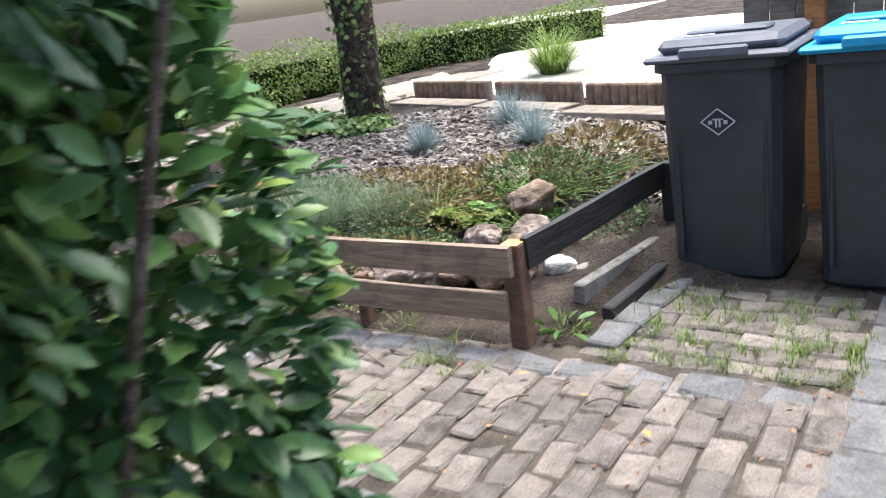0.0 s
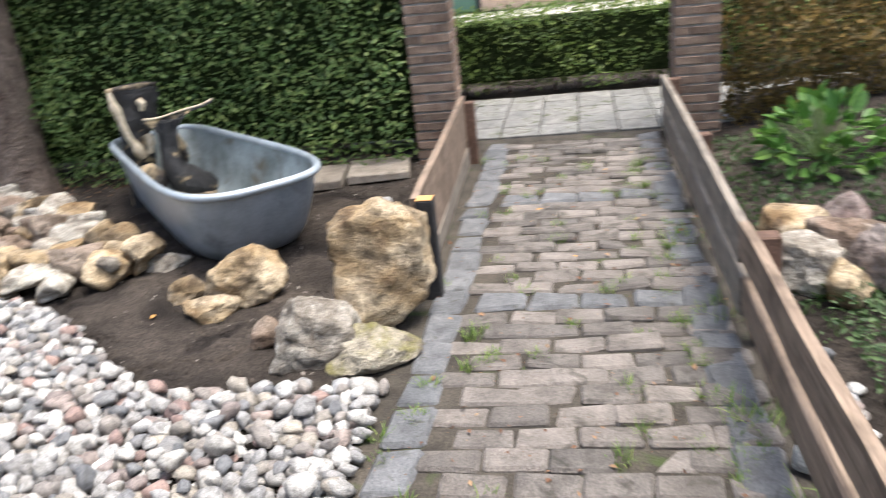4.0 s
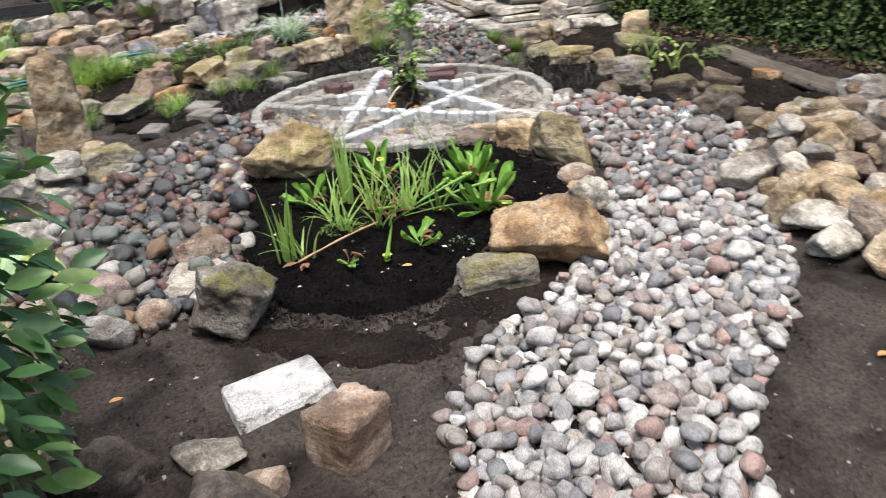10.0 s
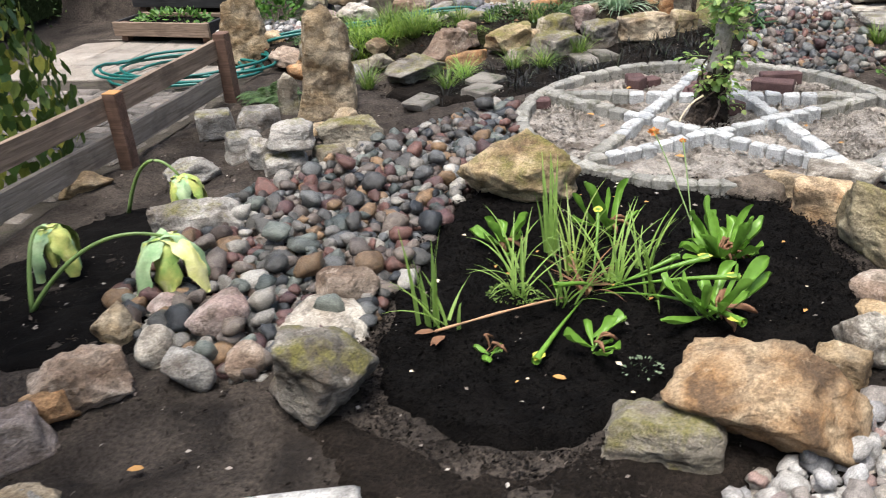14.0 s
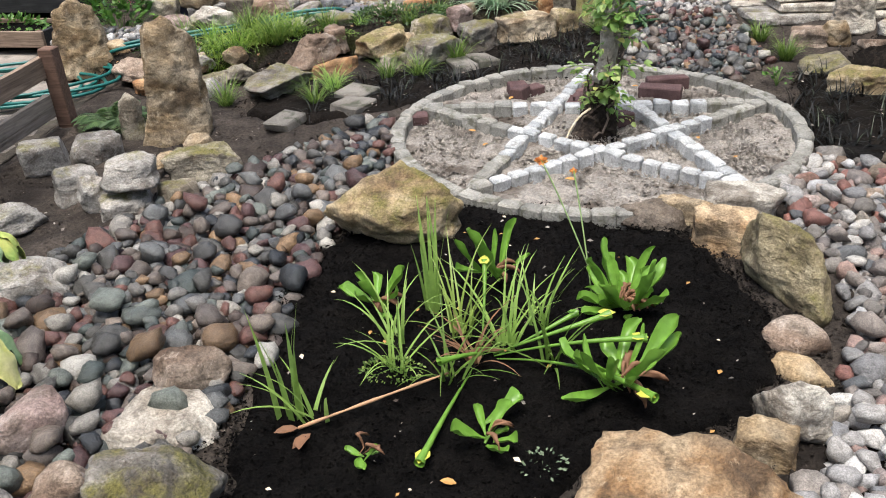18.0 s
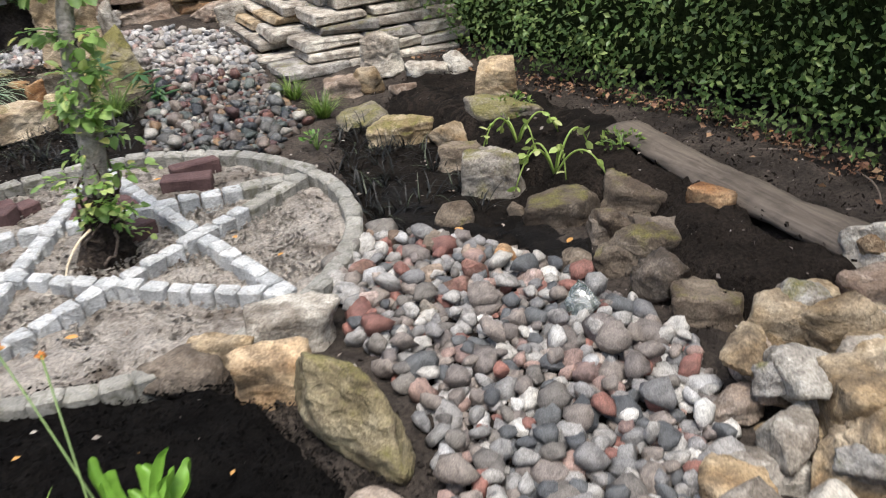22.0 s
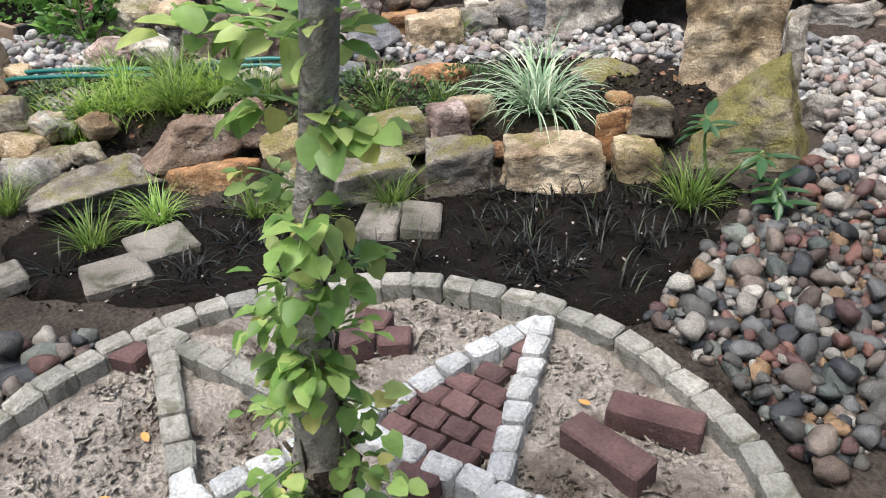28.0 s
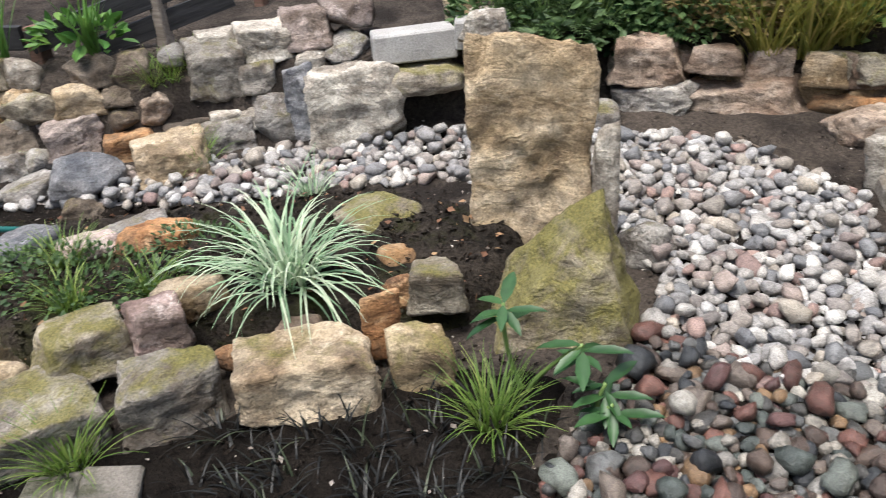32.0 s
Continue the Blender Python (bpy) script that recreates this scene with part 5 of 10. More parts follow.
stone("block", "dark", -1.76, -6.49, 0.075, 0.26, 0.21, 0.16, -139, "stones of the back wall")
stone("block", "pale", -1.90, -6.58, 0.145, 0.17, 0.18, 0.11, -141, "stones of the back wall")
stone("block", "pale", -2.00, -6.65, 0.165, 0.15, 0.18, 0.09, -143, "stones of the back wall")
stone("slab", "grey", -2.11, -6.67, 0.055, 0.22, 0.18, 0.25, -145, "stones of the back wall")
stone("block", "slate", -2.21, -6.73, 0.085, 0.16, 0.18, 0.35, -146, "stones of the back wall")
stone("block", "rust", -1.55, -6.36, 0.045, 0.29, 0.24, 0.17, -135, "stones of the back wall")
stone("block", "brown", -0.79, -6.01, 0.105, 0.25, 0.20, 0.18, -125, "stones of the back wall")
stone("block", "grey", -1.08, -6.00, 0.005, 0.30, 0.25, 0.17, -127, "stones of the back wall")
stone("round", "grey", -1.22, -6.13, 0.015, 0.16, 0.18, 0.17, -129, "stones of the back wall")
stone("block", "grey", -1.95, -6.56, 0.005, 0.29, 0.24, 0.22, -142, "stones of the back wall")
stone("block", "sand", -1.88, -6.21, 0.005, 0.38, 0.31, 0.24, -137, "stones of the back wall")
stone("block", "brown", -0.92, -5.88, 0.005, 0.20, 0.18, 0.17, -124, "stones of the back wall")
stone("slab", "grey", -1.40, -5.88, 0.005, 0.25, 0.20, 0.16, -128, "stones of the back wall")
stone("boulder", "damp", -1.74, -5.80, 0.005, 0.19, 0.18, 0.15, -131, "stones of the back wall")
stone("block", "pale", -1.83, -6.71, 0.465, 0.21, 0.18, 0.11, -142, "stones of the back wall")
stone("boulder", "brown", -1.63, -6.46, 0.195, 0.15, 0.18, 0.16, -137, "stones of the back wall")
# heap of broken sandstone between the pebbles and the tree
rng = np.random.default_rng(31)
HEAP = [(-4.75, -1.25), (-4.6, -0.55), (-4.75, -0.25), (-5.05, 0.0), (-5.45, -0.55), (-6.0, -1.2), (-6.35, -1.75), (-6.1, -2.0), (-5.6, -1.9), (-5.2, -1.65)]
spots = []
for tries in range(4000):
    x, y = rng.uniform(-6.4, -4.5), rng.uniform(-2.0, 0.1)
    if edge_dist(x, y, HEAP) > 0.02 and all(math.hypot(x - a, y - b) > 0.155 for a, b in spots):
        spots.append((x, y))
    if len(spots) > 62:
        break
for x, y in spots:
    w = rng.uniform(0.17, 0.33)
    stone(rng.choice(["boulder", "slab", "boulder", "block"]), rng.choice(["pale", "pale", "tan", "tan", "brown"]), round(x, 2), round(y, 2), -0.02 + rng.uniform(0, 0.05), w, w * rng.uniform(0.6, 0.9), w * rng.uniform(0.45, 0.8), rng.uniform(0, 360), "heap of broken stones")
for k in range(16):
    x, y = spots[int(rng.integers(0, len(spots)))]
    w = rng.uniform(0.14, 0.24)
    stone("boulder", rng.choice(["pale", "tan", "grey"]), x + 0.06, y + 0.05, 0.09, w, w * 0.75, w * 0.55, rng.uniform(0, 360), "heap of broken stones")


# smaller stones that fill the low front wall and the courses of the back wall
def along(line, s):
    seg = [math.dist(a, b) for a, b in zip(line, line[1:])]
    s = s * sum(seg)
    for (a, b), L in zip(zip(line, line[1:]), seg):
        if s <= L:
            return a[0] + (b[0] - a[0]) * s / L, a[1] + (b[1] - a[1]) * s / L, math.degrees(math.atan2(b[1] - a[1], b[0] - a[0]))
        s -= L
    return (*line[-1], 0)


fr = np.random.default_rng(35)
FRONT = [(-0.75, -4.15), (-1.1, -4.22), (-1.45, -4.35)]
for course, (z, n, back) in enumerate(((-0.02, 4, 0.0), (0.08, 3, 0.12))):
    for k in range(n):
        x, y, a = along(FRONT, (k + 0.5 + fr.uniform(-0.2, 0.2)) / n)
        w = fr.uniform(0.16, 0.27)
        stone(fr.choice(["block", "boulder", "slab"]), fr.choice(["moss", "grey", "brown", "tan", "pale", "rust"], p=[0.36, 0.22, 0.2, 0.1, 0.05, 0.07]), x + 0.02, y - back - 0.06, z, w, w * 0.7, fr.uniform(0.1, 0.16), a + fr.normal() * 12, "stones of the low wall")
REAR = [(-0.3, -5.75), (-1.15, -6.06)]
for course in range(4):
    n = 6
    for k in range(n):
        x, y, a = along(REAR, (k + 0.5 + fr.uniform(-0.2, 0.2)) / n)
        w = fr.uniform(0.15, 0.24)
        stone(fr.choice(["block", "boulder", "slab"]), fr.choice(["grey", "brown", "tan", "pale", "moss"]), x + 0.01, y - 0.08 - 0.05 * course, 0.05 + course * 0.115, w, w * 0.8, 0.13, a + fr.normal() * 8, "stones of the back wall")
SIDE = [(-3.45, -7.38), (-4.2, -7.5), (-5.1, -7.45)]
for course in range(2):
    for k in range(8):
        x, y, a = along(SIDE, (k + 0.5 + fr.uniform(-0.2, 0.2)) / 8)
        w = fr.uniform(0.18, 0.28)
        stone("block", fr.choice(["brown", "rust", "tan", "moss"]), x, y - 0.03 - 0.02 * course, 0.1 + course * 0.13, w, w * 0.7, 0.15, a + fr.normal() * 8, "stones of the back wall")

# ---- fences ----
def board(x0, y0, x1, y1, z0, z1, thick=0.035, lean=0.0):
    """A sawn board on edge between two places: its mesh and pose."""
    L = math.hypot(x1 - x0, y1 - y0)
    n = max(2, int(L / 0.25))
    vs, fs = [], []
    rng = np.random.default_rng(int(L * 1000) + int(z0 * 999))
    for i in range(n + 1):
        u = -L / 2 + L * i / n
        w = rng.normal() * 0.0025
        for a, b in ((-1, 0), (1, 0), (1, 1), (-1, 1)):
            c = 0.004
            vs.append((u, a * thick / 2 + w, b * (z1 - z0) + rng.normal() * 0.0012))
    for i in range(n):
        for k in range(4):
            fs.append([i * 4 + k, i * 4 + (k + 1) % 4, i * 4 + 4 + (k + 1) % 4, i * 4 + 4 + k])
    fs += [[3, 2, 1, 0], [n * 4, n * 4 + 1, n * 4 + 2, n * 4 + 3]]
    return (np.array(vs), fs), pose((x0 + x1) / 2, (y0 + y1) / 2, z0, 0, 0, math.degrees(math.atan2(y1 - y0, x1 - x0)))


def fence(label, boards, posts, group=""):
    f = thing("fence", posts[0][0], posts[0][1], 0, label, "fence", group)
    inv = f.matrix_basis.inverted()
    for x0, y0, x1, y1, z0, z1, mat, *rise in boards:
        (v, fs), m = board(x0, y0, x1, y1, z0, z1)
        m = m @ pose(0, 0, 0, 0, -sum(rise), 0)
        part("board", mesh("board", v, fs, mat), f, m=inv @ m)
    for x, y, h, w, mat, cut in posts:
        p = part("post", mesh("post", *box(w, w, h + 0.1, 0.006), mat), f, m=inv @ pose(x, y, -0.1))
        if cut:
            part("post_end", mesh("post_end", *box(w * 0.96, w * 0.96, 0.004, 0.001), CUT_WOOD), p, "fresh orange cut end", pose(0, 0, h + 0.1))
    return f


FY = 2.87
fence("low fence of two weathered brown boards along the brick path",
      [(-1.66, FY - 0.04, -4.08, FY - 0.05, 0.33, 0.46, WOOD), (-1.7, FY - 0.04, -4.06, FY - 0.04, 0.13, 0.255, WOOD),
       (-4.08, FY - 0.045, -7.1, FY - 0.03, 0.30, 0.45, GREY_WOOD), (-4.06, FY - 0.04, -7.1, FY - 0.03, 0.10, 0.25, GREY_WOOD)],
      [(-1.68, FY + 0.03, 0.455, 0.085, POST_WOOD, True), (-2.54, FY + 0.03, 0.26, 0.06, POST_WOOD, False), (-4.05, FY + 0.03, 0.42, 0.08, POST_WOOD, False),
       (-5.6, FY + 0.03, 0.4, 0.07, POST_WOOD, False), (-7.08, FY + 0.04, 0.42, 0.08, POST_WOOD, False)])
fence("single black tarred board on short posts beside the bins", [(-1.64, 2.92, -1.5, 4.25, 0.335, 0.47, BLACK_WOOD)], [(-1.47, 4.28, 0.47, 0.07, BLACK_WOOD, False)])
fence("short fence of one wide weathered board at the gateway", [(-4.6, 1.53, -6.86, 1.47, 0.12, 0.45, WOOD), (-4.62, 1.535, -6.86, 1.475, 0.0, 0.11, GREY_WOOD)],
      [(-4.57, 1.585, 0.455, 0.075, BLACK_WOOD, True), (-6.8, 1.52, 0.42, 0.07, POST_WOOD, False)])
fence("low fence of two grey-brown boards on stained posts beside paving",
      [(-0.5, -3.66, -0.49, -2.46, 0.285, 0.405, WOOD), (-0.5, -3.6, -0.49, -2.46, 0.07, 0.2, GREY_WOOD), (-0.49, -2.46, -0.36, -0.6, 0.285, 0.405, WOOD), (-0.49, -2.46, -0.36, -0.6, 0.07, 0.2, GREY_WOOD)],
      [(-0.54, -3.66, 0.45, 0.085, POST_WOOD, False), (-0.54, -2.46, 0.42, 0.08, POST_WOOD, True), (-0.41, -1.45, 0.42, 0.08, POST_WOOD, True), (-0.4, -0.62, 0.42, 0.08, POST_WOOD, False)])
fence("low dark fence of old boards on posts behind the stacked stones",
      [(-0.95, -6.48, -1.49, -6.9, 0.565, 0.675, BLACK_WOOD, 14.5), (-1.15, -6.64, -1.71, -7.08, 0.5, 0.6, BLACK_WOOD, 14.5), (-0.92, -6.47, 0.5, -6.2, 0.5, 0.61, BLACK_WOOD)],
      [(-0.95, -6.52, 0.6, 0.075, POST_WOOD, False), (-1.42, -6.85, 0.9, 0.065, GREY_WOOD, False), (-1.55, -7.5, 0.8, 0.06, POST_WOOD, False), (0.5, -6.24, 0.62, 0.075, POST_WOOD, False)])



# ---- gate pillars of brick ----
def pillar(x, y, w, h, label):
    p = thing("pillar", x, y, 0, label, "pillar", "gate pillars", kind="structure")
    part("mortar_core", mesh("mortar_core", *box(w - 0.016, w - 0.016, h, 0.004, (0, 0, -0.05)), MORTAR), p)
    rng = np.random.default_rng(int(abs(x * 100 + y * 10)))
    course = 0.066
    shapes = [mesh("brick", *box(0.205, 0.1, 0.054, 0.004, jitter=0.002, rng=rng), BRICK) for k in range(4)]
    for c in range(int(h / course)):
        z = -0.03 + c * course
        if w > 0.35:
            around = [(-0.5 * w + 0.1025, -0.5 * w + 0.05, 0), (0.5 * w - 0.1025, -0.5 * w + 0.05, 0), (0.5 * w - 0.05, 0.0, 90), (0.5 * w - 0.1025, 0.5 * w - 0.05, 0), (-0.5 * w + 0.1025, 0.5 * w - 0.05, 0), (-0.5 * w + 0.05, 0.0, 90)]
        else:
            around = [(-0.05, -0.5 * w + 0.05, 0), (0.5 * w - 0.05, -0.05, 90), (0.05, 0.5 * w - 0.05, 0), (-0.5 * w + 0.05, 0.05, 90)]
        if c % 2:
            around = [(-a, b, t) for a, b, t in around]
        for a, b, t in around:
            part("brick", shapes[int(rng.integers(0, 4))], p, m=pose(a + rng.normal() * 0.001, b + rng.normal() * 0.001, z, 0, 0, t))
    return p


pillar(-6.98, 1.28, 0.31, 1.95, "weathered brown brick gate pillar beside the hedge")
pillar(-7.26, 3.07, 0.31, 1.95, "weathered brown brick gate pillar at the end of the fence")


# ---- hedges ----
def hedge(name, line, thick, h, leaves, mat, size, label, seed, core=True, fill=1.0, spread=0.1, z0=0.0, flare=0.0):
    """A clipped hedge along a line: many small leaves over a shade-coloured core."""
    rng = np.random.default_rng(seed)
    hd = thing(name, line[0][0], line[0][1], z0, label, "hedge")
    o = np.array([line[0][0], line[0][1], 0.0])
    pts = np.array(line, float)
    seg = np.linalg.norm(np.diff(pts, axis=0), axis=1)
    cum = np.concatenate([[0], np.cumsum(seg)])
    s = rng.uniform(0, cum[-1], leaves)
    k = np.clip(np.searchsorted(cum, s) - 1, 0, len(seg) - 1)
    t = ((s - cum[k]) / seg[k])[:, None]
    base = pts[k] * (1 - t) + pts[k + 1] * t
    along = (pts[k + 1] - pts[k]) / seg[k][:, None]
    nrm = np.stack([along[:, 1], -along[:, 0]], 1)
    side = rng.choice([1, -1, 0], leaves, p=[0.5, 0.3, 0.2])
    z = rng.uniform(0.02, h, leaves)
    wave = 0.19 * fbm(np.stack([s * 1.6, z * 1.6, np.zeros(leaves)], 1), 3, seed) - (0.12 if flare == 0 else 0.05) * smooth01(1 - z / 0.3) + flare * (1 - z / h)
    off = np.where(side == 0, rng.uniform(-1, 1, leaves) * thick / 2, side * (thick / 2 + wave)) - side * np.abs(rng.normal(size=leaves)) * spread
    z = np.where(side == 0, h + wave, z)
    pos = np.concatenate([base + nrm * off[:, None], z[:, None]], 1) - o
    out = np.concatenate([nrm * np.where(side == 0, 0, side)[:, None], np.where(side == 0, 1.0, 0.95)[:, None]], 1)
    n = out + rng.normal(size=(leaves, 3)) * 0.55
    x = rng.normal(size=(leaves, 3)) + np.array([0, 0, 0.3])
    v, f = scatter(*SMALL, pos, x, n, rng.uniform(0.7, 1.4, leaves) * size)
    part("foliage", mesh("foliage", v, f, mat), hd)
    # plain closed core; shade between the leaves is put into its colour
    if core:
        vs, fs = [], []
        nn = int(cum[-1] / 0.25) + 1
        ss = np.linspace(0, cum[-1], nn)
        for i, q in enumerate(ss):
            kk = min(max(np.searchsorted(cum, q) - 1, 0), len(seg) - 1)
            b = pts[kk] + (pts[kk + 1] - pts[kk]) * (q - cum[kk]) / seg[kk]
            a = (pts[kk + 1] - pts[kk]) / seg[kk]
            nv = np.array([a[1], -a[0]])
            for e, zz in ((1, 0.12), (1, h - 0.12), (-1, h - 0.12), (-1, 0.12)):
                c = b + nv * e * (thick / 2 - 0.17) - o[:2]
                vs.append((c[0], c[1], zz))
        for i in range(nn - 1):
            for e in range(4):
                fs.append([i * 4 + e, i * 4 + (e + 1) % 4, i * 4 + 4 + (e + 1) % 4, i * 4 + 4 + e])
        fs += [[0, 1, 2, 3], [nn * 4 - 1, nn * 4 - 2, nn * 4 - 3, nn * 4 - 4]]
        part("twig_core", mesh("twig_core", vs, fs, HEDGE_CORE), hd, "dark closed shape standing in for shade inside the hedge")
    stems = []
    for q in np.arange(0.1, cum[-1], 0.22):
        kk = min(max(np.searchsorted(cum, q) - 1, 0), len(seg) - 1)
        b = pts[kk] + (pts[kk + 1] - pts[kk]) * (q - cum[kk]) / seg[kk] - o[:2]
        a = rng.uniform(0, 6.3)
        stems.append(tube(bend((b[0], b[1], -0.03), (b[0] + 0.12 * math.cos(a), b[1] + 0.12 * math.sin(a), min(h - 0.05, 0.7)), (0.03, 0.02, 0), 5), [0.014, 0.012, 0.01, 0.008, 0.006], 5))
    part("woody_stem", mesh("woody_stem", *join(stems), BARK, True), hd, kind="stuff")
    return hd


hedge("hedge", [(-7.32, 1.12), (-7.35, -1.6), (-6.98, -3.5), (-6.3, -5.6), (-5.7, -7.6)], 0.8, 2.0, 96000, HEDGE, 0.036, "tall dense dark green clipped hedge", 3, spread=0.13, flare=0.24)
hedge("low_hedge", [(-9.35, 5.0), (-9.35, -3.0)], 0.7, 0.78, 26000, BRIGHT_HEDGE, 0.036, "low green hedge along the street", 4)
hedge("thin_hedge", [(-7.35, 3.3), (-7.55, 4.6)], 0.5, 1.9, 17000, THIN_HEDGE, 0.042, "thin hedge with brown autumn leaves", 5, False, 1.0, 0.16)
hedge("low_hedge", [(-8.2, 4.6), (-7.9, 7.5), (-7.5, 10.5), (-5.5, 13)], 0.7, 0.7, 24000, BRIGHT_HEDGE, 0.042, "low bright green hedge along the front garden", 6, z0=0.28)
hedge("back_hedge", [(-5.4, -7.9), (-4.0, -8.7), (-2.6, -9.4), (2, -9.6)], 0.9, 2.0, 26000, HEDGE, 0.05, "dark green hedge behind the rock wall", 8)
hedge("east_hedge", [(2.6, -7), (2.9, 5.2)], 0.6, 2.1, 14000, HEDGE, 0.05, "dark hedge closing the garden", 9)


# ---- trees ----
def trunk_mesh(pts, radii, mat, seed, sides=20, rough=0.08):
    v, f = tube(pts, radii, sides)
    c = np.repeat(np.asarray(pts, float), sides, axis=0)
    d = v - c
    v = c + d * (1 + rough * fbm(v * np.array([9, 9, 3.5]), 4, seed))[:, None]
    return mesh("trunk", v, f, mat, True)


big = thing("tree", -6.66, -1.86, 0, "tree trunk with brown peeling bark in front of the hedge", "tree")
part("trunk", trunk_mesh(bend((0, 0, -0.1), (0.02, 0.0, 3.6), (-0.03, 0.02, 0), 30), np.concatenate([[0.27, 0.235, 0.21], np.linspace(0.195, 0.15, 27)]), BARK, 5), big)
crown_rng = np.random.default_rng(77)


def crown(parent, centre, radius, n, size, mat, rng, name="crown", template=SMALL):
    d = dirs(n, rng)
    r = np.cbrt(rng.uniform(0.25, 1, n))
    pos = np.array(centre) + d * r[:, None] * np.array(radius) * (1 + 0.25 * fbm(d * 2.2, 3, int(rng.integers(0, 99))))[:, None]
    v, f = scatter(*template, pos, dirs(n, rng), d + dirs(n, rng) * 0.8 + np.array([0, 0, 0.4]), rng.uniform(0.7, 1.3, n) * size)
    return part(name, mesh(name, v, f, mat), parent)


# limbs and crowns out of view, set northwards to shade that hedge end
for a, dx, dy in ((0, 0.2, 1.2), (1, -0.7, 2.0), (2, -0.3, 2.9)):
    part("limb", mesh("limb", *tube(bend((0, 0, 3.2), (dx, dy, 4.8), (0, 0, 0.25), 8), np.linspace(0.11, 0.04, 8), 8), BARK, True), big)
    crown(big, (dx * 1.1, dy * 1.1, 5.1), (1.2, 1.2, 0.8), 2600, 0.11, BRIGHT_HEDGE, crown_rng)

ft = thing("tree", -5.1, 6.3, float(gz(-5.1, 6.3)), "street-side tree with a dark ivy-grown trunk", "tree")
part("trunk", trunk_mesh(bend((0, 0, -0.1), (0.0, 0.0, 3.2), (0.03, 0.0, 0), 24), np.linspace(0.2, 0.15, 24), DARK_BARK, 6), ft)
d = dirs(700, crown_rng)
ivy_pos = np.stack([0.2 * np.cos(d[:, 0] * 9), 0.2 * np.sin(d[:, 0] * 9), np.abs(d[:, 2]) * 2.2], 1)
v, f = scatter(*HEART, ivy_pos, dirs(700, crown_rng), ivy_pos * np.array([5, 5, 0]) + dirs(700, crown_rng) * 0.4, 0.05)
part("ivy", mesh("ivy", v, f, HEDGE), ft)
for dx, dy in ((0.9, 0.3), (-0.8, 0.6), (0.1, -0.9)):
    part("limb", mesh("limb", *tube(bend((0, 0, 2.6), (dx, dy, 4.0), (0, 0, 0.2), 8), np.linspace(0.09, 0.03, 8), 8), DARK_BARK, True), ft)
    crown(ft, (dx, dy, 4.0), (1.1, 1.1, 0.7), 1800, 0.11, BRIGHT_HEDGE, crown_rng)
for k, (cx, cy, rx, ry, rz, n) in enumerate(((-5.9, 6.0, 0.75, 0.45, 0.2, 1900), (-4.9, 5.95, 0.4, 0.3, 0.12, 700))):
    g = thing("ivy_carpet", cx, cy, float(gz(cx, cy)), "low carpet of dark ivy at the foot of a tree", "ivy")
    d = dirs(n, crown_rng)
    d[:, 2] = np.abs(d[:, 2])
    pos = d * np.array([rx, ry, rz]) * np.cbrt(crown_rng.uniform(0.3, 1, n))[:, None]
    v, f = scatter(*HEART, pos, dirs(n, crown_rng), d + np.array([0, 0, 0.8]), crown_rng.uniform(0.04, 0.065, n))
    part("foliage", mesh("foliage", v, f, HEDGE), g)
sap = thing("sapling", -5.78, 4.34, float(gz(-5.78, 4.34)), "thin bare sapling stem among the stones", "sapling")
part("stem", mesh("stem", *tube(bend((0, 0, -0.03), (-0.1, 0.1, 1.7), (0.03, 0, 0), 10), np.linspace(0.014, 0.009, 10), 8), BARK, True), sap)
v, f = scatter(*OVAL, np.stack([crown_rng.uniform(-0.2, 0.1, 60), crown_rng.uniform(-0.1, 0.2, 60), crown_rng.uniform(0.7, 1.7, 60)], 1), dirs(60, crown_rng), dirs(60, crown_rng, 1), 0.06)
part("leaves", mesh("leaves", v, f, BRIGHT_HEDGE), sap)

# old trunk in the stone circle, with a climbing vine
old = thing("tree", -3.55, -3.38, -0.03, "old gnarled dark trunk wound with a green vine", "tree")
spine = np.array([(0, -0.02, -0.08), (-0.01, -0.02, 0.06), (-0.02, -0.02, 0.2), (-0.04, 0.0, 0.35), (-0.06, 0.0, 0.55), (-0.07, -0.02, 0.75), (-0.09, -0.06, 0.98), (-0.14, -0.05, 1.18), (-0.2, -0.03, 1.5), (-0.24, -0.02, 2.2)])
tt = np.linspace(0, 9, 64)
path = np.stack([np.interp(tt, range(10), spine[:, i]) for i in range(3)], 1)
part("trunk", trunk_mesh(path[:23], np.interp(tt[:23], [0, 1, 2, 3, 4, 5, 9], [0.105, 0.085, 0.066, 0.052, 0.042, 0.036, 0.033]), DARK_BARK, 8, 24, 0.5), old)
part("upper_trunk", trunk_mesh(path[20:], np.interp(tt[20:], [2.8, 3.4, 4.6, 6, 9], [0.05, 0.04, 0.034, 0.031, 0.029]), PALE_BARK, 9, 16, 0.36), old, "smooth pale grey upper trunk")
vr = np.random.default_rng(12)
for k in range(7):
    ph = k * 0.9
    m = 40 if k < 2 else 19 + k
    rad = np.interp(tt[2:2 + m], [0, 1, 2, 3, 4, 5, 9], [0.1, 0.085, 0.07, 0.06, 0.05, 0.042, 0.036]) * (1.05 + 0.12 * math.sin(k * 2.0))
    th = np.linspace(0, 4 + k % 3, m) * (1 if k % 2 else -1) + ph
    turns = path[2:2 + m] + np.stack([rad * np.cos(th), rad * np.sin(th), 0 * th], 1) + 0.01 * vr.normal(size=(m, 3))
    part("vine_stem", mesh("vine_stem", *tube(turns, vr.uniform(0.005, 0.013) * np.linspace(1.2, 0.5, m), 6), BARK if k % 2 else DARK_BARK, True), old, "twisted woody vine stem")
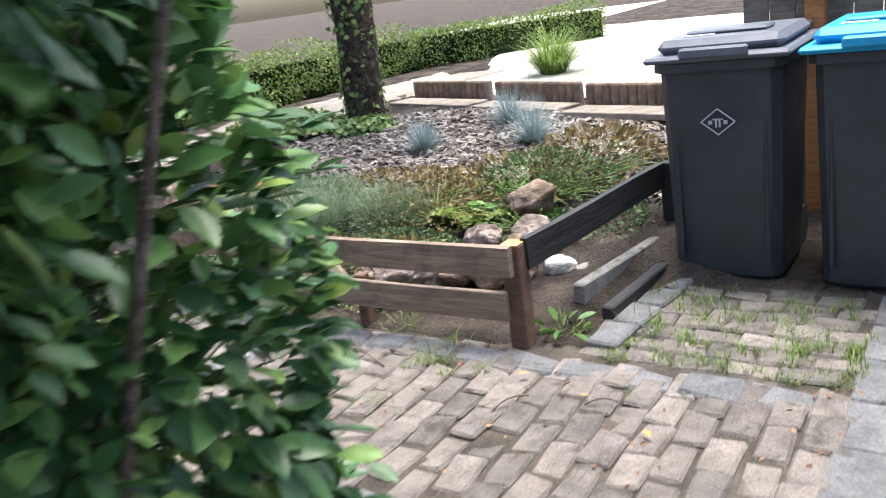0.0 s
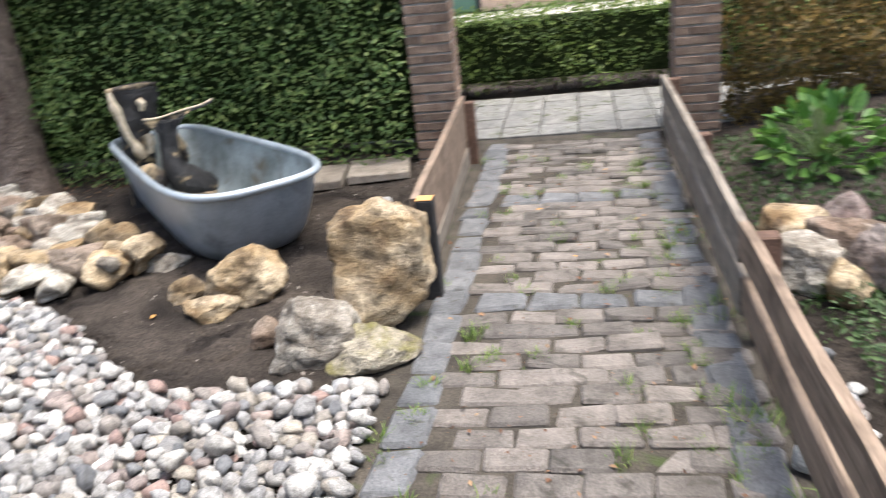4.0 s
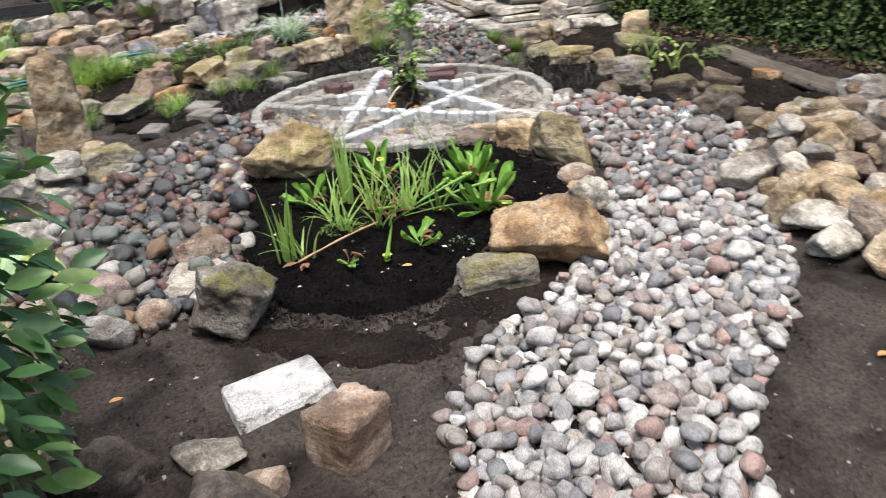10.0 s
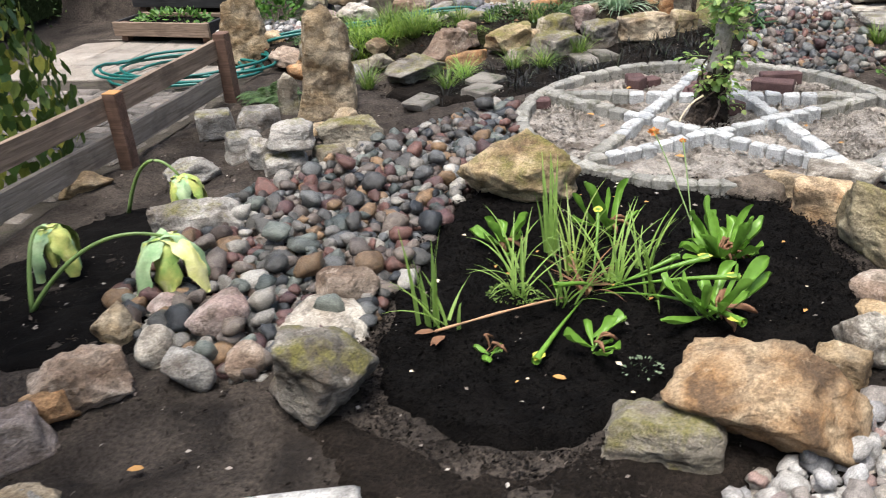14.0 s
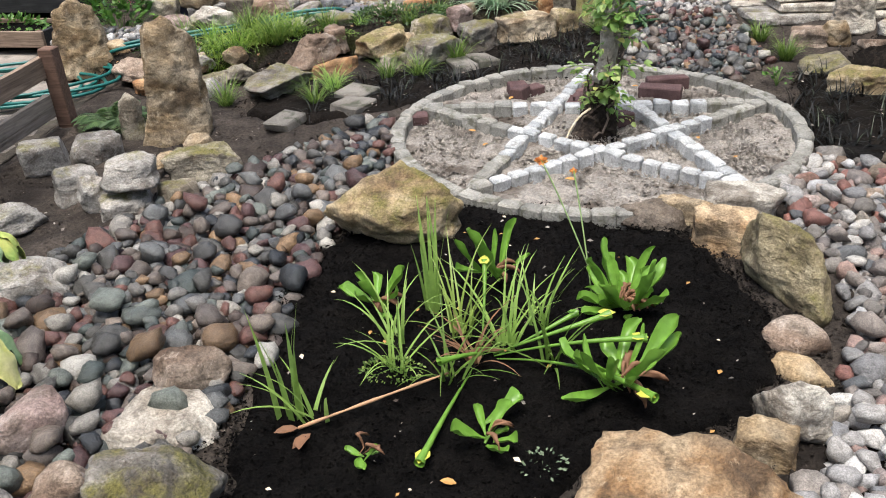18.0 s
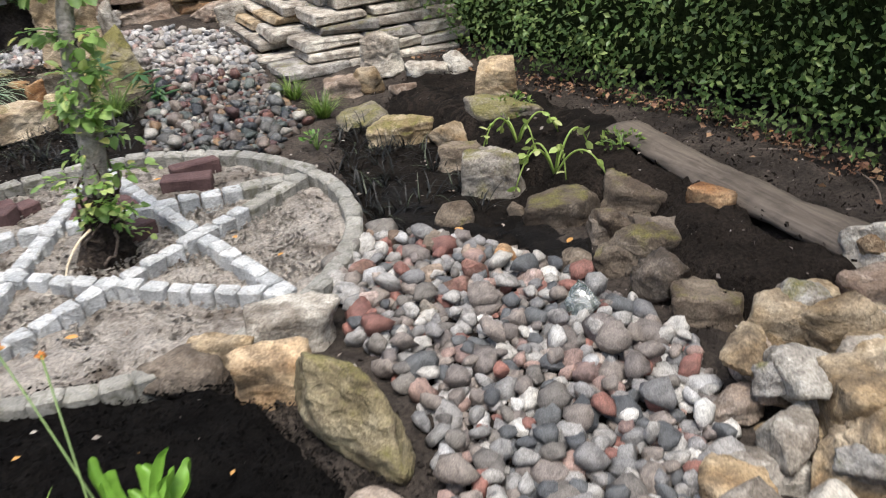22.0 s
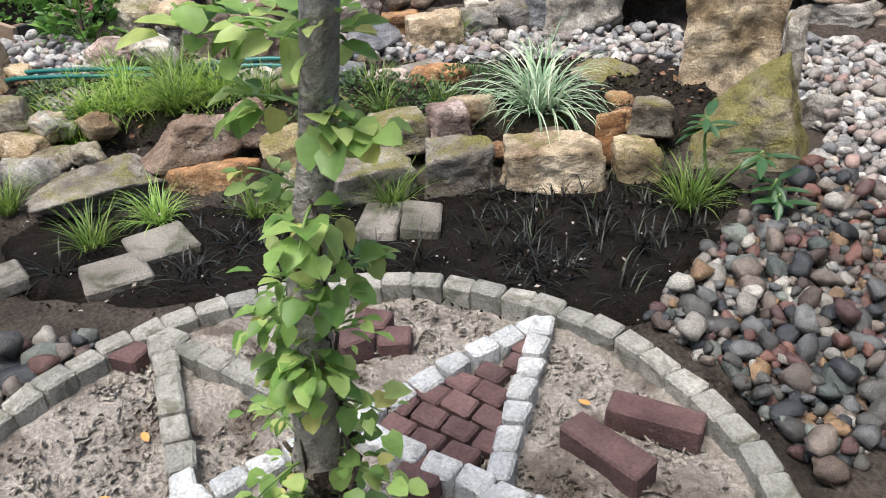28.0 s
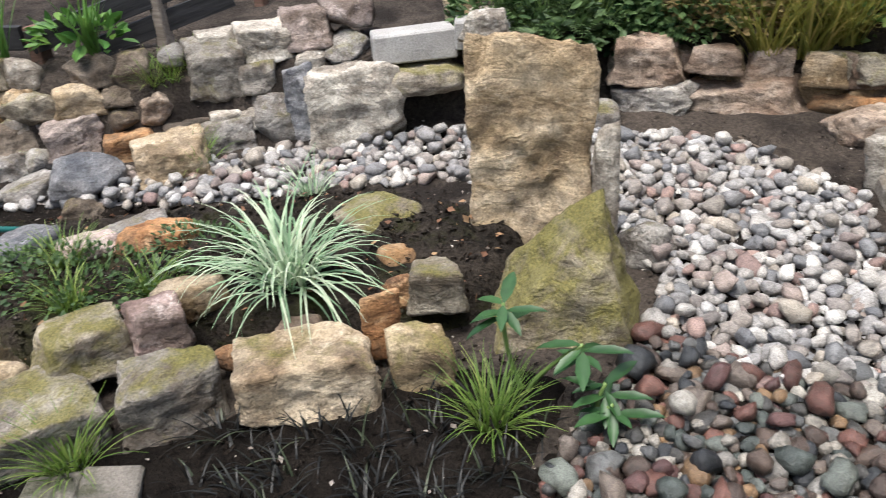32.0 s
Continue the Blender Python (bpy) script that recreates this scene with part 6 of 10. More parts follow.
for z0, count, size in ((10, 40, 0.036), (14, 100, 0.04), (18, 110, 0.042), (22, 90, 0.042), (27, 56, 0.044), (31, 110, 0.046), (35, 100, 0.046), (40, 60, 0.05), (45, 70, 0.054), (49, 80, 0.058), (54, 60, 0.06), (58, 50, 0.062)):
    tuft = path[z0]
    for e in range(4):
        d = dirs(1, vr)[0] * np.array([1, 1, 0.35])
        tip = tuft + d * vr.uniform(0.07, 0.19) + np.array([0, 0, 0.02])
        part("vine_shoot", mesh("vine_shoot", *tube(bend(tuft, tip, (0, 0, 0.015), 6), np.linspace(0.004, 0.0016, 6), 5), STEM, True), old)
        m = max(5, int(count * 0.23))
        outd = dirs(m, vr) * np.array([1, 1, 0.7])
        s = vr.uniform(0.25, 1.1, (m, 1))
        pos = tuft + (tip - tuft) * s + outd * vr.uniform(0.012, 0.05, (m, 1))
        tmpl = (ROUND, HEART, ROUND, OVAL)[e]
        tv = np.array(tmpl[0], float)
        tv[:, 2] += 0.3 * tv[:, 1] ** 2 * 2 - 0.16 * tv[:, 0] ** 2
        v, f = scatter(tv, tmpl[1], pos, d * 1.2 + outd * 1.2 + np.array([0, 0, -0.15]), outd * 0.7 + d * 0.4 + np.array([0, 0, 0.9]) + dirs(m, vr) * 0.5, size * (0.4 + 0.75 * vr.uniform(0, 1, m)))
        part("vine_leaves", mesh("vine_leaves", v, f, VINE, True), old, "tuft of fresh green and yellowing vine leaves")
root = tube(bend((0.02, 0.05, 0.2), (0.16, 0.22, 0.02), (0.02, 0, 0.03), 6), np.linspace(0.006, 0.003, 6), 6)
part("dead_shoot", mesh("dead_shoot", *root, PALE_WOOD, True), old)

# ---- stone circle: ring and five-pointed star of setts ----
sett_rng = np.random.default_rng(5)
circle = thing("stone_circle", RING[0], RING[1], 0, "circle with a five-pointed star laid in grey stone setts", "paving", kind="structure")
sett_new = [mesh("sett", *box(0.086, 0.064, 0.1, 0.008, jitter=0.005, rng=sett_rng), SETT) for k in range(6)]
sett_old = [mesh("sett", *box(0.098, 0.072, 0.1, 0.009, jitter=0.004, rng=sett_rng), OLD_SETT) for k in range(6)]
N = 64
for k in range(N):
    a = 2 * math.pi * k / N
    r = RING_R - 0.036
    part("sett", sett_old[k % 6], circle, m=pose(r * math.cos(a), r * math.sin(a), -0.03 + sett_rng.normal() * 0.003, sett_rng.normal() * 1.2, sett_rng.normal() * 1.2, math.degrees(a) + 90 + sett_rng.normal()))
tips = [(0.945 * math.cos(radians(a)), 0.945 * math.sin(radians(a))) for a in (-91.0, -18.0, 54.0, 129.0, 199.0)]
for i in range(5):
    (ax, ay), (bx, by) = tips[i], tips[(i + 2) % 5]
    L = math.hypot(bx - ax, by - ay)
    n = int(L / 0.091)
    yaw = math.degrees(math.atan2(by - ay, bx - ax))
    for k in range(n):
        s = (k + 0.5) / n
        x, y = ax + (bx - ax) * s, ay + (by - ay) * s
        if math.hypot(x, y) > 0.925 or (i in (1, 3) and math.hypot(x - 0.03, y + 0.02) < 0.13):
            continue
        old_side = (x > 0.45 and y > -0.4) or (x < -0.62 and y < 0.0)
        part("sett", (sett_old if old_side else sett_new)[int(sett_rng.integers(0, 6))], circle,
             m=pose(x, y, -0.032 + 0.0015 * i + sett_rng.normal() * 0.003, sett_rng.normal() * 1.2, sett_rng.normal() * 1.2, yaw + sett_rng.normal() * 1.5))
# dark bricks paving one arm, and loose ones
arm = [tips[0], (0.215, -0.315), (-0.225, -0.325)]
arm_small = [mesh("brick", *box(0.088, 0.07, 0.06, 0.007, jitter=0.004, rng=sett_rng), PURPLE) for k in range(4)]
for row in range(7):
    y = -0.368 - row * 0.075
    for c in range(-4, 5):
        x = c * 0.093 + (0.046 if row % 2 else 0) - 0.005
        if edge_dist(np.array([x]), np.array([y]), arm)[0] > 0.024:
            part("brick", arm_small[(row + c) % 4], circle, m=pose(x, y, -0.01, sett_rng.normal(), sett_rng.normal(), sett_rng.normal() * 3))
for x, y, z, w, d, h, yaw, tilt in ((-4.0, -4.12, 0.0, 0.235, 0.085, 0.075, 8, 2), (-3.945, -3.96, 0.0, 0.235, 0.085, 0.075, -14, -2), (-3.14, -4.07, 0.0, 0.11, 0.09, 0.07, 20, 0), (-3.16, -3.97, 0.0, 0.1, 0.09, 0.08, 60, 4),
                                    (-3.24, -4.05, 0.0, 0.1, 0.09, 0.06, 35, 0), (-3.61, -3.67, 0.0, 0.11, 0.1, 0.06, 10, 5), (-3.7, -3.54, 0.0, 0.12, 0.1, 0.07, 32, 7), (-2.62, -3.6, 0.0, 0.11, 0.09, 0.06, 12, 0)):
    solo("loose_brick", mesh("brick", *box(w, d, h, 0.007, jitter=0.003, rng=sett_rng), PURPLE), "loose dark purple-brown brick lying in the sand", "brick", pose(x, y, z, tilt, 0, yaw), "loose bricks")
# flat pavers in the planting strips
for x, y, yaw, w in ((-2.2, -3.86, -25, 0.2), (-2.18, -4.07, -22, 0.2), (-2.765, -4.585, 27, 0.145), (-2.895, -4.665, 30, 0.145), (-1.87, -3.6, -15, 0.15)):
    solo("stepping_stone", mesh("stepping_stone", *box(w, 0.22, 0.06, 0.008, jitter=0.008, rng=sett_rng), STEP), "flat worn square paver laid in dark soil", "paver", pose(x, y, float(gz(x, y)) - 0.012, 2, -2, yaw), "pavers in the planting strip")


# ---- stack of flat stone slabs with pots ----
stack = thing("stone_stack", -4.75, -5.38, 0.03, "stepped dry stack of flat pale stone slabs", "stone stack")
st_rng = np.random.default_rng(9)
AX, AY = np.array([-1.0, -0.09]), np.array([0.12, -1.0])
for lay in range(10):
    inset = 0.075 * lay
    z = lay * 0.068
    for k in range(3):
        w = 0.4 + st_rng.uniform(-0.05, 0.05)
        p = AX * (0.2 + inset + k * 0.41 + st_rng.uniform(-0.03, 0.03) + (0.1 if lay % 2 else 0)) + AY * (0.12 + inset * 0.9)
        v, f = box(w, 0.36, 0.06, 0.01, jitter=0.014, rng=st_rng)
        part("slab", mesh("slab", v, f, STONE["pale"] if (lay + k) % 3 else STONE["grey"]), stack, m=pose(p[0], p[1], z, 0, 0, 5 + st_rng.normal() * 4))
    for k in range(1, 4):
        w = 0.44 + st_rng.uniform(-0.03, 0.03)
        p = AX * (0.12 + inset) + AY * (0.12 + inset * 0.9 + k * 0.45 + st_rng.uniform(-0.03, 0.03) + (0.12 if lay % 2 else 0))
        v, f = box(w, 0.36, 0.06, 0.01, jitter=0.014, rng=st_rng)
        part("slab", mesh("slab", v, f, STONE["pale"] if (lay + k) % 4 else STONE["tan"]), stack, m=pose(p[0], p[1], z, 0, 0, 95 + st_rng.normal() * 4))
    part("fill_stone", mesh("fill_stone", *box(max(0.15, 1.0 - inset), max(0.2, 1.2 - inset), 0.064, 0.01), STONE["grey"]), stack, m=pose(*(AX * 0.75 + AY * 0.85), z - 0.002, 0, 0, 5))


def lathe(profile, sides=24):
    vs, fs = [], []
    for r, z in profile:
        for k in range(sides):
            a = 2 * math.pi * k / sides
            vs.append((r * math.cos(a), r * math.sin(a), z))
    for i in range(len(profile) - 1):
        for k in range(sides):
            k2 = (k + 1) % sides
            fs.append([i * sides + k, i * sides + k2, (i + 1) * sides + k2, (i + 1) * sides + k])
    return np.array(vs), fs


pot = thing("cooking_pot", -5.52, -5.98, 0.70, "dark round iron cooking pot with a lid on the slabs", "pot")
part("bowl", mesh("bowl", *lathe([(0.0, 0.0), (0.1, 0.005), (0.145, 0.05), (0.15, 0.1), (0.155, 0.12)]), POT, True), pot)
part("lid", mesh("lid", *lathe([(0.16, 0.118), (0.162, 0.128), (0.1, 0.145), (0.0, 0.15)]), SLAB, True), pot, "pale flat lid")
stove = thing("garden_stove", -5.35, -6.4, 0.70, "small rusty iron stove with a pale pipe", "stove")
part("body", mesh("body", *lathe([(0.0, 0.0), (0.12, 0.0), (0.13, 0.1), (0.13, 0.24), (0.15, 0.25), (0.09, 0.31), (0.035, 0.33)]), IRON, True), stove)
part("pipe", mesh("pipe", *tube([(0, 0, 0.32), (0.0, 0, 0.8), (0.03, 0, 1.4)], 0.026, 12), STEEL, True), stove, "pale metal pipe")

# ---- zinc tub with a charred root figure ----
def tub_ring(L, W, z, n=72):
    """Plan of the tub: narrow and square at the back, wide and round at the front."""
    pts = []
    for k in range(n):
        a = 2 * math.pi * k / n
        c, s = math.cos(a), math.sin(a)
        p = 3.4 if c > 0 else 8.0
        r = (abs(c) ** p + abs(s) ** p) ** (-1 / p)
        pts.append((L / 2 * r * c, W / 2 * r * s * (1 + 0.22 * c * r), z))
    return pts


tub = thing("zinc_tub", -5.73, 0.03, 0, "long old zinc bathtub with a rolled rim", "bathtub", yaw=43)
prof = [(0.0, 0.0, 0.0), (1.46, 0.44, 0.0), (1.6, 0.54, 0.025), (1.72, 0.62, 0.1), (1.84, 0.68, 0.22), (1.93, 0.72, 0.33), (2.0, 0.74, 0.425)]
vs, fs = [], []
for L, W, z in prof:
    vs += tub_ring(max(L, 0.001), max(W, 0.001), z)
for i in range(len(prof) - 1):
    fs += [[i * 72 + k, i * 72 + (k + 1) % 72, (i + 1) * 72 + (k + 1) % 72, (i + 1) * 72 + k] for k in range(72)]
part("shell", mesh("shell", vs, fs, ZINC, True), tub)
vs, fs = [], []
for L, W, z in prof:
    vs += tub_ring(max(L - 0.012, 0.001), max(W - 0.012, 0.001), z + 0.006)
for i in range(len(prof) - 1):
    fs += [[(i + 1) * 72 + k, (i + 1) * 72 + (k + 1) % 72, i * 72 + (k + 1) % 72, i * 72 + k] for k in range(72)]
part("inside", mesh("inside", vs, fs, ZINC_IN, True), tub, "stained dull inside of the tub")
rim = np.array(tub_ring(2.02, 0.755, 0.43) + tub_ring(2.02, 0.755, 0.43)[:1])
part("rim", mesh("rim", *tube(rim, 0.022, 10, False), ZINC, True), tub, "pale rolled rim")
fig = thing("root_sculpture", -6.2, -0.5, 0.0, "charred and peeled tree root standing in the zinc tub", "driftwood", yaw=135)


def burl(pts, radii, seed, mat, name, label="", rough=0.35, flat=1.0):
    """A knotty limb along a line; flat squeezes it front to back."""
    pts = np.asarray(pts, float)
    t = np.linspace(0, len(pts) - 1, 34)
    p = np.stack([np.interp(t, range(len(pts)), pts[:, i]) for i in range(3)], 1)
    for k in range(2):
        p[1:-1] = (p[:-2] + 2 * p[1:-1] + p[2:]) / 4
    r = np.interp(t, range(len(pts)), radii)
    v, f = tube(p, r, 18)
    c = np.repeat(p, 18, axis=0)
    v = c + (v - c) * (1 + rough * fbm(v * 9, 4, seed))[:, None] * np.array([1, flat, 1])
    return part(name, mesh(name, v, f, mat, True), fig, label)


SCORCH = mixed("scorched_wood", (0.012, 0.01, 0.01), (0.09, 0.07, 0.055), 9, 0.5, 60, 0.9, 0.012, (0.55, 0.42, 0.26), 7, 0.47, 0, False, 0.5, 0.35)
burl([(-0.045, 0.160, -0.075), (-0.073, 0.160, 0.176), (-0.082, 0.150, 0.337), (-0.073, 0.130, 0.462), (-0.045, 0.120, 0.605), (-0.023, 0.120, 0.722), (-0.018, 0.120, 0.781), (-0.018, 0.120, 0.806)], [0.118, 0.111, 0.105, 0.101, 0.132, 0.162, 0.165, 0.101], 3, CHAR, "back_root", "tall charred root with a peeled edge", 0.22, 0.5)
burl([(-0.187, 0.080, 0.784), (-0.180, 0.080, 0.713), (-0.149, 0.090, 0.596), (-0.124, 0.100, 0.489), (-0.082, 0.100, 0.391), (-0.045, 0.100, 0.328)], [0.014, 0.025, 0.024, 0.029, 0.041, 0.024], 21, PALE_WOOD, "peeled_edge", "peeled pale edge of the root", 0.45)
burl([(-0.197, 0.100, 0.788), (-0.099, 0.060, 0.799), (0.003, 0.060, 0.795), (0.121, 0.080, 0.788)], [0.020, 0.020, 0.017, 0.012], 22, SCORCH, "peeled_edge", "peeled edge along the top", 0.4)
burl([(-0.031, 0.040, 0.716), (-0.011, 0.030, 0.677), (-0.021, 0.040, 0.641)], [0.017, 0.025, 0.015], 31, PALE_WOOD, "peeled_patch", "small peeled pale patch", 0.5)
burl([(-0.018, 0.060, 0.480), (-0.008, 0.050, 0.417), (-0.021, 0.060, 0.355)], [0.024, 0.034, 0.024], 32, PALE_WOOD, "peeled_patch", "peeled pale patch", 0.5)
burl([(0.178, 0.080, 0.435), (0.185, 0.060, 0.355), (0.195, 0.060, 0.283), (0.195, 0.070, 0.229)], [0.020, 0.034, 0.034, 0.017], 25, SCORCH, "side_limb", "peeled tan side limb", 0.35)
burl([(0.107, 0.000, 0.561), (0.100, 0.000, 0.471), (0.087, -0.010, 0.373), (0.077, -0.020, 0.274), (0.107, -0.050, 0.176), (0.188, -0.080, 0.122), (0.269, -0.100, 0.086), (0.340, -0.100, 0.065)], [0.074, 0.064, 0.061, 0.074, 0.105, 0.101, 0.088, 0.041], 11, CHAR, "tail", "black charred limb with a foot-like end", 0.14)
burl([(0.019, -0.080, 0.072), (0.095, -0.120, 0.040), (0.188, -0.140, 0.029), (0.273, -0.140, 0.033), (0.323, -0.130, 0.054)], [0.027, 0.044, 0.047, 0.044, 0.024], 12, SCORCH, "root_foot", "scorched tan rim of the foot", 0.25)
burl([(-0.082, 0.020, 0.292), (-0.078, 0.000, 0.221), (-0.045, -0.020, 0.158), (-0.004, -0.030, 0.126)], [0.044, 0.071, 0.068, 0.034], 23, SCORCH, "side_knot", "peeled tan knot", 0.3)
n = 24
fin, ff = [], []
for q in range(n + 1):
    a = q / n
    x = -0.045 + a * 0.461
    top = 0.587 + 0.054 * max(0.0, (a - 0.45) / 0.55) ** 1.3 - 0.008 * math.sin(a * 9)
    fall = 0.134 * math.exp(-((a - 0.3) / 0.2) ** 2) + 0.012
    for y, z in ((-0.02, top), (0.014, top), (0.02, top - fall), (-0.03, top - fall)):
        fin.append((x, y - 0.06 * a, z))
for q in range(n):
    ff += [[q * 4 + c, q * 4 + (c + 1) % 4, q * 4 + 4 + (c + 1) % 4, q * 4 + 4 + c] for c in range(4)]
ff += [[3, 2, 1, 0], [n * 4, n * 4 + 1, n * 4 + 2, n * 4 + 3]]
part("fin", mesh("fin", fin, ff, CHAR, False), fig, "flat dark flaring fin-like blade")
part("fin_edge", mesh("fin_edge", *tube(np.array(fin)[0::4] + np.array([0, 0.0, 0.004]), 0.0075, 7), PALE_WOOD, True), fig, "pale peeled upper edge of the fin")
for x, y, w, yaw in ((-6.5, 0.45, 0.42, 8), (-6.62, 0.88, 0.42, 10)):
    solo("garden_slab", mesh("garden_slab", *box(w, w, 0.06, 0.008, jitter=0.004, rng=sett_rng), TAN_SLAB), "square worn concrete slab lying before the hedge", "slab", pose(x, y, 0.0, 0, 0, yaw), "slabs by the hedge")
solo("garden_slab", mesh("garden_slab", *box(0.2, 0.15, 0.1, 0.008), SLAB), "grey squared offcut of concrete on the soil", "slab", pose(-5.66, 1.1, 0.0, 0, 0, 20))

# ---- bins ----
def wheelie_bin(x, y, yaw, lid_mat, label, emblem):
    b = thing("wheelie_bin", x, y, 0.0, label, "bin", "bins", yaw)
    vs, fs = [], []
    rings = [(0.47, 0.5, 0.0), (0.5, 0.54, 0.02), (0.515, 0.57, 0.25), (0.55, 0.66, 0.96), (0.55, 0.66, 1.0), (0.6, 0.71, 1.0), (0.6, 0.71, 1.04), (0.56, 0.67, 1.04)]
    n = 40
    for w, d, z in rings:
        for k in range(n):
            a = 2 * math.pi * k / n + math.pi / n
            c, s = math.cos(a), math.sin(a)
            r = (abs(c) ** 9 + abs(s) ** 9) ** (-1 / 9)
            vs.append((w / 2 * r * c, d / 2 * r * s + (d - 0.5) * 0.1, z))
    for i in range(len(rings) - 1):
        fs += [[i * n + k, i * n + (k + 1) % n, (i + 1) * n + (k + 1) % n, (i + 1) * n + k] for k in range(n)]
    fs.append(list(range(n))[::-1])
    part("body", mesh("body", vs, fs, BIN, False), b)
    v, f = box(0.64, 0.76, 0.03, 0.012, (0, 0.02, 1.045))
    v2, f2 = box(0.56, 0.62, 0.07, 0.03, (0, 0.03, 1.07))
    lid = part("lid", mesh("lid", *join([(v, f), (v2, f2)]), lid_mat), b)
    part("lid_grip", mesh("lid_grip", *box(0.3, 0.03, 0.05, 0.01, (0, -0.36, 1.06)), lid_mat), lid)
    part("lid_ridge", mesh("lid_ridge", *box(0.36, 0.16, 0.02, 0.008, (0, -0.05, 1.14)), lid_mat), lid)
    part("handle", mesh("handle", *tube([(-0.25, 0.42, 1.08), (0.25, 0.42, 1.08)], 0.016, 10), RUBBER, True), b)
    for sx in (-0.24, 0.24):
        part("hinge", mesh("hinge", *box(0.06, 0.1, 0.06, 0.01, (sx, 0.39, 1.06)), RUBBER), b)
        w, f = tube([(-0.025, 0, 0), (0.025, 0, 0)], 0.1, 20)
        part("wheel", mesh("wheel", w, f, RUBBER, False), b, m=pose(sx * 0.9, 0.33, 0.1))
    for sx in (-0.2, 0.2):
        part("rib", mesh("rib", *box(0.02, 0.02, 0.8, 0.006, (sx, -0.29, 0.1)), BIN), b, m=pose(0, 0, 0, 0, 0, 0))
    if emblem:
        d4 = [(0.075, 0), (0, 0.06), (-0.075, 0), (0, -0.06), (0.075, 0)]
        m = pose(0, -0.318, 0.77, 94.5, 0, 0)
        part("emblem_frame", mesh("emblem_frame", *tube([(a, c, 0) for a, c in d4], 0.004, 5, False), EMBLEM), b, "pale diamond-shaped print", m)
        bars = [box(0.05, 0.006, 0.004, 0.001, (0, 0.012, 0)), box(0.008, 0.034, 0.004, 0.001, (-0.008, -0.008, 0)), box(0.008, 0.034, 0.004, 0.001, (0.008, -0.008, 0)),
                box(0.018, 0.018, 0.004, 0.001, (-0.034, -0.002, 0)), box(0.018, 0.018, 0.004, 0.001, (0.034, -0.002, 0))]
        part("emblem", mesh("emblem", *join(bars), EMBLEM), b, "pale printed shapes", m)
    part("sticker", mesh("sticker", *box(0.14, 0.05, 0.003, 0.001, (-0.12, -0.15, 1.141)), EMBLEM), b, "pale blank sticker")
    return b


wheelie_bin(-1.06, 4.1, 0, BIN_LID, "dark grey wheeled waste bin with a grey lid", True)
wheelie_bin(-0.38, 4.07, -2, BLUE_LID, "dark grey wheeled waste bin with a bright blue lid", False)
shed = thing("garden_shed", -0.2, 5.0, 0, "wooden shed wall of upright boards behind the bins", "shed")
for k in range(18):
    part("board", mesh("board", *box(0.14, 0.03, 2.2, 0.004), SHED_WOOD), shed, m=pose(-1.0 + k * 0.145, 0.15 + 0.004 * (k % 2), -0.02))
part("corner_post", mesh("corner_post", *box(0.1, 0.1, 2.2, 0.006), ORANGE_WOOD), shed, "orange stained upright post", pose(-0.66, 0.02, -0.02))
part("roof", mesh("roof", *box(3.0, 1.6, 0.08, 0.01), SHED_WOOD), shed, m=pose(0.2, 0.8, 2.18))

# ---- kerbs and edging by the bins ----
for x, y, L, yaw, h, mat, lab in ((-1.53, 3.66, 0.75, 81, 0.15, KERB, "dull grey concrete kerb set upright in soil"), (-1.38, 3.6, 0.8, 85, 0.07, BLACK_WOOD, "dark wet timber edging lying on the setts"), (-1.7, 3.76, 0.32, 70, 0.1, KERB, "mossy concrete edging lying aslant")):
    solo("edging", mesh("edging", *box(L, 0.06, h, 0.008), mat), lab, "edging", pose(x, y, 0.0 if h < 0.1 else -0.02, 0, 0, yaw))
for k in range(6):
    solo("edge_sett", mesh("edge_sett", *box(0.22, 0.15, 0.05, 0.01, jitter=0.006, rng=sett_rng), BLUE_SETT), "flat grey edge sett beside the timber edging", "sett", pose(-1.33 + 0.02 * k, 3.05 + k * 0.23, -0.03, 0, 0, 86), "edge setts by the bins")

# palisade edging and front bed
for (x0, y0), (x1, y1) in (((-5.3, 7.5), (-4.1, 7.08)), ((-4.0, 7.0), (-2.95, 6.62)), ((-2.85, 6.5), (-1.5, 6.1))):
    pal = thing("palisade_edging", x0, y0, float(gz(x0, y0)), "row of short brown round-topped palisades", "edging", "palisade rows")
    n = int(math.hypot(x1 - x0, y1 - y0) / 0.085)
    pm = mesh("palisade", *tube([(0, 0, -0.1), (0, 0, 0.17), (0, 0, 0.185)], [0.044, 0.044, 0.036], 10), PURPLE, False)
    pm.materials[0] = BRICK
    for k in range(n):
        part("palisade", pm, pal, m=pose((x1 - x0) * k / n, (y1 - y0) * k / n, 0))
    solo("edging_slab", mesh("edging_slab", *box(math.hypot(x1 - x0, y1 - y0), 0.3, 0.05, 0.006), TAN_SLAB), "pale paved strip in front of the palisades", "slab", pose((x0 + x1) / 2 - 0.05, (y0 + y1) / 2 - 0.28, float(gz(x0, y0)) - 0.02, 0, 0, math.degrees(math.atan2(y1 - y0, x1 - x0))))
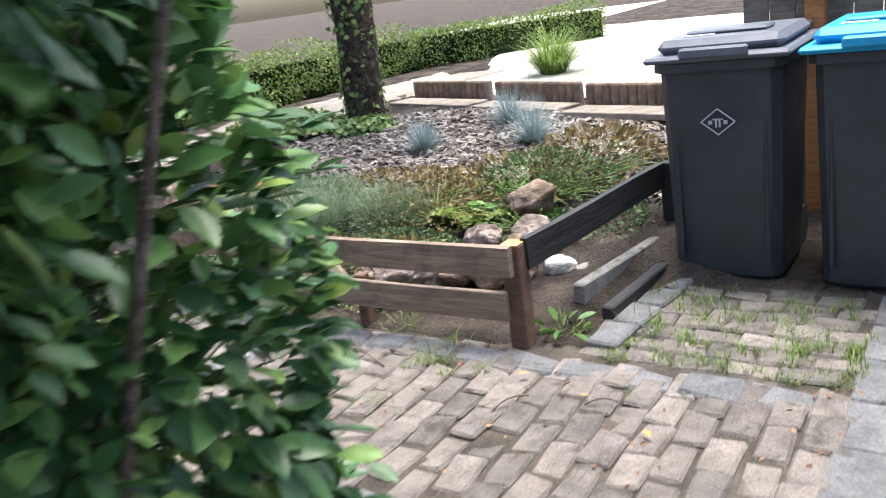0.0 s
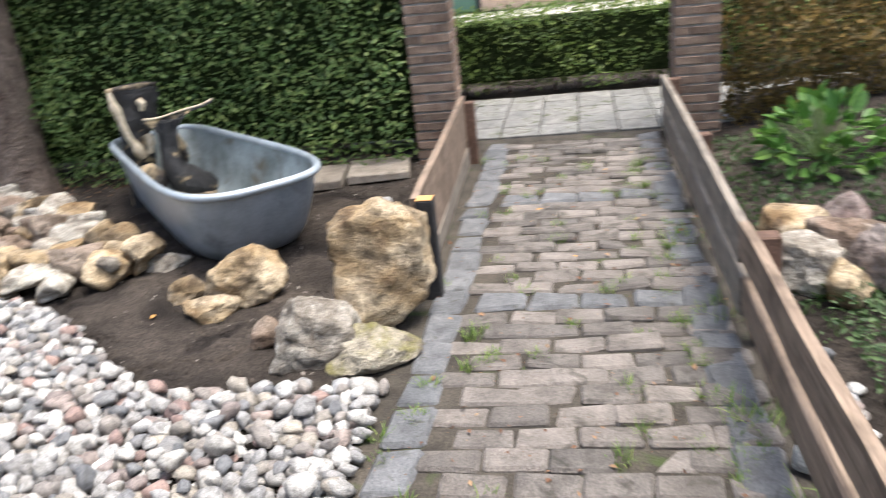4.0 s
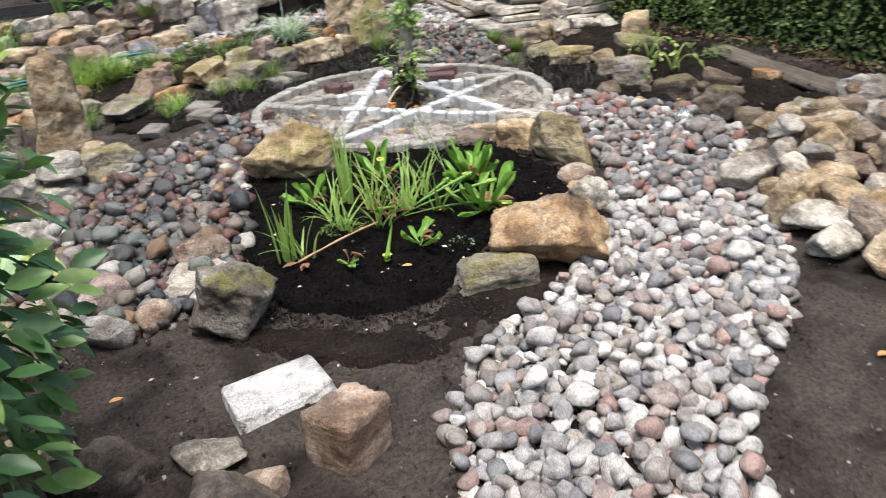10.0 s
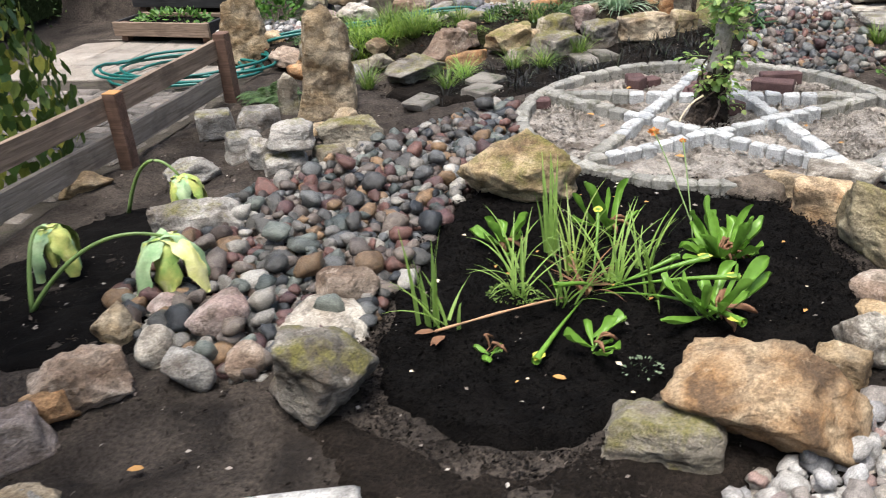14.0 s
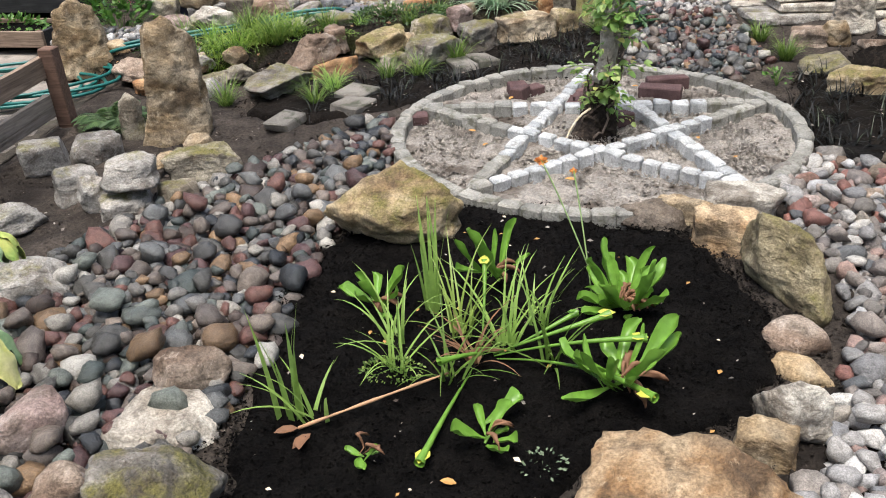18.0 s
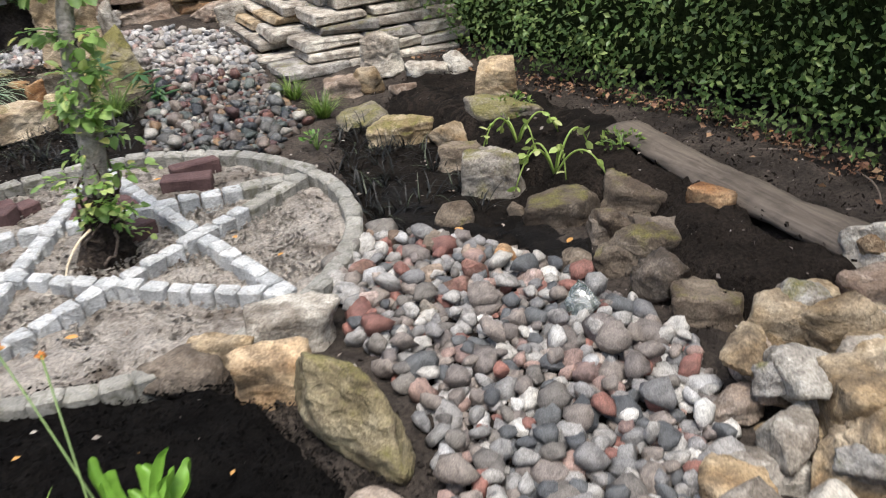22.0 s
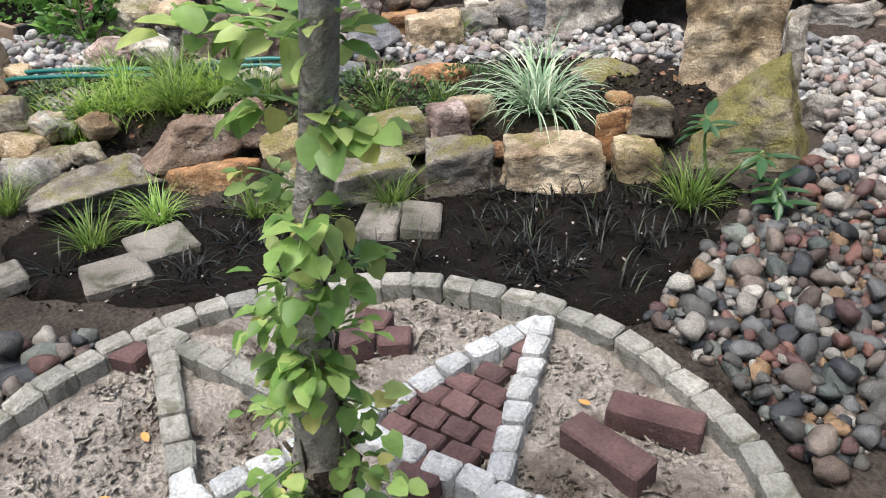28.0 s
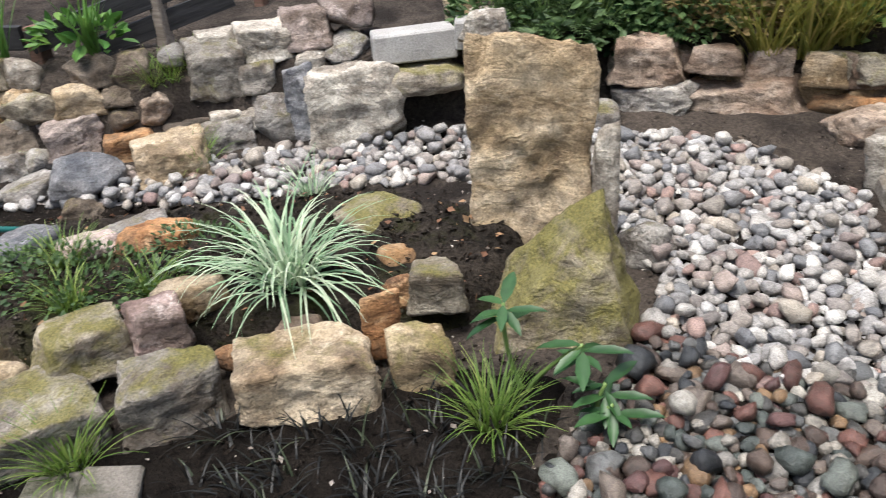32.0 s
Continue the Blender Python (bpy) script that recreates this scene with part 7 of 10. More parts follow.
for k, (x, y, yaw, w, d) in enumerate(((-7.1, 4.9, 60, 0.6, 0.5), (-6.85, 5.4, 65, 0.6, 0.5), (-6.6, 5.9, 65, 0.6, 0.5), (-6.4, 5.1, 30, 0.5, 0.35), (-6.3, 6.5, 70, 0.8, 0.6), (-6.1, 7.2, 75, 0.8, 0.7), (-5.9, 8.0, 78, 0.8, 0.8), (-5.6, 8.8, 75, 0.9, 0.8))):
    solo("path_slab", mesh("path_slab", *box(w, d, 0.06, 0.01, jitter=0.02, rng=sett_rng), TAN_SLAB), "worn flat slab of the front garden path", "slab", pose(x, y, float(gz(x, y)) - 0.028, 0, 0, yaw), "front garden path slabs")
solo("grey_bucket", mesh("grey_bucket", *lathe([(0.0, 0.0), (0.07, 0.0), (0.085, 0.16), (0.09, 0.165), (0.08, 0.16), (0.065, 0.01)]), GREYTUB, True), "small grey bucket by the stones", "bucket", pose(-5.75, 4.75, float(gz(-5.75, 4.75))))

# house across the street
# brick colour lightened to hold the sun on the far facade
HOUSE = mixed("sunlit_tone_brick", (0.58, 0.4, 0.28), (0.74, 0.56, 0.42), 10, 0.9, 60, 0.6, 0.006, None, 5, 0.5, 0, False, 0.3, 0.35)
house = thing("house", -17.6, 3, 0, "brick house with a green garage door across the street", "house")
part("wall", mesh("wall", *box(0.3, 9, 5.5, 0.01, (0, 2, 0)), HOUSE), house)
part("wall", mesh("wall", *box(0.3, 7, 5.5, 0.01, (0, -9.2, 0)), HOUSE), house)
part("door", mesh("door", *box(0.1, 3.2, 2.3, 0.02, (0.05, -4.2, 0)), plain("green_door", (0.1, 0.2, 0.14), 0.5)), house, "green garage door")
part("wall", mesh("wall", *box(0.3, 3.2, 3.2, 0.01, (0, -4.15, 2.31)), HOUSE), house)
part("roof", mesh("roof", *box(6, 20, 0.3, 0.02, (-2, -2, 5.5)), SHED_WOOD), house)

# planter boxes and things by the east paving
def planter(x, y, z, w, d, h, legs, label):
    p = thing("planter_box", x, y, z, label, "planter", "planter boxes", -6)
    for s in (-1, 1):
        part("side_board", mesh("side_board", *box(w, 0.03, h, 0.004, (0, s * d / 2, legs)), BLACK_WOOD if h > 0.12 else WOOD), p)
        part("end_board", mesh("end_board", *box(0.03, d - 0.03, h, 0.004, (s * (w / 2 - 0.016), 0, legs)), BLACK_WOOD), p)
        for t in (-1, 1):
            part("leg", mesh("leg", *box(0.07, 0.07, legs + h - 0.01, 0.005, (s * (w / 2 - 0.07), t * (d / 2 - 0.06), 0)), POST_WOOD), p)
    part("soil", mesh("soil", *box(w - 0.07, d - 0.04, 0.05, 0.004, (0, 0, legs + h - 0.08)), PEAT), p)
    return p


planter(0.9, -5.4, 0.0, 1.0, 0.4, 0.12, 0.06, "long low planter box of weathered boards on legs")
planter(0.92, -5.85, 0.0, 1.05, 0.45, 0.16, 0.22, "dark wooden planter box with pink flowers")
solo("blue_pot", mesh("blue_pot", *lathe([(0, 0), (0.11, 0), (0.15, 0.2), (0.165, 0.22), (0.15, 0.21), (0.12, 0.03)]), BLUE_POT, True), "dark blue glazed pot beside the rocks", "pot", pose(-0.35, -5.75, 0.1))
hp = []
for k in range(150):
    a = k * 0.21
    r = 0.42 + 0.09 * math.sin(k * 0.37) + 0.0006 * k
    hp.append((0.15 + r * 1.25 * math.cos(a), -4.25 + r * 0.8 * math.sin(a), 0.022 + 0.016 * (k // 30) + 0.004 * math.sin(k)))
hose = solo("garden_hose", mesh("garden_hose", *tube(hp, 0.011, 8), HOSE, True), "dark green garden hose lying in loose coils on paving", "hose")
for k, (dy, dz) in enumerate(((0.0, 0.0), (0.07, -0.012))):
    knots = np.array([(0.1, -4.5, 0.06), (-0.2, -4.72, 0.1), (-0.44, -4.66, 0.2), (-0.79, -4.82, 0.22), (-1.13, -4.97, 0.22), (-1.5, -5.3, 0.24), (-1.78, -5.38, 0.24), (-1.86 + 0.1 * k, -5.55, 0.16)]) + np.array([0, dy, dz])
    t = np.linspace(0, 7, 60)
    hp = np.stack([np.interp(t, range(8), knots[:, i]) for i in range(3)], 1)
    for q in range(12):
        hp[1:-1] = (hp[:-2] + 2 * hp[1:-1] + hp[2:]) / 4
    solo("garden_hose", mesh("garden_hose", *tube(hp, 0.012, 8), HOSE, True), "dark green garden hose laid over the terrace stones", "hose", group="hoses on the terrace")
solo("kerb_block", mesh("kerb_block", *box(0.36, 0.16, 0.13, 0.008, jitter=0.005, rng=sett_rng), SLAB), "pale concrete kerb block on top of the wall", "kerb block", pose(-2.7, -6.95, 0.42, 3, 0, 34), "kerb blocks")
solo("kerb_block", mesh("kerb_block", *box(0.24, 0.16, 0.12, 0.008, jitter=0.004, rng=sett_rng), SLAB), "pale concrete kerb block on top of the wall", "kerb block", pose(-2.98, -7.08, 0.46, 2, 0, 20), "kerb blocks")
gl = rock_shape("slab", 0.12, 0.08, 0.11, 77, 3)
solo("glass_lump", mesh("glass_lump", *gl, GLASS, True), "lump of clear and dark striped glass among the pebbles", "glass", pose(-5.02, -2.12, 0.03, 60, 10, 20))
log = trunk_mesh(bend((0, 0, 0.05), (1.4, 0, 0.06), (0, 0.04, 0), 30), np.linspace(0.12, 0.1, 30), SUNK_WOOD, 15, 14, 0.16)
for v in log.vertices:
    v.co.z = v.co.z * 0.4
solo("log", log, "long weathered half-sunken log edging the hedge bed", "log", pose(-5.97, -1.92, 0.1, 0, 0, -88))

# ---- plants ----
def clump(name, x, y, mat, n, length, width, spread, label, seed, category="grass", droop=0.6, group="", z=None, base=0.03):
    rng = np.random.default_rng(seed)
    zz = float(gz(x, y)) if z is None else z
    t = thing(name, x, y, zz, label, category, group)
    if name == "sedge":
        for k in range(n // 3):
            v, f = blades(3, length, width, spread, rng, droop, 7, 1.0, base)
            part("blade", mesh("blade", v, f, mat), t)
    elif n <= 22 and name in ("iris", "bog_grass"):
        for k in range(n):
            v, f = blades(1, length, width, spread, rng, droop, 7, 1.0, base)
            part("leaf", mesh("leaf", v, f, mat), t)
    else:
        v, f = blades(n, length, width, spread, rng, droop, 6, 1.0, base)
        part("tuft", mesh("tuft", v, f, mat), t, kind="stuff")
    return t


def fern(x, y, n, length, mat, label, seed, z=None, width=0.2):
    rng = np.random.default_rng(seed)
    t = thing("fern", x, y, float(gz(x, y)) if z is None else z, label, "fern", "ferns")
    for k in range(n):
        a = 2 * math.pi * k / n + rng.uniform(-0.3, 0.3)
        L = length * rng.uniform(0.7, 1.1)
        out = np.array([math.cos(a), math.sin(a), 0])
        side = np.array([-out[1], out[0], 0])
        s = np.linspace(0, 1, 22)
        spine_p = out * (L * (s * 0.85)[:, None]) + np.array([0, 0, 1]) * (L * (0.75 * s - 0.62 * s ** 2.4))[:, None]
        pieces = [tube(spine_p[::3], np.linspace(0.003, 0.001, len(spine_p[::3])), 4)]
        pos, xs = [], []
        for i in range(2, 22):
            for e in (-1, 1):
                pos.append(spine_p[i])
                xs.append(side * e + out * 0.45 + np.array([0, 0, -0.15]))
        size = np.repeat(width * L * np.sin(np.clip(s[2:] * 0.9 + 0.12, 0, 1) * math.pi) ** 0.8 + 0.01, 2) * 1.4
        tv = np.array(SMALL[0]) * np.array([1, 0.42, 0.6])
        pieces.append(scatter(tv, SMALL[1], np.array(pos), np.array(xs), np.tile([0, 0, 1.0], (40, 1)) + rng.normal(size=(40, 3)) * 0.15, size))
        part("frond", mesh("frond", *join(pieces), mat), t)
    return t


def leafy(name, x, y, z, radius, n, size, mat, template, label, category, seed, stems=0, up=0.6, hollow=0.5):
    """A low leafy plant: leaves through a flattened ball, on thin stems."""
    rng = np.random.default_rng(seed)
    t = thing(name, x, y, z, label, category)
    d = dirs(n, rng)
    d[:, 2] = np.abs(d[:, 2])
    pos = d * np.cbrt(rng.uniform(hollow, 1, n))[:, None] * np.array(radius) + np.array([0, 0, 0.02])
    v, f = scatter(*template, pos, d + dirs(n, rng) * 0.6 + np.array([0, 0, -0.1]), d * 0.6 + dirs(n, rng) * 0.5 + np.array([0, 0, up]), rng.uniform(0.65, 1.3, n) * size)
    part("foliage", mesh("foliage", v, f, mat), t)
    if stems:
        part("stem_tangle", mesh("stem_tangle", *join([tube(bend((0, 0, -0.02), pos[k], (0, 0, 0.03), 5), [0.004, 0.0035, 0.003, 0.0025, 0.002], 4) for k in range(min(stems, n))]), STEM, True), t, kind="stuff")
    return t


# evergreen shrub by the start
shrub = thing("evergreen_shrub", -1.3, 0.45, 0, "dense evergreen shrub with glossy oval leaves", "shrub")
sr = np.random.default_rng(101)
O = np.array([-1.3, 0.45, 0])
# the two blobs around z 2.5 are unseen canopy, added to shade the start side
blobs = [((-1.74, 0.62, 0.95), (0.4, 0.42, 0.76), 1900), ((-1.36, 0.78, 0.95), (0.4, 0.36, 0.8), 1900), ((-1.38, 0.36, 0.85), (0.46, 0.38, 0.75), 2000), ((-1.2, 0.3, 1.35), (0.36, 0.34, 0.4), 900), ((-1.5, 0.6, 1.75), (0.5, 0.45, 0.45), 700), ((-0.8, -0.1, 2.45), (0.62, 0.55, 0.45), 2600), ((-0.7, 0.35, 2.5), (0.7, 0.6, 0.45), 2200), ((-1.0, 0.3, 1.75), (0.3, 0.35, 0.5), 1100), ((-1.14, 0.76, 0.95), (0.24, 0.26, 0.85), 1300), ((-1.2, 0.7, 1.75), (0.28, 0.3, 0.45), 500)]
for centre, radius, n in blobs:
    d = dirs(n, sr)
    pos = np.array(centre) - O + d * (np.cbrt(sr.uniform(0.35, 1.0, n)))[:, None] * np.array(radius) * (1 + 0.22 * fbm(d * 2.5, 3, 4))[:, None]
    pos[:, 2] = np.maximum(pos[:, 2], 0.08)
    v, f = scatter(*OVAL, pos, d + dirs(n, sr) * 0.7 + np.array([0, 0, -0.25]), d * 0.7 + dirs(n, sr) * 0.4 + np.array([0, 0, 0.7]), sr.uniform(0.05, 0.1, n))
    part("foliage", mesh("foliage", v, f, LAUREL, True), shrub)
br = []
for k in range(34):
    c, r, _ = blobs[k % len(blobs)]
    e = np.array(c) - O + dirs(1, sr)[0] * np.array(r) * 0.85
    br.append(tube(bend((0.05 * math.cos(k), 0.05 * math.sin(k), -0.04), e, (0, 0, 0.12), 9), np.linspace(0.016, 0.003, 9), 6))
for bv, bf in br:
    part("branch", mesh("branch", bv, bf, BARK, True), shrub)
# loose sprays at the shrub's rim
for k in range(16):
    a = sr.uniform(0.2, 2.2)
    c = np.array([-1.36, 0.78, sr.uniform(0.45, 1.5)]) - O
    tip = c + np.array([0.5 * math.cos(a), 0.42 * math.sin(a), sr.uniform(-0.1, 0.1)])
    pts = bend(c, tip, (0, 0, 0.04), 9)
    pieces = [tube(pts, np.linspace(0.005, 0.0015, 9), 5)]
    part("twig", mesh("twig", *pieces[0], STEM, True), shrub)
    pos = pts[3:].repeat(2, axis=0)
    ax = np.tile(np.array([[1.0, 0.6, 0], [0.2, 1.0, 0.1]]), (6, 1)) * (1 if k % 2 else -1) + (tip - c) * 2 + sr.normal(size=(12, 3)) * 0.3
    v, f = scatter(*OVAL, pos, ax, np.tile([0, 0, 1.0], (12, 1)) + sr.normal(size=(12, 3)) * 0.35, sr.uniform(0.06, 0.09, 12))
    part("spray_leaves", mesh("spray_leaves", v, f, LAUREL, True), shrub)

# old bicycle parked in the yard behind the low fence
def bicycle(x, y, z, yaw):
    b = thing("bicycle", x, y, z, "old bicycle with dark tyres parked in the yard", "bicycle", yaw=yaw)
    a = np.linspace(0, 2 * math.pi, 49)
    for cx in (-0.52, 0.52):
        ring = np.stack([np.cos(a), 0 * a, np.sin(a)], 1)
        w = part("wheel", mesh("wheel", *tube(ring * 0.29, 0.009, 6), BIKE_STEEL, True), b, m=pose(cx, 0, 0.33))
        part("tyre", mesh("tyre", *tube(ring * 0.315, 0.02, 8), RUBBER, True), w)
        for k in range(14):
            q = k * math.pi / 7
            part("spoke", mesh("spoke", *tube([(0, 0, 0), (0.29 * math.cos(q), 0, 0.29 * math.sin(q))], 0.0013, 4), BIKE_STEEL), w)
    for p, q, r in (((-0.52, 0, 0.33), (-0.1, 0, 0.3), 0.011), ((-0.52, 0, 0.33), (-0.2, 0, 0.8), 0.009), ((-0.1, 0, 0.3), (-0.23, 0, 0.92), 0.015), ((-0.1, 0, 0.3), (0.36, 0, 0.75), 0.017), ((-0.2, 0, 0.82), (0.34, 0, 0.84), 0.015), ((0.52, 0, 0.33), (0.32, 0, 0.98), 0.014)):
        part("frame_tube", mesh("frame_tube", *tube([p, q], r, 8), BIKE_PAINT, True), b)
    part("handlebar", mesh("handlebar", *tube([(0.18, -0.27, 1.0), (0.3, -0.2, 1.02), (0.33, 0, 1.0), (0.3, 0.2, 1.02), (0.18, 0.27, 1.0)], 0.012, 8), BIKE_STEEL, True), b)
    part("saddle", mesh("saddle", *box(0.26, 0.15, 0.06, 0.025, (-0.24, 0, 0.92)), RUBBER, True), b)


bicycle(-0.35, -7.2, float(gz(-0.35, -7.2)) - 0.005, 62)

# ivy-grown post behind the fence
ivy = thing("ivy_column", 0.2, -2.15, 0, "post overgrown with yellow-green variegated ivy", "ivy")
part("post", mesh("post", *box(0.09, 0.09, 2.0, 0.006), POST_WOOD), ivy, m=pose(0, 0, -0.05))
n = 2200
d = dirs(n, sr)
zz = sr.uniform(0.1, 2.0, n)
rr = (0.5 + 0.12 * np.sin(zz * 4)) * np.sqrt(sr.uniform(0.5, 1, n))
a = sr.uniform(0, 2 * math.pi, n)
pos = np.stack([rr * np.cos(a), rr * np.sin(a), zz], 1)
outw = np.stack([np.cos(a), np.sin(a), 0 * a], 1)
v, f = scatter(*HEART, pos, np.array([0, 0, -1.0]) + dirs(n, sr) * 0.5, outw + dirs(n, sr) * 0.35 + np.array([0, 0, 0.4]), sr.uniform(0.05, 0.09, n))
part("leaves", mesh("leaves", v, f, IVY), ivy)

# grasses on the terrace and round the circle
for k, (x, y, n, L) in enumerate(((-3.68, -5.2, 90, 0.17), (-2.72, -4.72, 70, 0.17), (-2.3, -4.42, 50, 0.14), (-1.5, -4.75, 130, 0.2), (-1.25, -4.95, 120, 0.2), (-1.8, -5.0, 90, 0.17), (-1.4, -3.95, 70, 0.15), (-1.95, -3.95, 60, 0.15),
                                  (-4.78, -4.62, 110, 0.13), (-4.7, -5.0, 90, 0.12), (-2.35, -5.15, 50, 0.12), (-2.55, -5.3, 40, 0.12), (-2.15, -5.35, 60, 0.13), (-1.98, -6.25, 60, 0.16), (-0.8, -4.9, 60, 0.15), (-2.3, -4.75, 50, 0.12))):
    clump("grass_tuft", x, y, GRASS, int(n * 1.5), L * 1.35, 0.0045, 0.85, "small tuft of bright green grass among stones", 200 + k, group="grass tufts")
for k, (x, y) in enumerate(((-1.11, -4.48), (-1.18, -4.57), (-1.26, -4.65), (-1.38, -4.77), (-1.44, -4.87), (-1.55, -4.95), (-0.99, -4.53))):
    clump("grass_tuft", x, y, LIME_GRASS, 150, 0.24, 0.005, 1.1, "tuft of bright lime-green grass on the terrace", 820 + k, group="lime grass tufts", droop=0.9, base=0.06)
clump("sedge", -2.93, -5.47, SEDGE, 180, 0.42, 0.009, 1.2, "large tuft of cream-striped sedge on the terrace", 300, droop=1.25, base=0.06)
for k, (x, y) in enumerate(((-1.62, -6.5), (-1.68, -6.55))):
    clump("grass_tuft", x, y, GRASS, 110, 0.2, 0.0045, 0.9, "tuft of green grass on the rock wall", 880 + k, group="grass on the rock wall", z=0.36)
clump("sedge", -2.6, -6.15, SEDGE, 60, 0.2, 0.006, 0.7, "small tuft of cream-striped sedge", 301)
for k, (x, y) in enumerate(((-1.35, -6.45), (-0.95, -6.3), (-0.6, -5.85))):
    clump("iris", x, y, BROAD, 16, 0.36, 0.02, 0.4, "upright sword-leaved plant behind the rock wall", 310 + k, "iris", 0.25, z=0.5 if k < 2 else 0.25)
br_ = np.random.default_rng(41)
for k in range(95):
    while True:
        x, y = br_.uniform(-3.9, -1.9), br_.uniform(-5.3, -3.7)
        if edge_dist(np.array([x]), np.array([y]), [(-2.35, -3.8), (-1.95, -3.75), (-2.0, -4.3), (-2.8, -4.85), (-3.4, -5.25), (-3.8, -5.3), (-3.75, -4.55), (-3.0, -4.4)])[0] > 0.0 and math.hypot(x - RING[0], y - RING[1]) > RING_R + 0.04 and min(math.hypot(x - a, y - b) for a, b in ((-2.77, -4.59), (-2.9, -4.67), (-2.2, -3.86), (-2.18, -4.07))) > 0.17:
            break
    clump("black_grass", x, y, BLACK_GRASS, 10, 0.14, 0.006, 1.3, "tuft of near-black mondo grass in dark soil", 400 + k, droop=0.8, group="black grass")
for k in range(44):
    x, y = br_.uniform(-5.15, -4.62), br_.uniform(-4.4, -3.05)
    clump("black_grass", x, y, BLACK_GRASS, 11, 0.15, 0.006, 1.2, "tuft of near-black mondo grass in dark soil", 460 + k, droop=0.8, group="black grass")

# ferns, squash, hellebore
fern(-0.85, -3.62, 11, 0.3, FERN, "dark green fern beside the standing stone", 21)
fern(-2.6, 4.12, 8, 0.42, BRIGHT_FERN, "yellow-green fern in the front bed", 22)
fern(-2.9, 4.3, 9, 0.36, BRACKEN, "fern with browning fronds in the front bed", 23)
fern(-2.35, 4.35, 9, 0.33, BRACKEN, "fern with browning fronds in the front bed", 24)
for k, (x, y) in enumerate(((-3.9, -8.0), (-3.3, -7.9), (-4.7, -8.05), (-5.1, -8.0))):
    fern(x, y, 10, 0.5, BRACKEN if k > 1 else FERN, "tall fern behind the back wall", 30 + k, 0.45)


def wilted_lobe(r, a, seed):
    """One limp lobe of a large leaf: it leaves the stalk sideways, folds along its rib and hangs, with a ragged rim."""
    rng = np.random.default_rng(seed)
    n, m = 14, 9
    L, w = r * rng.uniform(0.9, 1.35), r * rng.uniform(0.24, 0.36)
    reach, fold, ph = rng.uniform(0.35, 0.7), rng.uniform(0.3, 0.8), rng.uniform(0, 6)
    vs = []
    for i in range(n):
        u = i / (n - 1)
        out, drop = L * reach * (1 - (1 - u) ** 2), -L * 0.95 * u ** 1.7 + 0.05 * L * math.sin(3 * u)
        wide = w * (math.sin(math.pi * min(1, 0.12 + 0.8 * u)) ** 0.7) * (1 + 0.18 * math.sin(19 * u + ph))
        for k in range(m):
            q = 2 * k / (m - 1) - 1
            side = wide * q * (1 - 0.25 * fold * abs(q))
            inward = wide * fold * abs(q) * 0.9 + 0.1 * w * math.sin(5 * q + 9 * u + ph) * abs(q)
            vs.append((out - inward, side, drop - 0.12 * L * u * q * math.sin(ph) + 0.05 * r * rng.normal() * abs(q) * u))
    v = np.array(vs)
    v = v + r * 0.05 * np.stack([fbm(v / r * 4 + seed, 2, seed), fbm(v / r * 4 + 9, 2, seed + 3), fbm(v / r * 4 + 5, 2, seed + 7)], 1)
    c, d = math.cos(a), math.sin(a)
    v = np.stack([v[:, 0] * c - v[:, 1] * d, v[:, 0] * d + v[:, 1] * c, v[:, 2]], 1)
    fs = [[i * m + k, i * m + k + 1, (i + 1) * m + k + 1, (i + 1) * m + k] for i in range(n - 1) for k in range(m - 1)]
    return v, fs


def squash(x, y, stems, seed):
    t = thing("squash_plant", x, y, 0.02, "squash plant with arching stems and wilted yellow leaves", "plant")
    for k, (ex, ey, ez, sag, r) in enumerate(stems):
        stem = bend((0, 0, 0), (ex - x, ey - y, ez), (0, 0, sag), 16)
        part("stem", mesh("stem", *tube(stem, np.linspace(0.01, 0.006, 16), 7), STEM, True), t)
        for q in range(7):
            v, f = wilted_lobe(r * 0.85, q * 0.9 + 0.7 * k + seed, seed * 100 + k * 10 + q)
            v[:, 2] = np.maximum(v[:, 2], 0.02 - ez)
            part("wilted_leaf", mesh("wilted_leaf", v, f, (WILTED, LIMP_GREEN, WILTED, LIMP_CREAM)[(q + k) % 4], True), t, "drooping crumpled yellow-green leaf", pose(ex - x, ey - y, ez + 0.004))


squash(-1.07, -1.0, [(-1.01, -1.26, 0.22, 0.12, 0.2), (-1.54, -1.26, 0.22, 0.12, 0.24)], 3)
squash(-0.92, -1.87, [(-1.24, -1.87, 0.2, 0.16, 0.18)], 4)


def hellebore(x, y, z, h, seed):
    rng = np.random.default_rng(seed)
    t = thing("hellebore", x, y, z, "young plant with dark green fingered leaves on bare stems", "plant", "hellebores")
    for k in range(2):
        tip = np.array([rng.uniform(-0.08, 0.08) * (1 + k), rng.uniform(-0.05, 0.05), h * (1 - 0.3 * k)])
        part("stem", mesh("stem", *tube(bend((0.01 * k, 0, -0.02), tip, (0.02, 0, 0), 8), np.linspace(0.008, 0.005, 8), 7), STEM, True), t)
        n = 9
        a = np.arange(n) * 2.4
        tv = np.array(OVAL[0]) * np.array([1, 0.62, 1])
        v, f = scatter(tv, OVAL[1], np.tile(tip, (n, 1)) - np.array([0, 0, 0.04]) * rng.uniform(0, 1.5, (n, 1)), np.stack([np.cos(a), np.sin(a), rng.uniform(-0.7, 0.3, n)], 1), np.tile([0, 0, 1.0], (n, 1)), rng.uniform(0.08, 0.13, n))
        part("leaves", mesh("leaves", v, f, HELLEBORE, True), t)


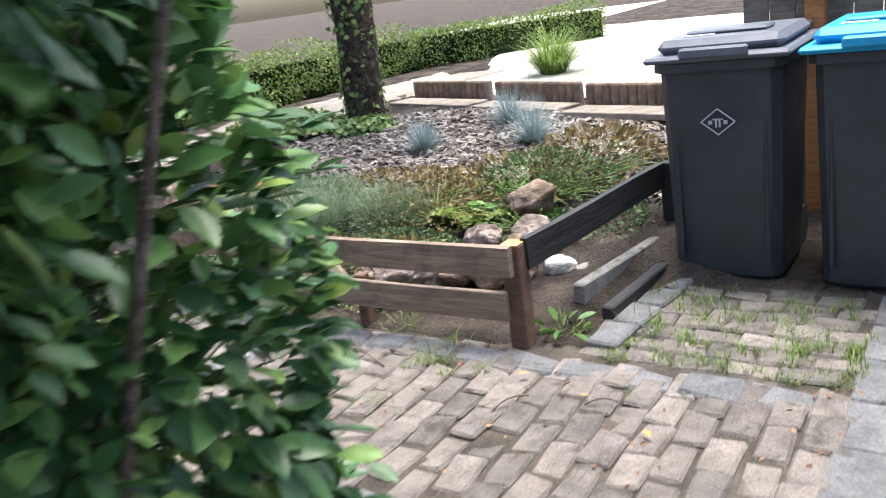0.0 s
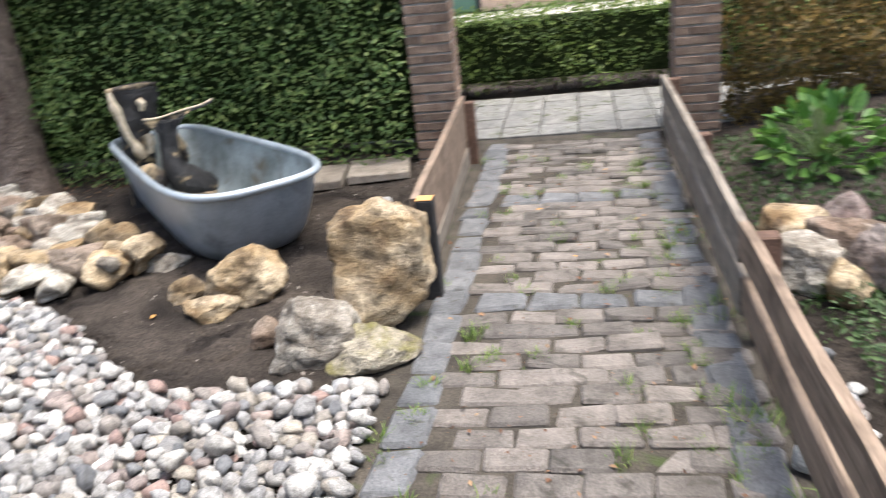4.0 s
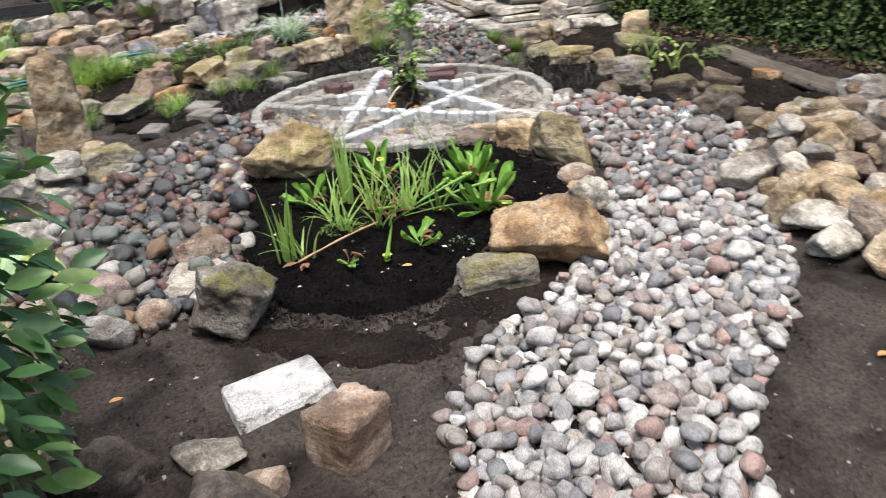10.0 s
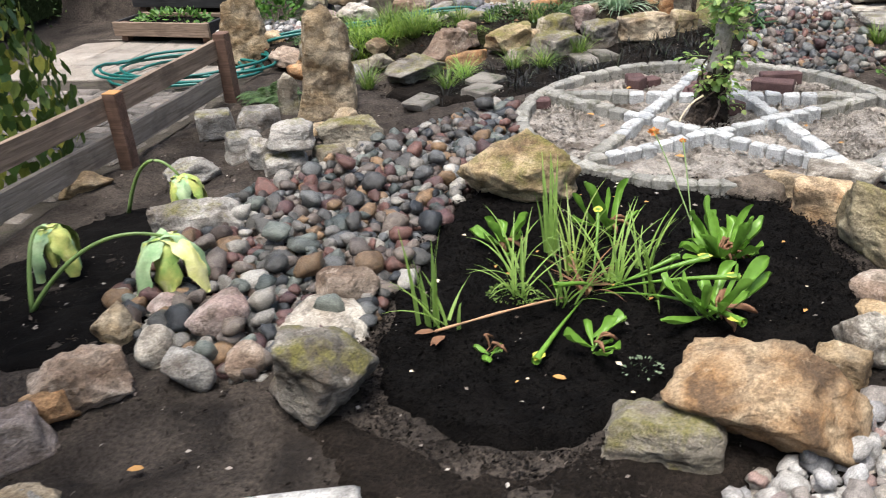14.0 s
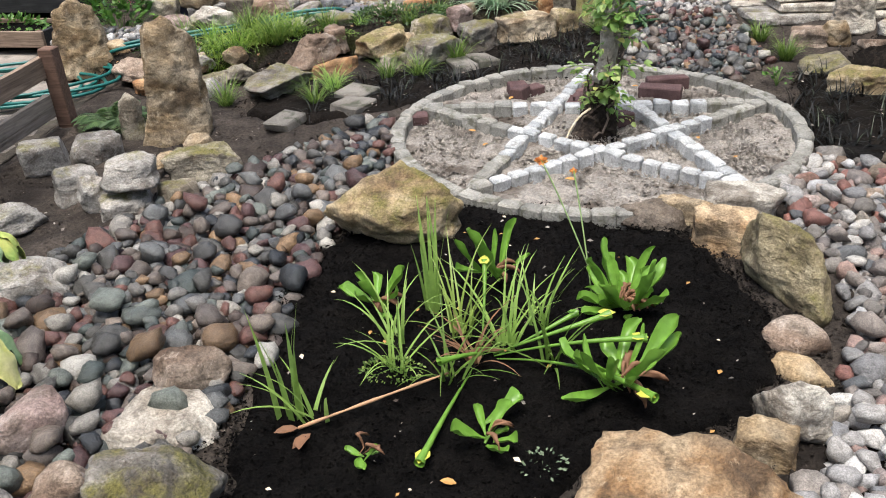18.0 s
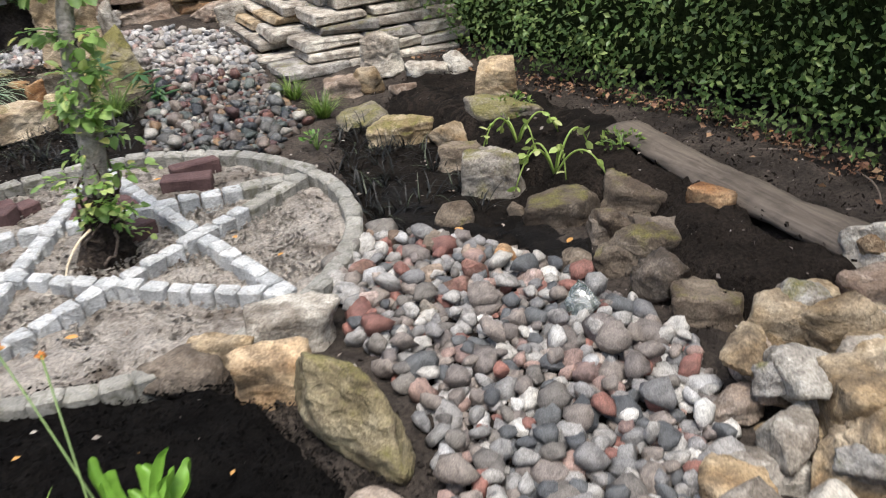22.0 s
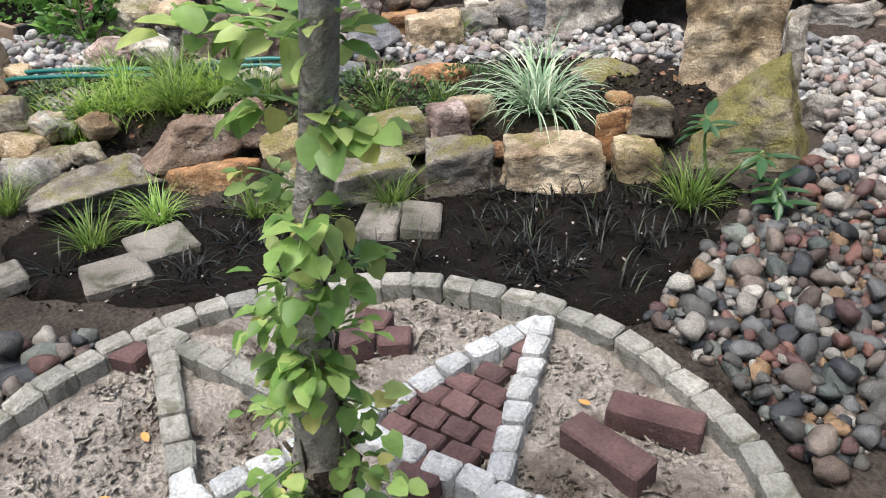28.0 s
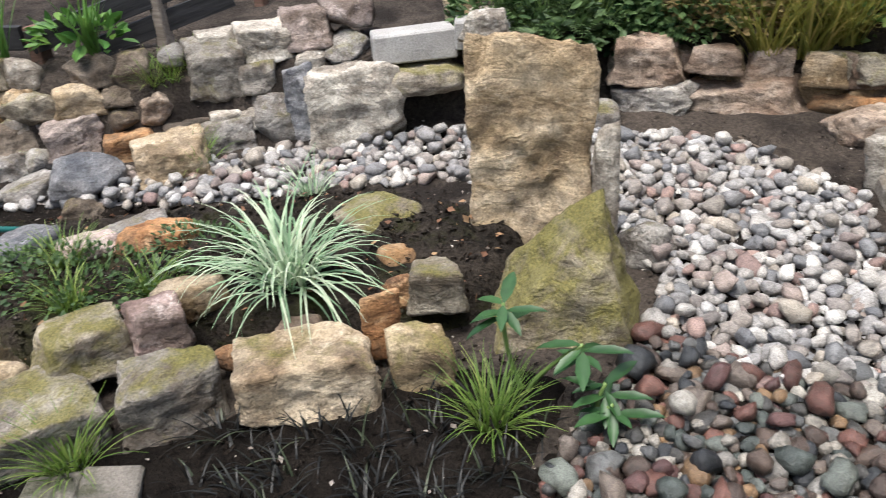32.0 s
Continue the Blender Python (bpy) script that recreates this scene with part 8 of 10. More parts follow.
hellebore(-3.72, -5.36, 0.04, 0.3, 5)
hellebore(-3.95, -5.28, 0.04, 0.14, 6)
def arching_plant(x, y, shoots, seed):
    """Pale shoots that rise, bow over and hang, with limp leaves along them."""
    rng = np.random.default_rng(seed)
    t = thing("wilting_plant", x, y, float(gz(x, y)), "wilting plant with pale lime arching shoots", "plant", "wilting plants")
    for a, L, h in shoots:
        e = np.array([L * math.cos(a), L * math.sin(a), 0.03])
        p = bend((0, 0, -0.01), e, (0, 0, 0.72 * h), 16)
        part("shoot", mesh("shoot", *tube(p, np.linspace(0.0055, 0.003, 16), 7), LIME, True), t)
        n = 7
        at = p[rng.integers(6, 16, n)]
        d = dirs(n, rng) + e / L * 0.8 + np.array([0, 0, -0.5])
        tv = np.array(OVAL[0]) * np.array([1, 1.3, 1])
        v, f = scatter(tv, OVAL[1], at, d, dirs(n, rng, 1.4), rng.uniform(0.025, 0.055, n))
        part("limp_leaves", mesh("limp_leaves", v, f, LIME, True), t)
    return t


LIME = leaf_mat("pale_lime_leaf", [(0, (0.22, 0.36, 0.07)), (0.6, (0.4, 0.52, 0.14)), (1, (0.62, 0.64, 0.3))], 0.45, 0.4)
arching_plant(-5.41, -3.43, [(0.3, 0.22, 0.2), (3.0, 0.2, 0.18), (1.6, 0.16, 0.15), (5.0, 0.12, 0.12)], 61)
arching_plant(-5.43, -3.11, [(0.4, 0.26, 0.2), (3.4, 0.22, 0.24), (2.2, 0.24, 0.17), (5.2, 0.16, 0.16), (1.4, 0.14, 0.2)], 63)
leafy("seedling", -5.77, -3.12, float(gz(-5.77, -3.12)), (0.1, 0.09, 0.07), 90, 0.025, GRASS, SMALL, "small seedling with feathery leaves", "plant", 62, 8)
leafy("seedling", -5.57, -3.81, float(gz(-5.57, -3.81)), (0.12, 0.1, 0.08), 130, 0.025, GRASS, SMALL, "pale green feathery seedling on the bank", "plant", 64, 8)


# pitcher plants in the bog
def pitcher_tube(base, tip, r, rng):
    pts = bend(base, tip, (rng.normal() * 0.02, rng.normal() * 0.02, 0.02), 12)
    s = np.linspace(0, 1, 12)
    return tube(pts, r * (0.18 + 0.62 * s ** 1.6) * np.where(s > 0.96, 1.35, 1.0), 9, False)


def pitcher_plant(x, y, spec, label, seed):
    rng = np.random.default_rng(seed)
    t = thing("pitcher_plant", x, y, 0.03, label, "pitcher plant", "pitcher plants")
    for dx, dy, dz, r, hood in spec:
        tip = np.array([dx, dy, dz])
        p = part("pitcher", mesh("pitcher", *pitcher_tube((rng.normal() * 0.015, rng.normal() * 0.015, -0.02), tip, r, rng), PITCHER, True), t)
        d = np.array([[dx, dy, 0.06]]) + 1e-3
        v, f = scatter(*HEART, tip[None] + np.array([[0, 0, r * 0.5]]) - d * 0.08, d, np.array([[-dx, -dy, 0.7]]) + 0.01, [r * (3.4 if hood else 2.6)])
        part("hood", mesh("hood", v, f, YELLOW if hood else PITCHER, True), p, "yellow flared hood" if hood else "")
    n = 5
    a = rng.uniform(0, 6.3, n)
    v, f = scatter(np.array(OVAL[0]) * np.array([1, 0.5, 1]), OVAL[1], np.zeros((n, 3)) + np.array([0, 0, 0.012]), np.stack([np.cos(a), np.sin(a), 0.1 + 0 * a], 1), np.tile([0, 0, 1.0], (n, 1)), rng.uniform(0.05, 0.1, n))
    part("withered_leaf", mesh("withered_leaf", v, f, BROWN_LEAF, True), t, "brown withered leaves at the base")
    return t


pr = np.random.default_rng(88)


def rosette(n, lo, hi, r, lift):
    a = np.arange(n) * 2.4 + pr.uniform(0, 6)
    L = pr.uniform(lo, hi, n)
    return [(L[k] * math.cos(a[k]), L[k] * math.sin(a[k]), L[k] * lift * pr.uniform(0.6, 1.3), r, False) for k in range(n)]


def paddle(n, lo, hi, x, y, label, seed, width=0.3, lift=0.75):
    """Broad plump pitcher leaves in a rosette, with withered ones below."""
    rng = np.random.default_rng(seed)
    t = thing("pitcher_plant", x, y, 0.045, label, "pitcher plant", "pitcher plants")
    for k in range(n):
        a = k * 2.4 + rng.uniform(-1.4, 1.4)
        L = rng.uniform(lo * 0.7, hi * 1.2)
        up = lift * rng.uniform(0.15, 1.35)
        pts = np.array([(0.01 * math.cos(a), 0.01 * math.sin(a), 0), (0.45 * L * math.cos(a), 0.45 * L * math.sin(a), 0.35 * L * up), (0.85 * L * math.cos(a), 0.85 * L * math.sin(a), 0.9 * L * up), (0.95 * L * math.cos(a), 0.95 * L * math.sin(a), 1.15 * L * up)])
        s = np.linspace(0, 3, 13)
        p = np.stack([np.interp(s, range(4), pts[:, i]) for i in range(3)], 1)
        p[1:-1] = (p[:-2] + 2 * p[1:-1] + p[2:]) / 4
        curl = rng.uniform(-0.35, 0.35) * L * (s / 3) ** 2
        p = p + np.stack([-math.sin(a) * curl, math.cos(a) * curl, 0 * curl], 1) + np.array([rng.normal(), rng.normal(), 0]) * 0.22 * lo
        side = np.array([-math.sin(a), math.cos(a), 0.0])
        out = np.array([math.cos(a), math.sin(a), 0.0])
        half = 1.15 * L * width * np.interp(s, [0, 0.5, 1.3, 2.1, 2.6, 3], [0.12, 0.22, 0.5, 0.62, 0.5, 0.16]) * rng.uniform(0.8, 1.25)
        ph = rng.uniform(0, 6)
        rows = []
        for q in range(13):
            wave = 0.22 * math.sin(2.6 * s[q] + ph)
            for u in (-1, -0.6, -0.2, 0.2, 0.6, 1):
                rise = half[q] * (0.75 * u * u + wave * u + 0.12 * math.sin(5 * s[q] + ph + 3 * u))
                rows.append(p[q] + side * u * half[q] * 0.9 + (np.array([0, 0, 1.0]) - out * up * 0.7) * rise)
        f = [[q * 6 + c, q * 6 + c + 1, q * 6 + c + 7, q * 6 + c + 6] for q in range(12) for c in range(5)]
        part("pitcher", mesh("pitcher", np.array(rows), f, PITCHER, True), t)
    for k in range(max(3, n // 2)):
        a = rng.uniform(-1.5, 1.5) + math.pi
        L = rng.uniform(lo, hi) * 0.8
        v, f = tube(bend((0, 0, 0.01), (L * math.cos(a), L * math.sin(a), 0.03), (0, 0, 0.03), 8), L * 0.05 * np.array([0.4, 0.6, 0.9, 1.2, 1.5, 1.7, 1.3, 0.6]), 7)
        v = v + 0.014 * fbm(v * 30 + k, 2, seed + 5)[:, None]
        part("withered_pitcher", mesh("withered_pitcher", v, f, BROWN_LEAF, True), t, "brown withered pitcher")
    return t


paddle(46, 0.06, 0.135, -3.58, -1.72, "dense rosette of plump green pitchers with brown old ones", 1, 0.24, 1.1)
paddle(17, 0.1, 0.19, -3.54, -1.3, "rosette of slender green pitchers", 2, 0.17, 0.85)
paddle(7, 0.08, 0.13, -3.16, -1.05, "small low rosette of green pitchers", 3, 0.26, 0.6)
paddle(4, 0.06, 0.09, -2.84, -0.96, "tiny young pitcher plant with red tips", 6, 0.3, 0.6)
paddle(10, 0.08, 0.14, -2.75, -1.69, "tuft of upright narrow green pitchers", 4, 0.24, 0.9)
paddle(8, 0.09, 0.14, -3.14, -1.91, "tuft of narrow pitchers with frilled mouths", 5, 0.2, 1.5)
pitcher_plant(-3.12, -1.45, [(0.0, -0.25, 0.2, 0.012, True), (-0.4, -0.05, 0.13, 0.014, True), (-0.5, 0.06, 0.12, 0.013, True), (0.12, 0.52, 0.03, 0.014, True), (-0.5, 0.3, 0.09, 0.014, True), (-0.3, -0.1, 0.1, 0.013, False), (0.1, 0.2, 0.12, 0.012, False)], "large pitcher plant with long leaning tubes and yellow hoods", 7)
DRY_BLADE = leaf_mat("dry_green_blade", [(0, (0.12, 0.2, 0.03)), (0.6, (0.24, 0.33, 0.07)), (1, (0.36, 0.24, 0.1))])
for k, (x, y, n, L, sp, dr, w, m) in enumerate(((-2.6, -1.13, 9, 0.36, 0.12, 0.12, 0.022, SWORD), (-2.68, -1.12, 8, 0.28, 1.0, 0.5, 0.013, SWORD), (-2.95, -1.69, 10, 0.38, 0.14, 0.12, 0.018, SWORD), (-3.04, -1.32, 18, 0.3, 0.9, 0.7, 0.008, GRASS),
                                                  (-3.2, -1.5, 22, 0.36, 0.8, 0.6, 0.01, SWORD), (-3.05, -1.55, 20, 0.36, 0.75, 0.6, 0.009, DRY_BLADE), (-2.88, -1.35, 14, 0.3, 0.9, 0.7, 0.009, SWORD), (-3.35, -1.42, 12, 0.3, 0.9, 0.5, 0.01, GRASS), (-2.84, -1.5, 12, 0.3, 1.0, 0.7, 0.01, SWORD),
                                                  (-3.1, -1.42, 16, 0.22, 1.1, 0.8, 0.009, BROWN_LEAF), (-3.3, -1.62, 12, 0.3, 0.7, 0.5, 0.011, SWORD))):
    clump("bog_grass", x, y, m, n, L, w, sp, "clump of sword-shaped green blades in black peat" if m is not BROWN_LEAF else "withered brown blades in black peat", 500 + k, droop=dr, z=0.03, group="bog grasses")
t = thing("fallen_stalk", -2.7, -1.08, 0.05, "withered tan flower stalk lying on the peat", "stalk")
part("stalk", mesh("stalk", *tube(bend((0.06, 0.02, 0.0), (-0.34, -0.21, 0.03), (-0.02, 0.02, 0.025), 12), np.linspace(0.005, 0.004, 12) * (1 + 0.3 * np.sin(np.arange(12) * 1.7)), 7), TAN_STALK, True), t)
v, f = scatter(*OVAL, np.array([[0.06, 0.02, 0], [0.02, 0.04, 0], [0.04, 0.06, 0.01]]), np.array([[1, 0.3, 0], [0.6, 1, 0], [-0.2, 1, 0.2]]), np.tile([0, 0, 1.0], (3, 1)), 0.07)
part("withered_leaf", mesh("withered_leaf", v, f, BROWN_LEAF), t)
for k, (x, y, ex, ey, ez) in enumerate(((-3.5, -1.85, -3.3, -2.3, 0.3), (-3.48, -1.8, -3.42, -2.2, 0.3))):
    fl = thing("flower_stalk", x, y, 0.03, "thin leaning stalk with a faded orange flower", "flower")
    part("stalk", mesh("stalk", *tube(bend((0, 0, 0), (ex - x, ey - y, ez), (0, 0, 0.02), 8), 0.003, 5), STEM, True), fl)
    a = np.arange(14) * 2.4
    v, f = scatter(*SMALL, np.tile([ex - x, ey - y, ez], (14, 1)), np.stack([np.cos(a), np.sin(a), np.sin(a * 3) * 0.6], 1), dirs(14, pr, 0.6), 0.03 if k == 0 else 0.018)
    part("flower", mesh("flower", v, f, ORANGE_FLOWER), fl)
leafy("moss_cushion", -2.86, -1.33, 0.03, (0.1, 0.06, 0.03), 260, 0.012, GRASS, SMALL, "low cushion of green moss on peat", "moss", 70)
leafy("seedling", -3.32, -0.95, 0.03, (0.06, 0.05, 0.04), 40, 0.014, LAVENDER, SMALL, "small pale green seedling on peat", "plant", 71)

for k, (x, y, m) in enumerate(((-3.3, -7.66, FERN), (-3.75, -7.76, FERN), (-4.4, -7.76, BRACKEN), (-4.9, -7.72, FERN))):
    leafy("weed", x, y, float(gz(x, y)), (0.34, 0.18, 0.3), 800, 0.045, m, OVAL, "dark leafy undergrowth behind the back wall" if m is FERN else "browning undergrowth behind the back wall", "plant", 160 + k, 50)
DRY_REED = leaf_mat("yellowing_blade", [(0, (0.12, 0.15, 0.03)), (0.6, (0.27, 0.26, 0.06)), (1, (0.42, 0.34, 0.12))], 0.55, 0.35)
leafy("weed", -2.99, -7.21, float(gz(-2.99, -7.21)) - 0.02, (0.22, 0.18, 0.25), 620, 0.05, FERN, OVAL, "dark leafy undergrowth behind the back wall", "plant", 760, 40)
leafy("weed", -3.21, -7.28, float(gz(-3.21, -7.28)) - 0.02, (0.25, 0.20, 0.3), 620, 0.05, FERN, OVAL, "dark leafy undergrowth behind the back wall", "plant", 761, 40)
leafy("weed", -3.40, -7.45, float(gz(-3.40, -7.45)) - 0.02, (0.25, 0.20, 0.3), 620, 0.05, FERN, OVAL, "dark leafy undergrowth behind the back wall", "plant", 762, 40)
leafy("weed", -3.55, -7.52, float(gz(-3.55, -7.52)) - 0.02, (0.2, 0.16, 0.2), 620, 0.05, HELLEBORE, OVAL, "dark leafy undergrowth behind the back wall", "plant", 763, 40)
leafy("weed", -3.73, -7.58, float(gz(-3.73, -7.58)) - 0.02, (0.25, 0.20, 0.28), 620, 0.05, FERN, OVAL, "dark leafy undergrowth behind the back wall", "plant", 764, 40)
leafy("weed", -3.92, -7.62, float(gz(-3.92, -7.62)) - 0.02, (0.25, 0.20, 0.25), 620, 0.05, BRACKEN, OVAL, "dark leafy undergrowth behind the back wall", "plant", 765, 40)
clump("reed_grass", -4.14, -7.57, DRY_REED, 170, 0.6, 0.008, 0.7, "tall arching grass with yellowing blades behind the wall", 780, droop=0.7, base=0.06, group="reed grasses")
clump("reed_grass", -4.31, -7.60, DRY_REED, 170, 0.6, 0.008, 0.7, "tall arching grass with yellowing blades behind the wall", 781, droop=0.7, base=0.06, group="reed grasses")
clump("reed_grass", -4.44, -7.64, DRY_REED, 170, 0.6, 0.008, 0.7, "tall arching grass with yellowing blades behind the wall", 782, droop=0.7, base=0.06, group="reed grasses")
fern(-3.10, -7.25, 10, 0.34, FERN, "dark green fern behind the back wall", 790)
fern(-3.31, -7.39, 10, 0.34, FERN, "dark green fern behind the back wall", 791)
fern(-3.59, -7.54, 10, 0.34, FERN, "dark green fern behind the back wall", 792)

# front bed behind the fence
for k, (x, y, r, n) in enumerate(((-3.55, 3.8, 0.3, 1500), (-4.35, 3.85, 0.24, 1300), (-3.15, 3.95, 0.3, 2000), (-3.85, 4.25, 0.24, 1000))):
    g = leafy("lavender", x, y, float(gz(x, y)), (r, r, r * 0.85), n, 0.05, LAVENDER, ([(0, 0, 0), (0.5, 0.06, 0.02), (1, 0, 0), (0.5, -0.06, 0.02)], [(0, 1, 2, 3)]), "rounded grey-green lavender cushion", "shrub", 80 + k, 40, 1.2, 0.3)
for k, (x, y, n, L) in enumerate(((-3.55, 3.8, 700, 0.42), (-4.35, 3.85, 320, 0.28), (-3.15, 3.95, 420, 0.34))):
    clump("lavender_tuft", x, y, LAVENDER, n, L, 0.006, 0.75, "upright grey-green lavender shoots in a cushion", 650 + k, "shrub", 0.3, base=0.12)
leafy("hosta", -6.05, 3.62, float(gz(-6.05, 3.62)), (0.42, 0.3, 0.34), 200, 0.11, BROAD, OVAL, "broad-leaved light green perennial by the pillar", "plant", 90, 60)
leafy("weed", -2.2, 3.98, float(gz(-2.2, 3.98)), (0.35, 0.3, 0.12), 300, 0.03, FERN, OVAL, "low tangled green weeds in the front bed", "plant", 91, 40)
leafy("weed", -3.0, 3.55, float(gz(-3.0, 3.55)), (0.6, 0.25, 0.1), 420, 0.035, BRACKEN, SMALL, "low dry weeds in the front bed", "plant", 92)
leafy("weed", -4.0, 3.4, float(gz(-4.0, 3.4)), (0.7, 0.25, 0.08), 420, 0.03, FERN, SMALL, "low green ground cover behind the fence", "plant", 93)
leafy("weed", -2.5, 4.6, float(gz(-2.5, 4.6)), (0.6, 0.3, 0.22), 420, 0.05, BRACKEN, OVAL, "low shrub with browning leaves", "plant", 94, 40)
leafy("weed", -1.75, 4.1, float(gz(-1.75, 4.1)), (0.2, 0.3, 0.08), 200, 0.03, FERN, SMALL, "low green weeds by the edging", "plant", 95)
leafy("weed", -2.88, 3.62, float(gz(-2.88, 3.62)), (0.45, 0.3, 0.12), 900, 0.024, FERN, OVAL, "tangled green weeds behind the fence", "plant", 140, 60)
leafy("weed", -2.9, 4.1, float(gz(-2.9, 4.1)), (0.5, 0.32, 0.3), 1100, 0.034, BRACKEN, OVAL, "browning bracken in the front bed", "plant", 141, 80)
leafy("weed", -2.3, 4.45, float(gz(-2.3, 4.45)), (0.5, 0.35, 0.3), 1300, 0.032, FERN, OVAL, "low leafy shrub with olive leaves", "shrub", 142, 80)
leafy("weed", -2.1, 4.85, float(gz(-2.1, 4.85)), (0.5, 0.3, 0.3), 700, 0.05, BRACKEN, SMALL, "browning low shrub beside bark chips", "shrub", 143, 60)
leafy("weed", -3.3, 4.5, float(gz(-3.3, 4.5)), (0.7, 0.25, 0.16), 900, 0.035, BRACKEN, SMALL, "dry grassy weeds beside bark chips", "plant", 144)
leafy("weed", -4.5, 4.35, float(gz(-4.5, 4.35)), (0.8, 0.3, 0.14), 800, 0.035, FERN, SMALL, "low green weeds beside bark chips", "plant", 145)
leafy("weed", -3.6, 3.35, float(gz(-3.6, 3.35)), (0.7, 0.2, 0.07), 700, 0.025, FERN, SMALL, "low moss and clover behind the fence", "plant", 146)
leafy("weed", -2.75, 3.1, float(gz(-2.75, 3.1)), (0.5, 0.12, 0.06), 400, 0.025, GRASS, SMALL, "short green growth under the fence", "plant", 147)
leafy("weed", -2.3, 4.0, float(gz(-2.3, 4.0)), (0.25, 0.18, 0.25), 22, 0.1, BROAD, OVAL, "light green plant with long drooping leaves", "plant", 148, 20)
for k, (x, y, r, n) in enumerate(((-3.8, 5.35, 0.27, 420), (-3.36, 6.0, 0.3, 460), (-2.9, 5.5, 0.32, 500))):
    clump("blue_fescue", x, y, FESCUE, n, r * 1.15, 0.004, 1.3, "round tuft of blue-grey fescue in bark chips", 600 + k, droop=0.35, group="blue fescues")
clump("ornamental_grass", -4.2, 8.6, GRASS, 500, 0.75, 0.012, 0.9, "large arching ornamental grass in the raised bed", 610, droop=0.9, base=0.1)
clump("ornamental_grass", -2.6, 8.2, GRASS, 300, 0.5, 0.01, 0.8, "arching ornamental grass behind the bins", 611, droop=0.9, base=0.08)
for k, (x, y) in enumerate(((-2.0, 2.72), (-2.35, 2.9), (-2.75, 2.78), (-3.1, 2.9), (-3.5, 2.75), (-4.3, 2.78), (-5.1, 2.72), (-1.55, 3.05), (-1.25, 3.2), (-1.0, 3.35))):
    clump("grass_tuft", x, y, GRASS, 34, 0.1, 0.004, 1.2, "low weedy grass in the joints by the fence", 860 + k, group="weeds by the fence", droop=0.6, base=0.09, z=0.0)
gr = np.random.default_rng(6)
for k in range(210):
    if k < 95:
        x, y = gr.uniform(-1.4, -0.35), 2.85 + 0.85 * gr.uniform(0, 1) ** 1.2
    else:
        x, y = gr.uniform(-6.8, -1.7), gr.choice([1.76, 2.62, 2.4, 2.1], p=[0.3, 0.4, 0.2, 0.1]) + gr.normal() * 0.08
    clump("grass_tuft", x, y, GRASS, 24, gr.uniform(0.03, 0.065), 0.0035, 0.8, "small weed tuft growing in a paving joint", 700 + k, group="weeds in the paving", z=-0.01)
leafy("dandelion", -1.55, 3.05, 0.0, (0.1, 0.09, 0.03), 12, 0.075, BROAD, OVAL, "flat rosette of dandelion leaves by the post", "plant", 97)
for k, (x, y) in enumerate(((0.6, -5.85), (0.9, -5.88), (1.2, -5.84), (-0.25, -5.35))):
    leafy("pink_flower", x, y, 0.36 if k < 3 else 0.3, (0.12, 0.1, 0.1), 160, 0.022, PINK_FLOWER, SMALL, "dense head of pink flowers in the planter", "flower", 110 + k)
    leafy("planter_leaves", x + 0.05, y - 0.05, 0.33 if k < 3 else 0.25, (0.16, 0.12, 0.1), 60, 0.06, BROAD, OVAL, "green foliage in the planter", "plant", 120 + k)
leafy("planter_leaves", 0.9, -5.4, 0.13, (0.38, 0.16, 0.08), 260, 0.05, BROAD, OVAL, "green leafy plants in the low planter", "plant", 130)
leafy("planter_leaves", -1.25, -6.5, 0.52, (0.25, 0.15, 0.1), 90, 0.08, BROAD, OVAL, "low broad green leaves behind the rock wall", "plant", 131)
leafy("weed", -3.6, -7.9, 0.5, (0.5, 0.3, 0.35), 500, 0.06, FERN, OVAL, "dark green foliage behind the back wall", "plant", 132, 30)
leafy("weed", -4.9, -7.85, 0.45, (0.4, 0.3, 0.3), 400, 0.06, BRIGHT_FERN, SMALL, "yellow-green foliage behind the back wall", "plant", 133, 30)
leafy("weed", -4.62, -4.15, 0.02, (0.07, 0.07, 0.06), 30, 0.03, BROAD, OVAL, "small weed at the rim of the stone circle", "plant", 134, 6)
leafy("weed", -2.25, -5.2, float(gz(-2.25, -5.2)), (0.4, 0.14, 0.07), 260, 0.03, FERN, SMALL, "low green growth on the terrace", "plant", 135)
leafy("weed", -1.5, -5.05, float(gz(-1.5, -5.05)), (0.35, 0.16, 0.08), 260, 0.03, FERN, SMALL, "low green growth on the terrace", "plant", 136)

sp_rng = np.random.default_rng(19)
for k in range(26):
    x, y = sp_rng.uniform(-3.9, -2.5), sp_rng.uniform(-2.4, -0.7)
    v, f = scatter(*SMALL, np.zeros((1, 3)), np.array([[math.cos(k), math.sin(k), 0.1]]), np.array([[0.1, 0.1, 1.0]]), [sp_rng.uniform(0.012, 0.03)])
    solo("leaf_scrap", mesh("leaf_scrap", v, f, FALLEN if k % 3 else PALE_WOOD), "tiny pale scrap of leaf on peat", "leaf", pose(x, y, 0.055), "leaf scraps")

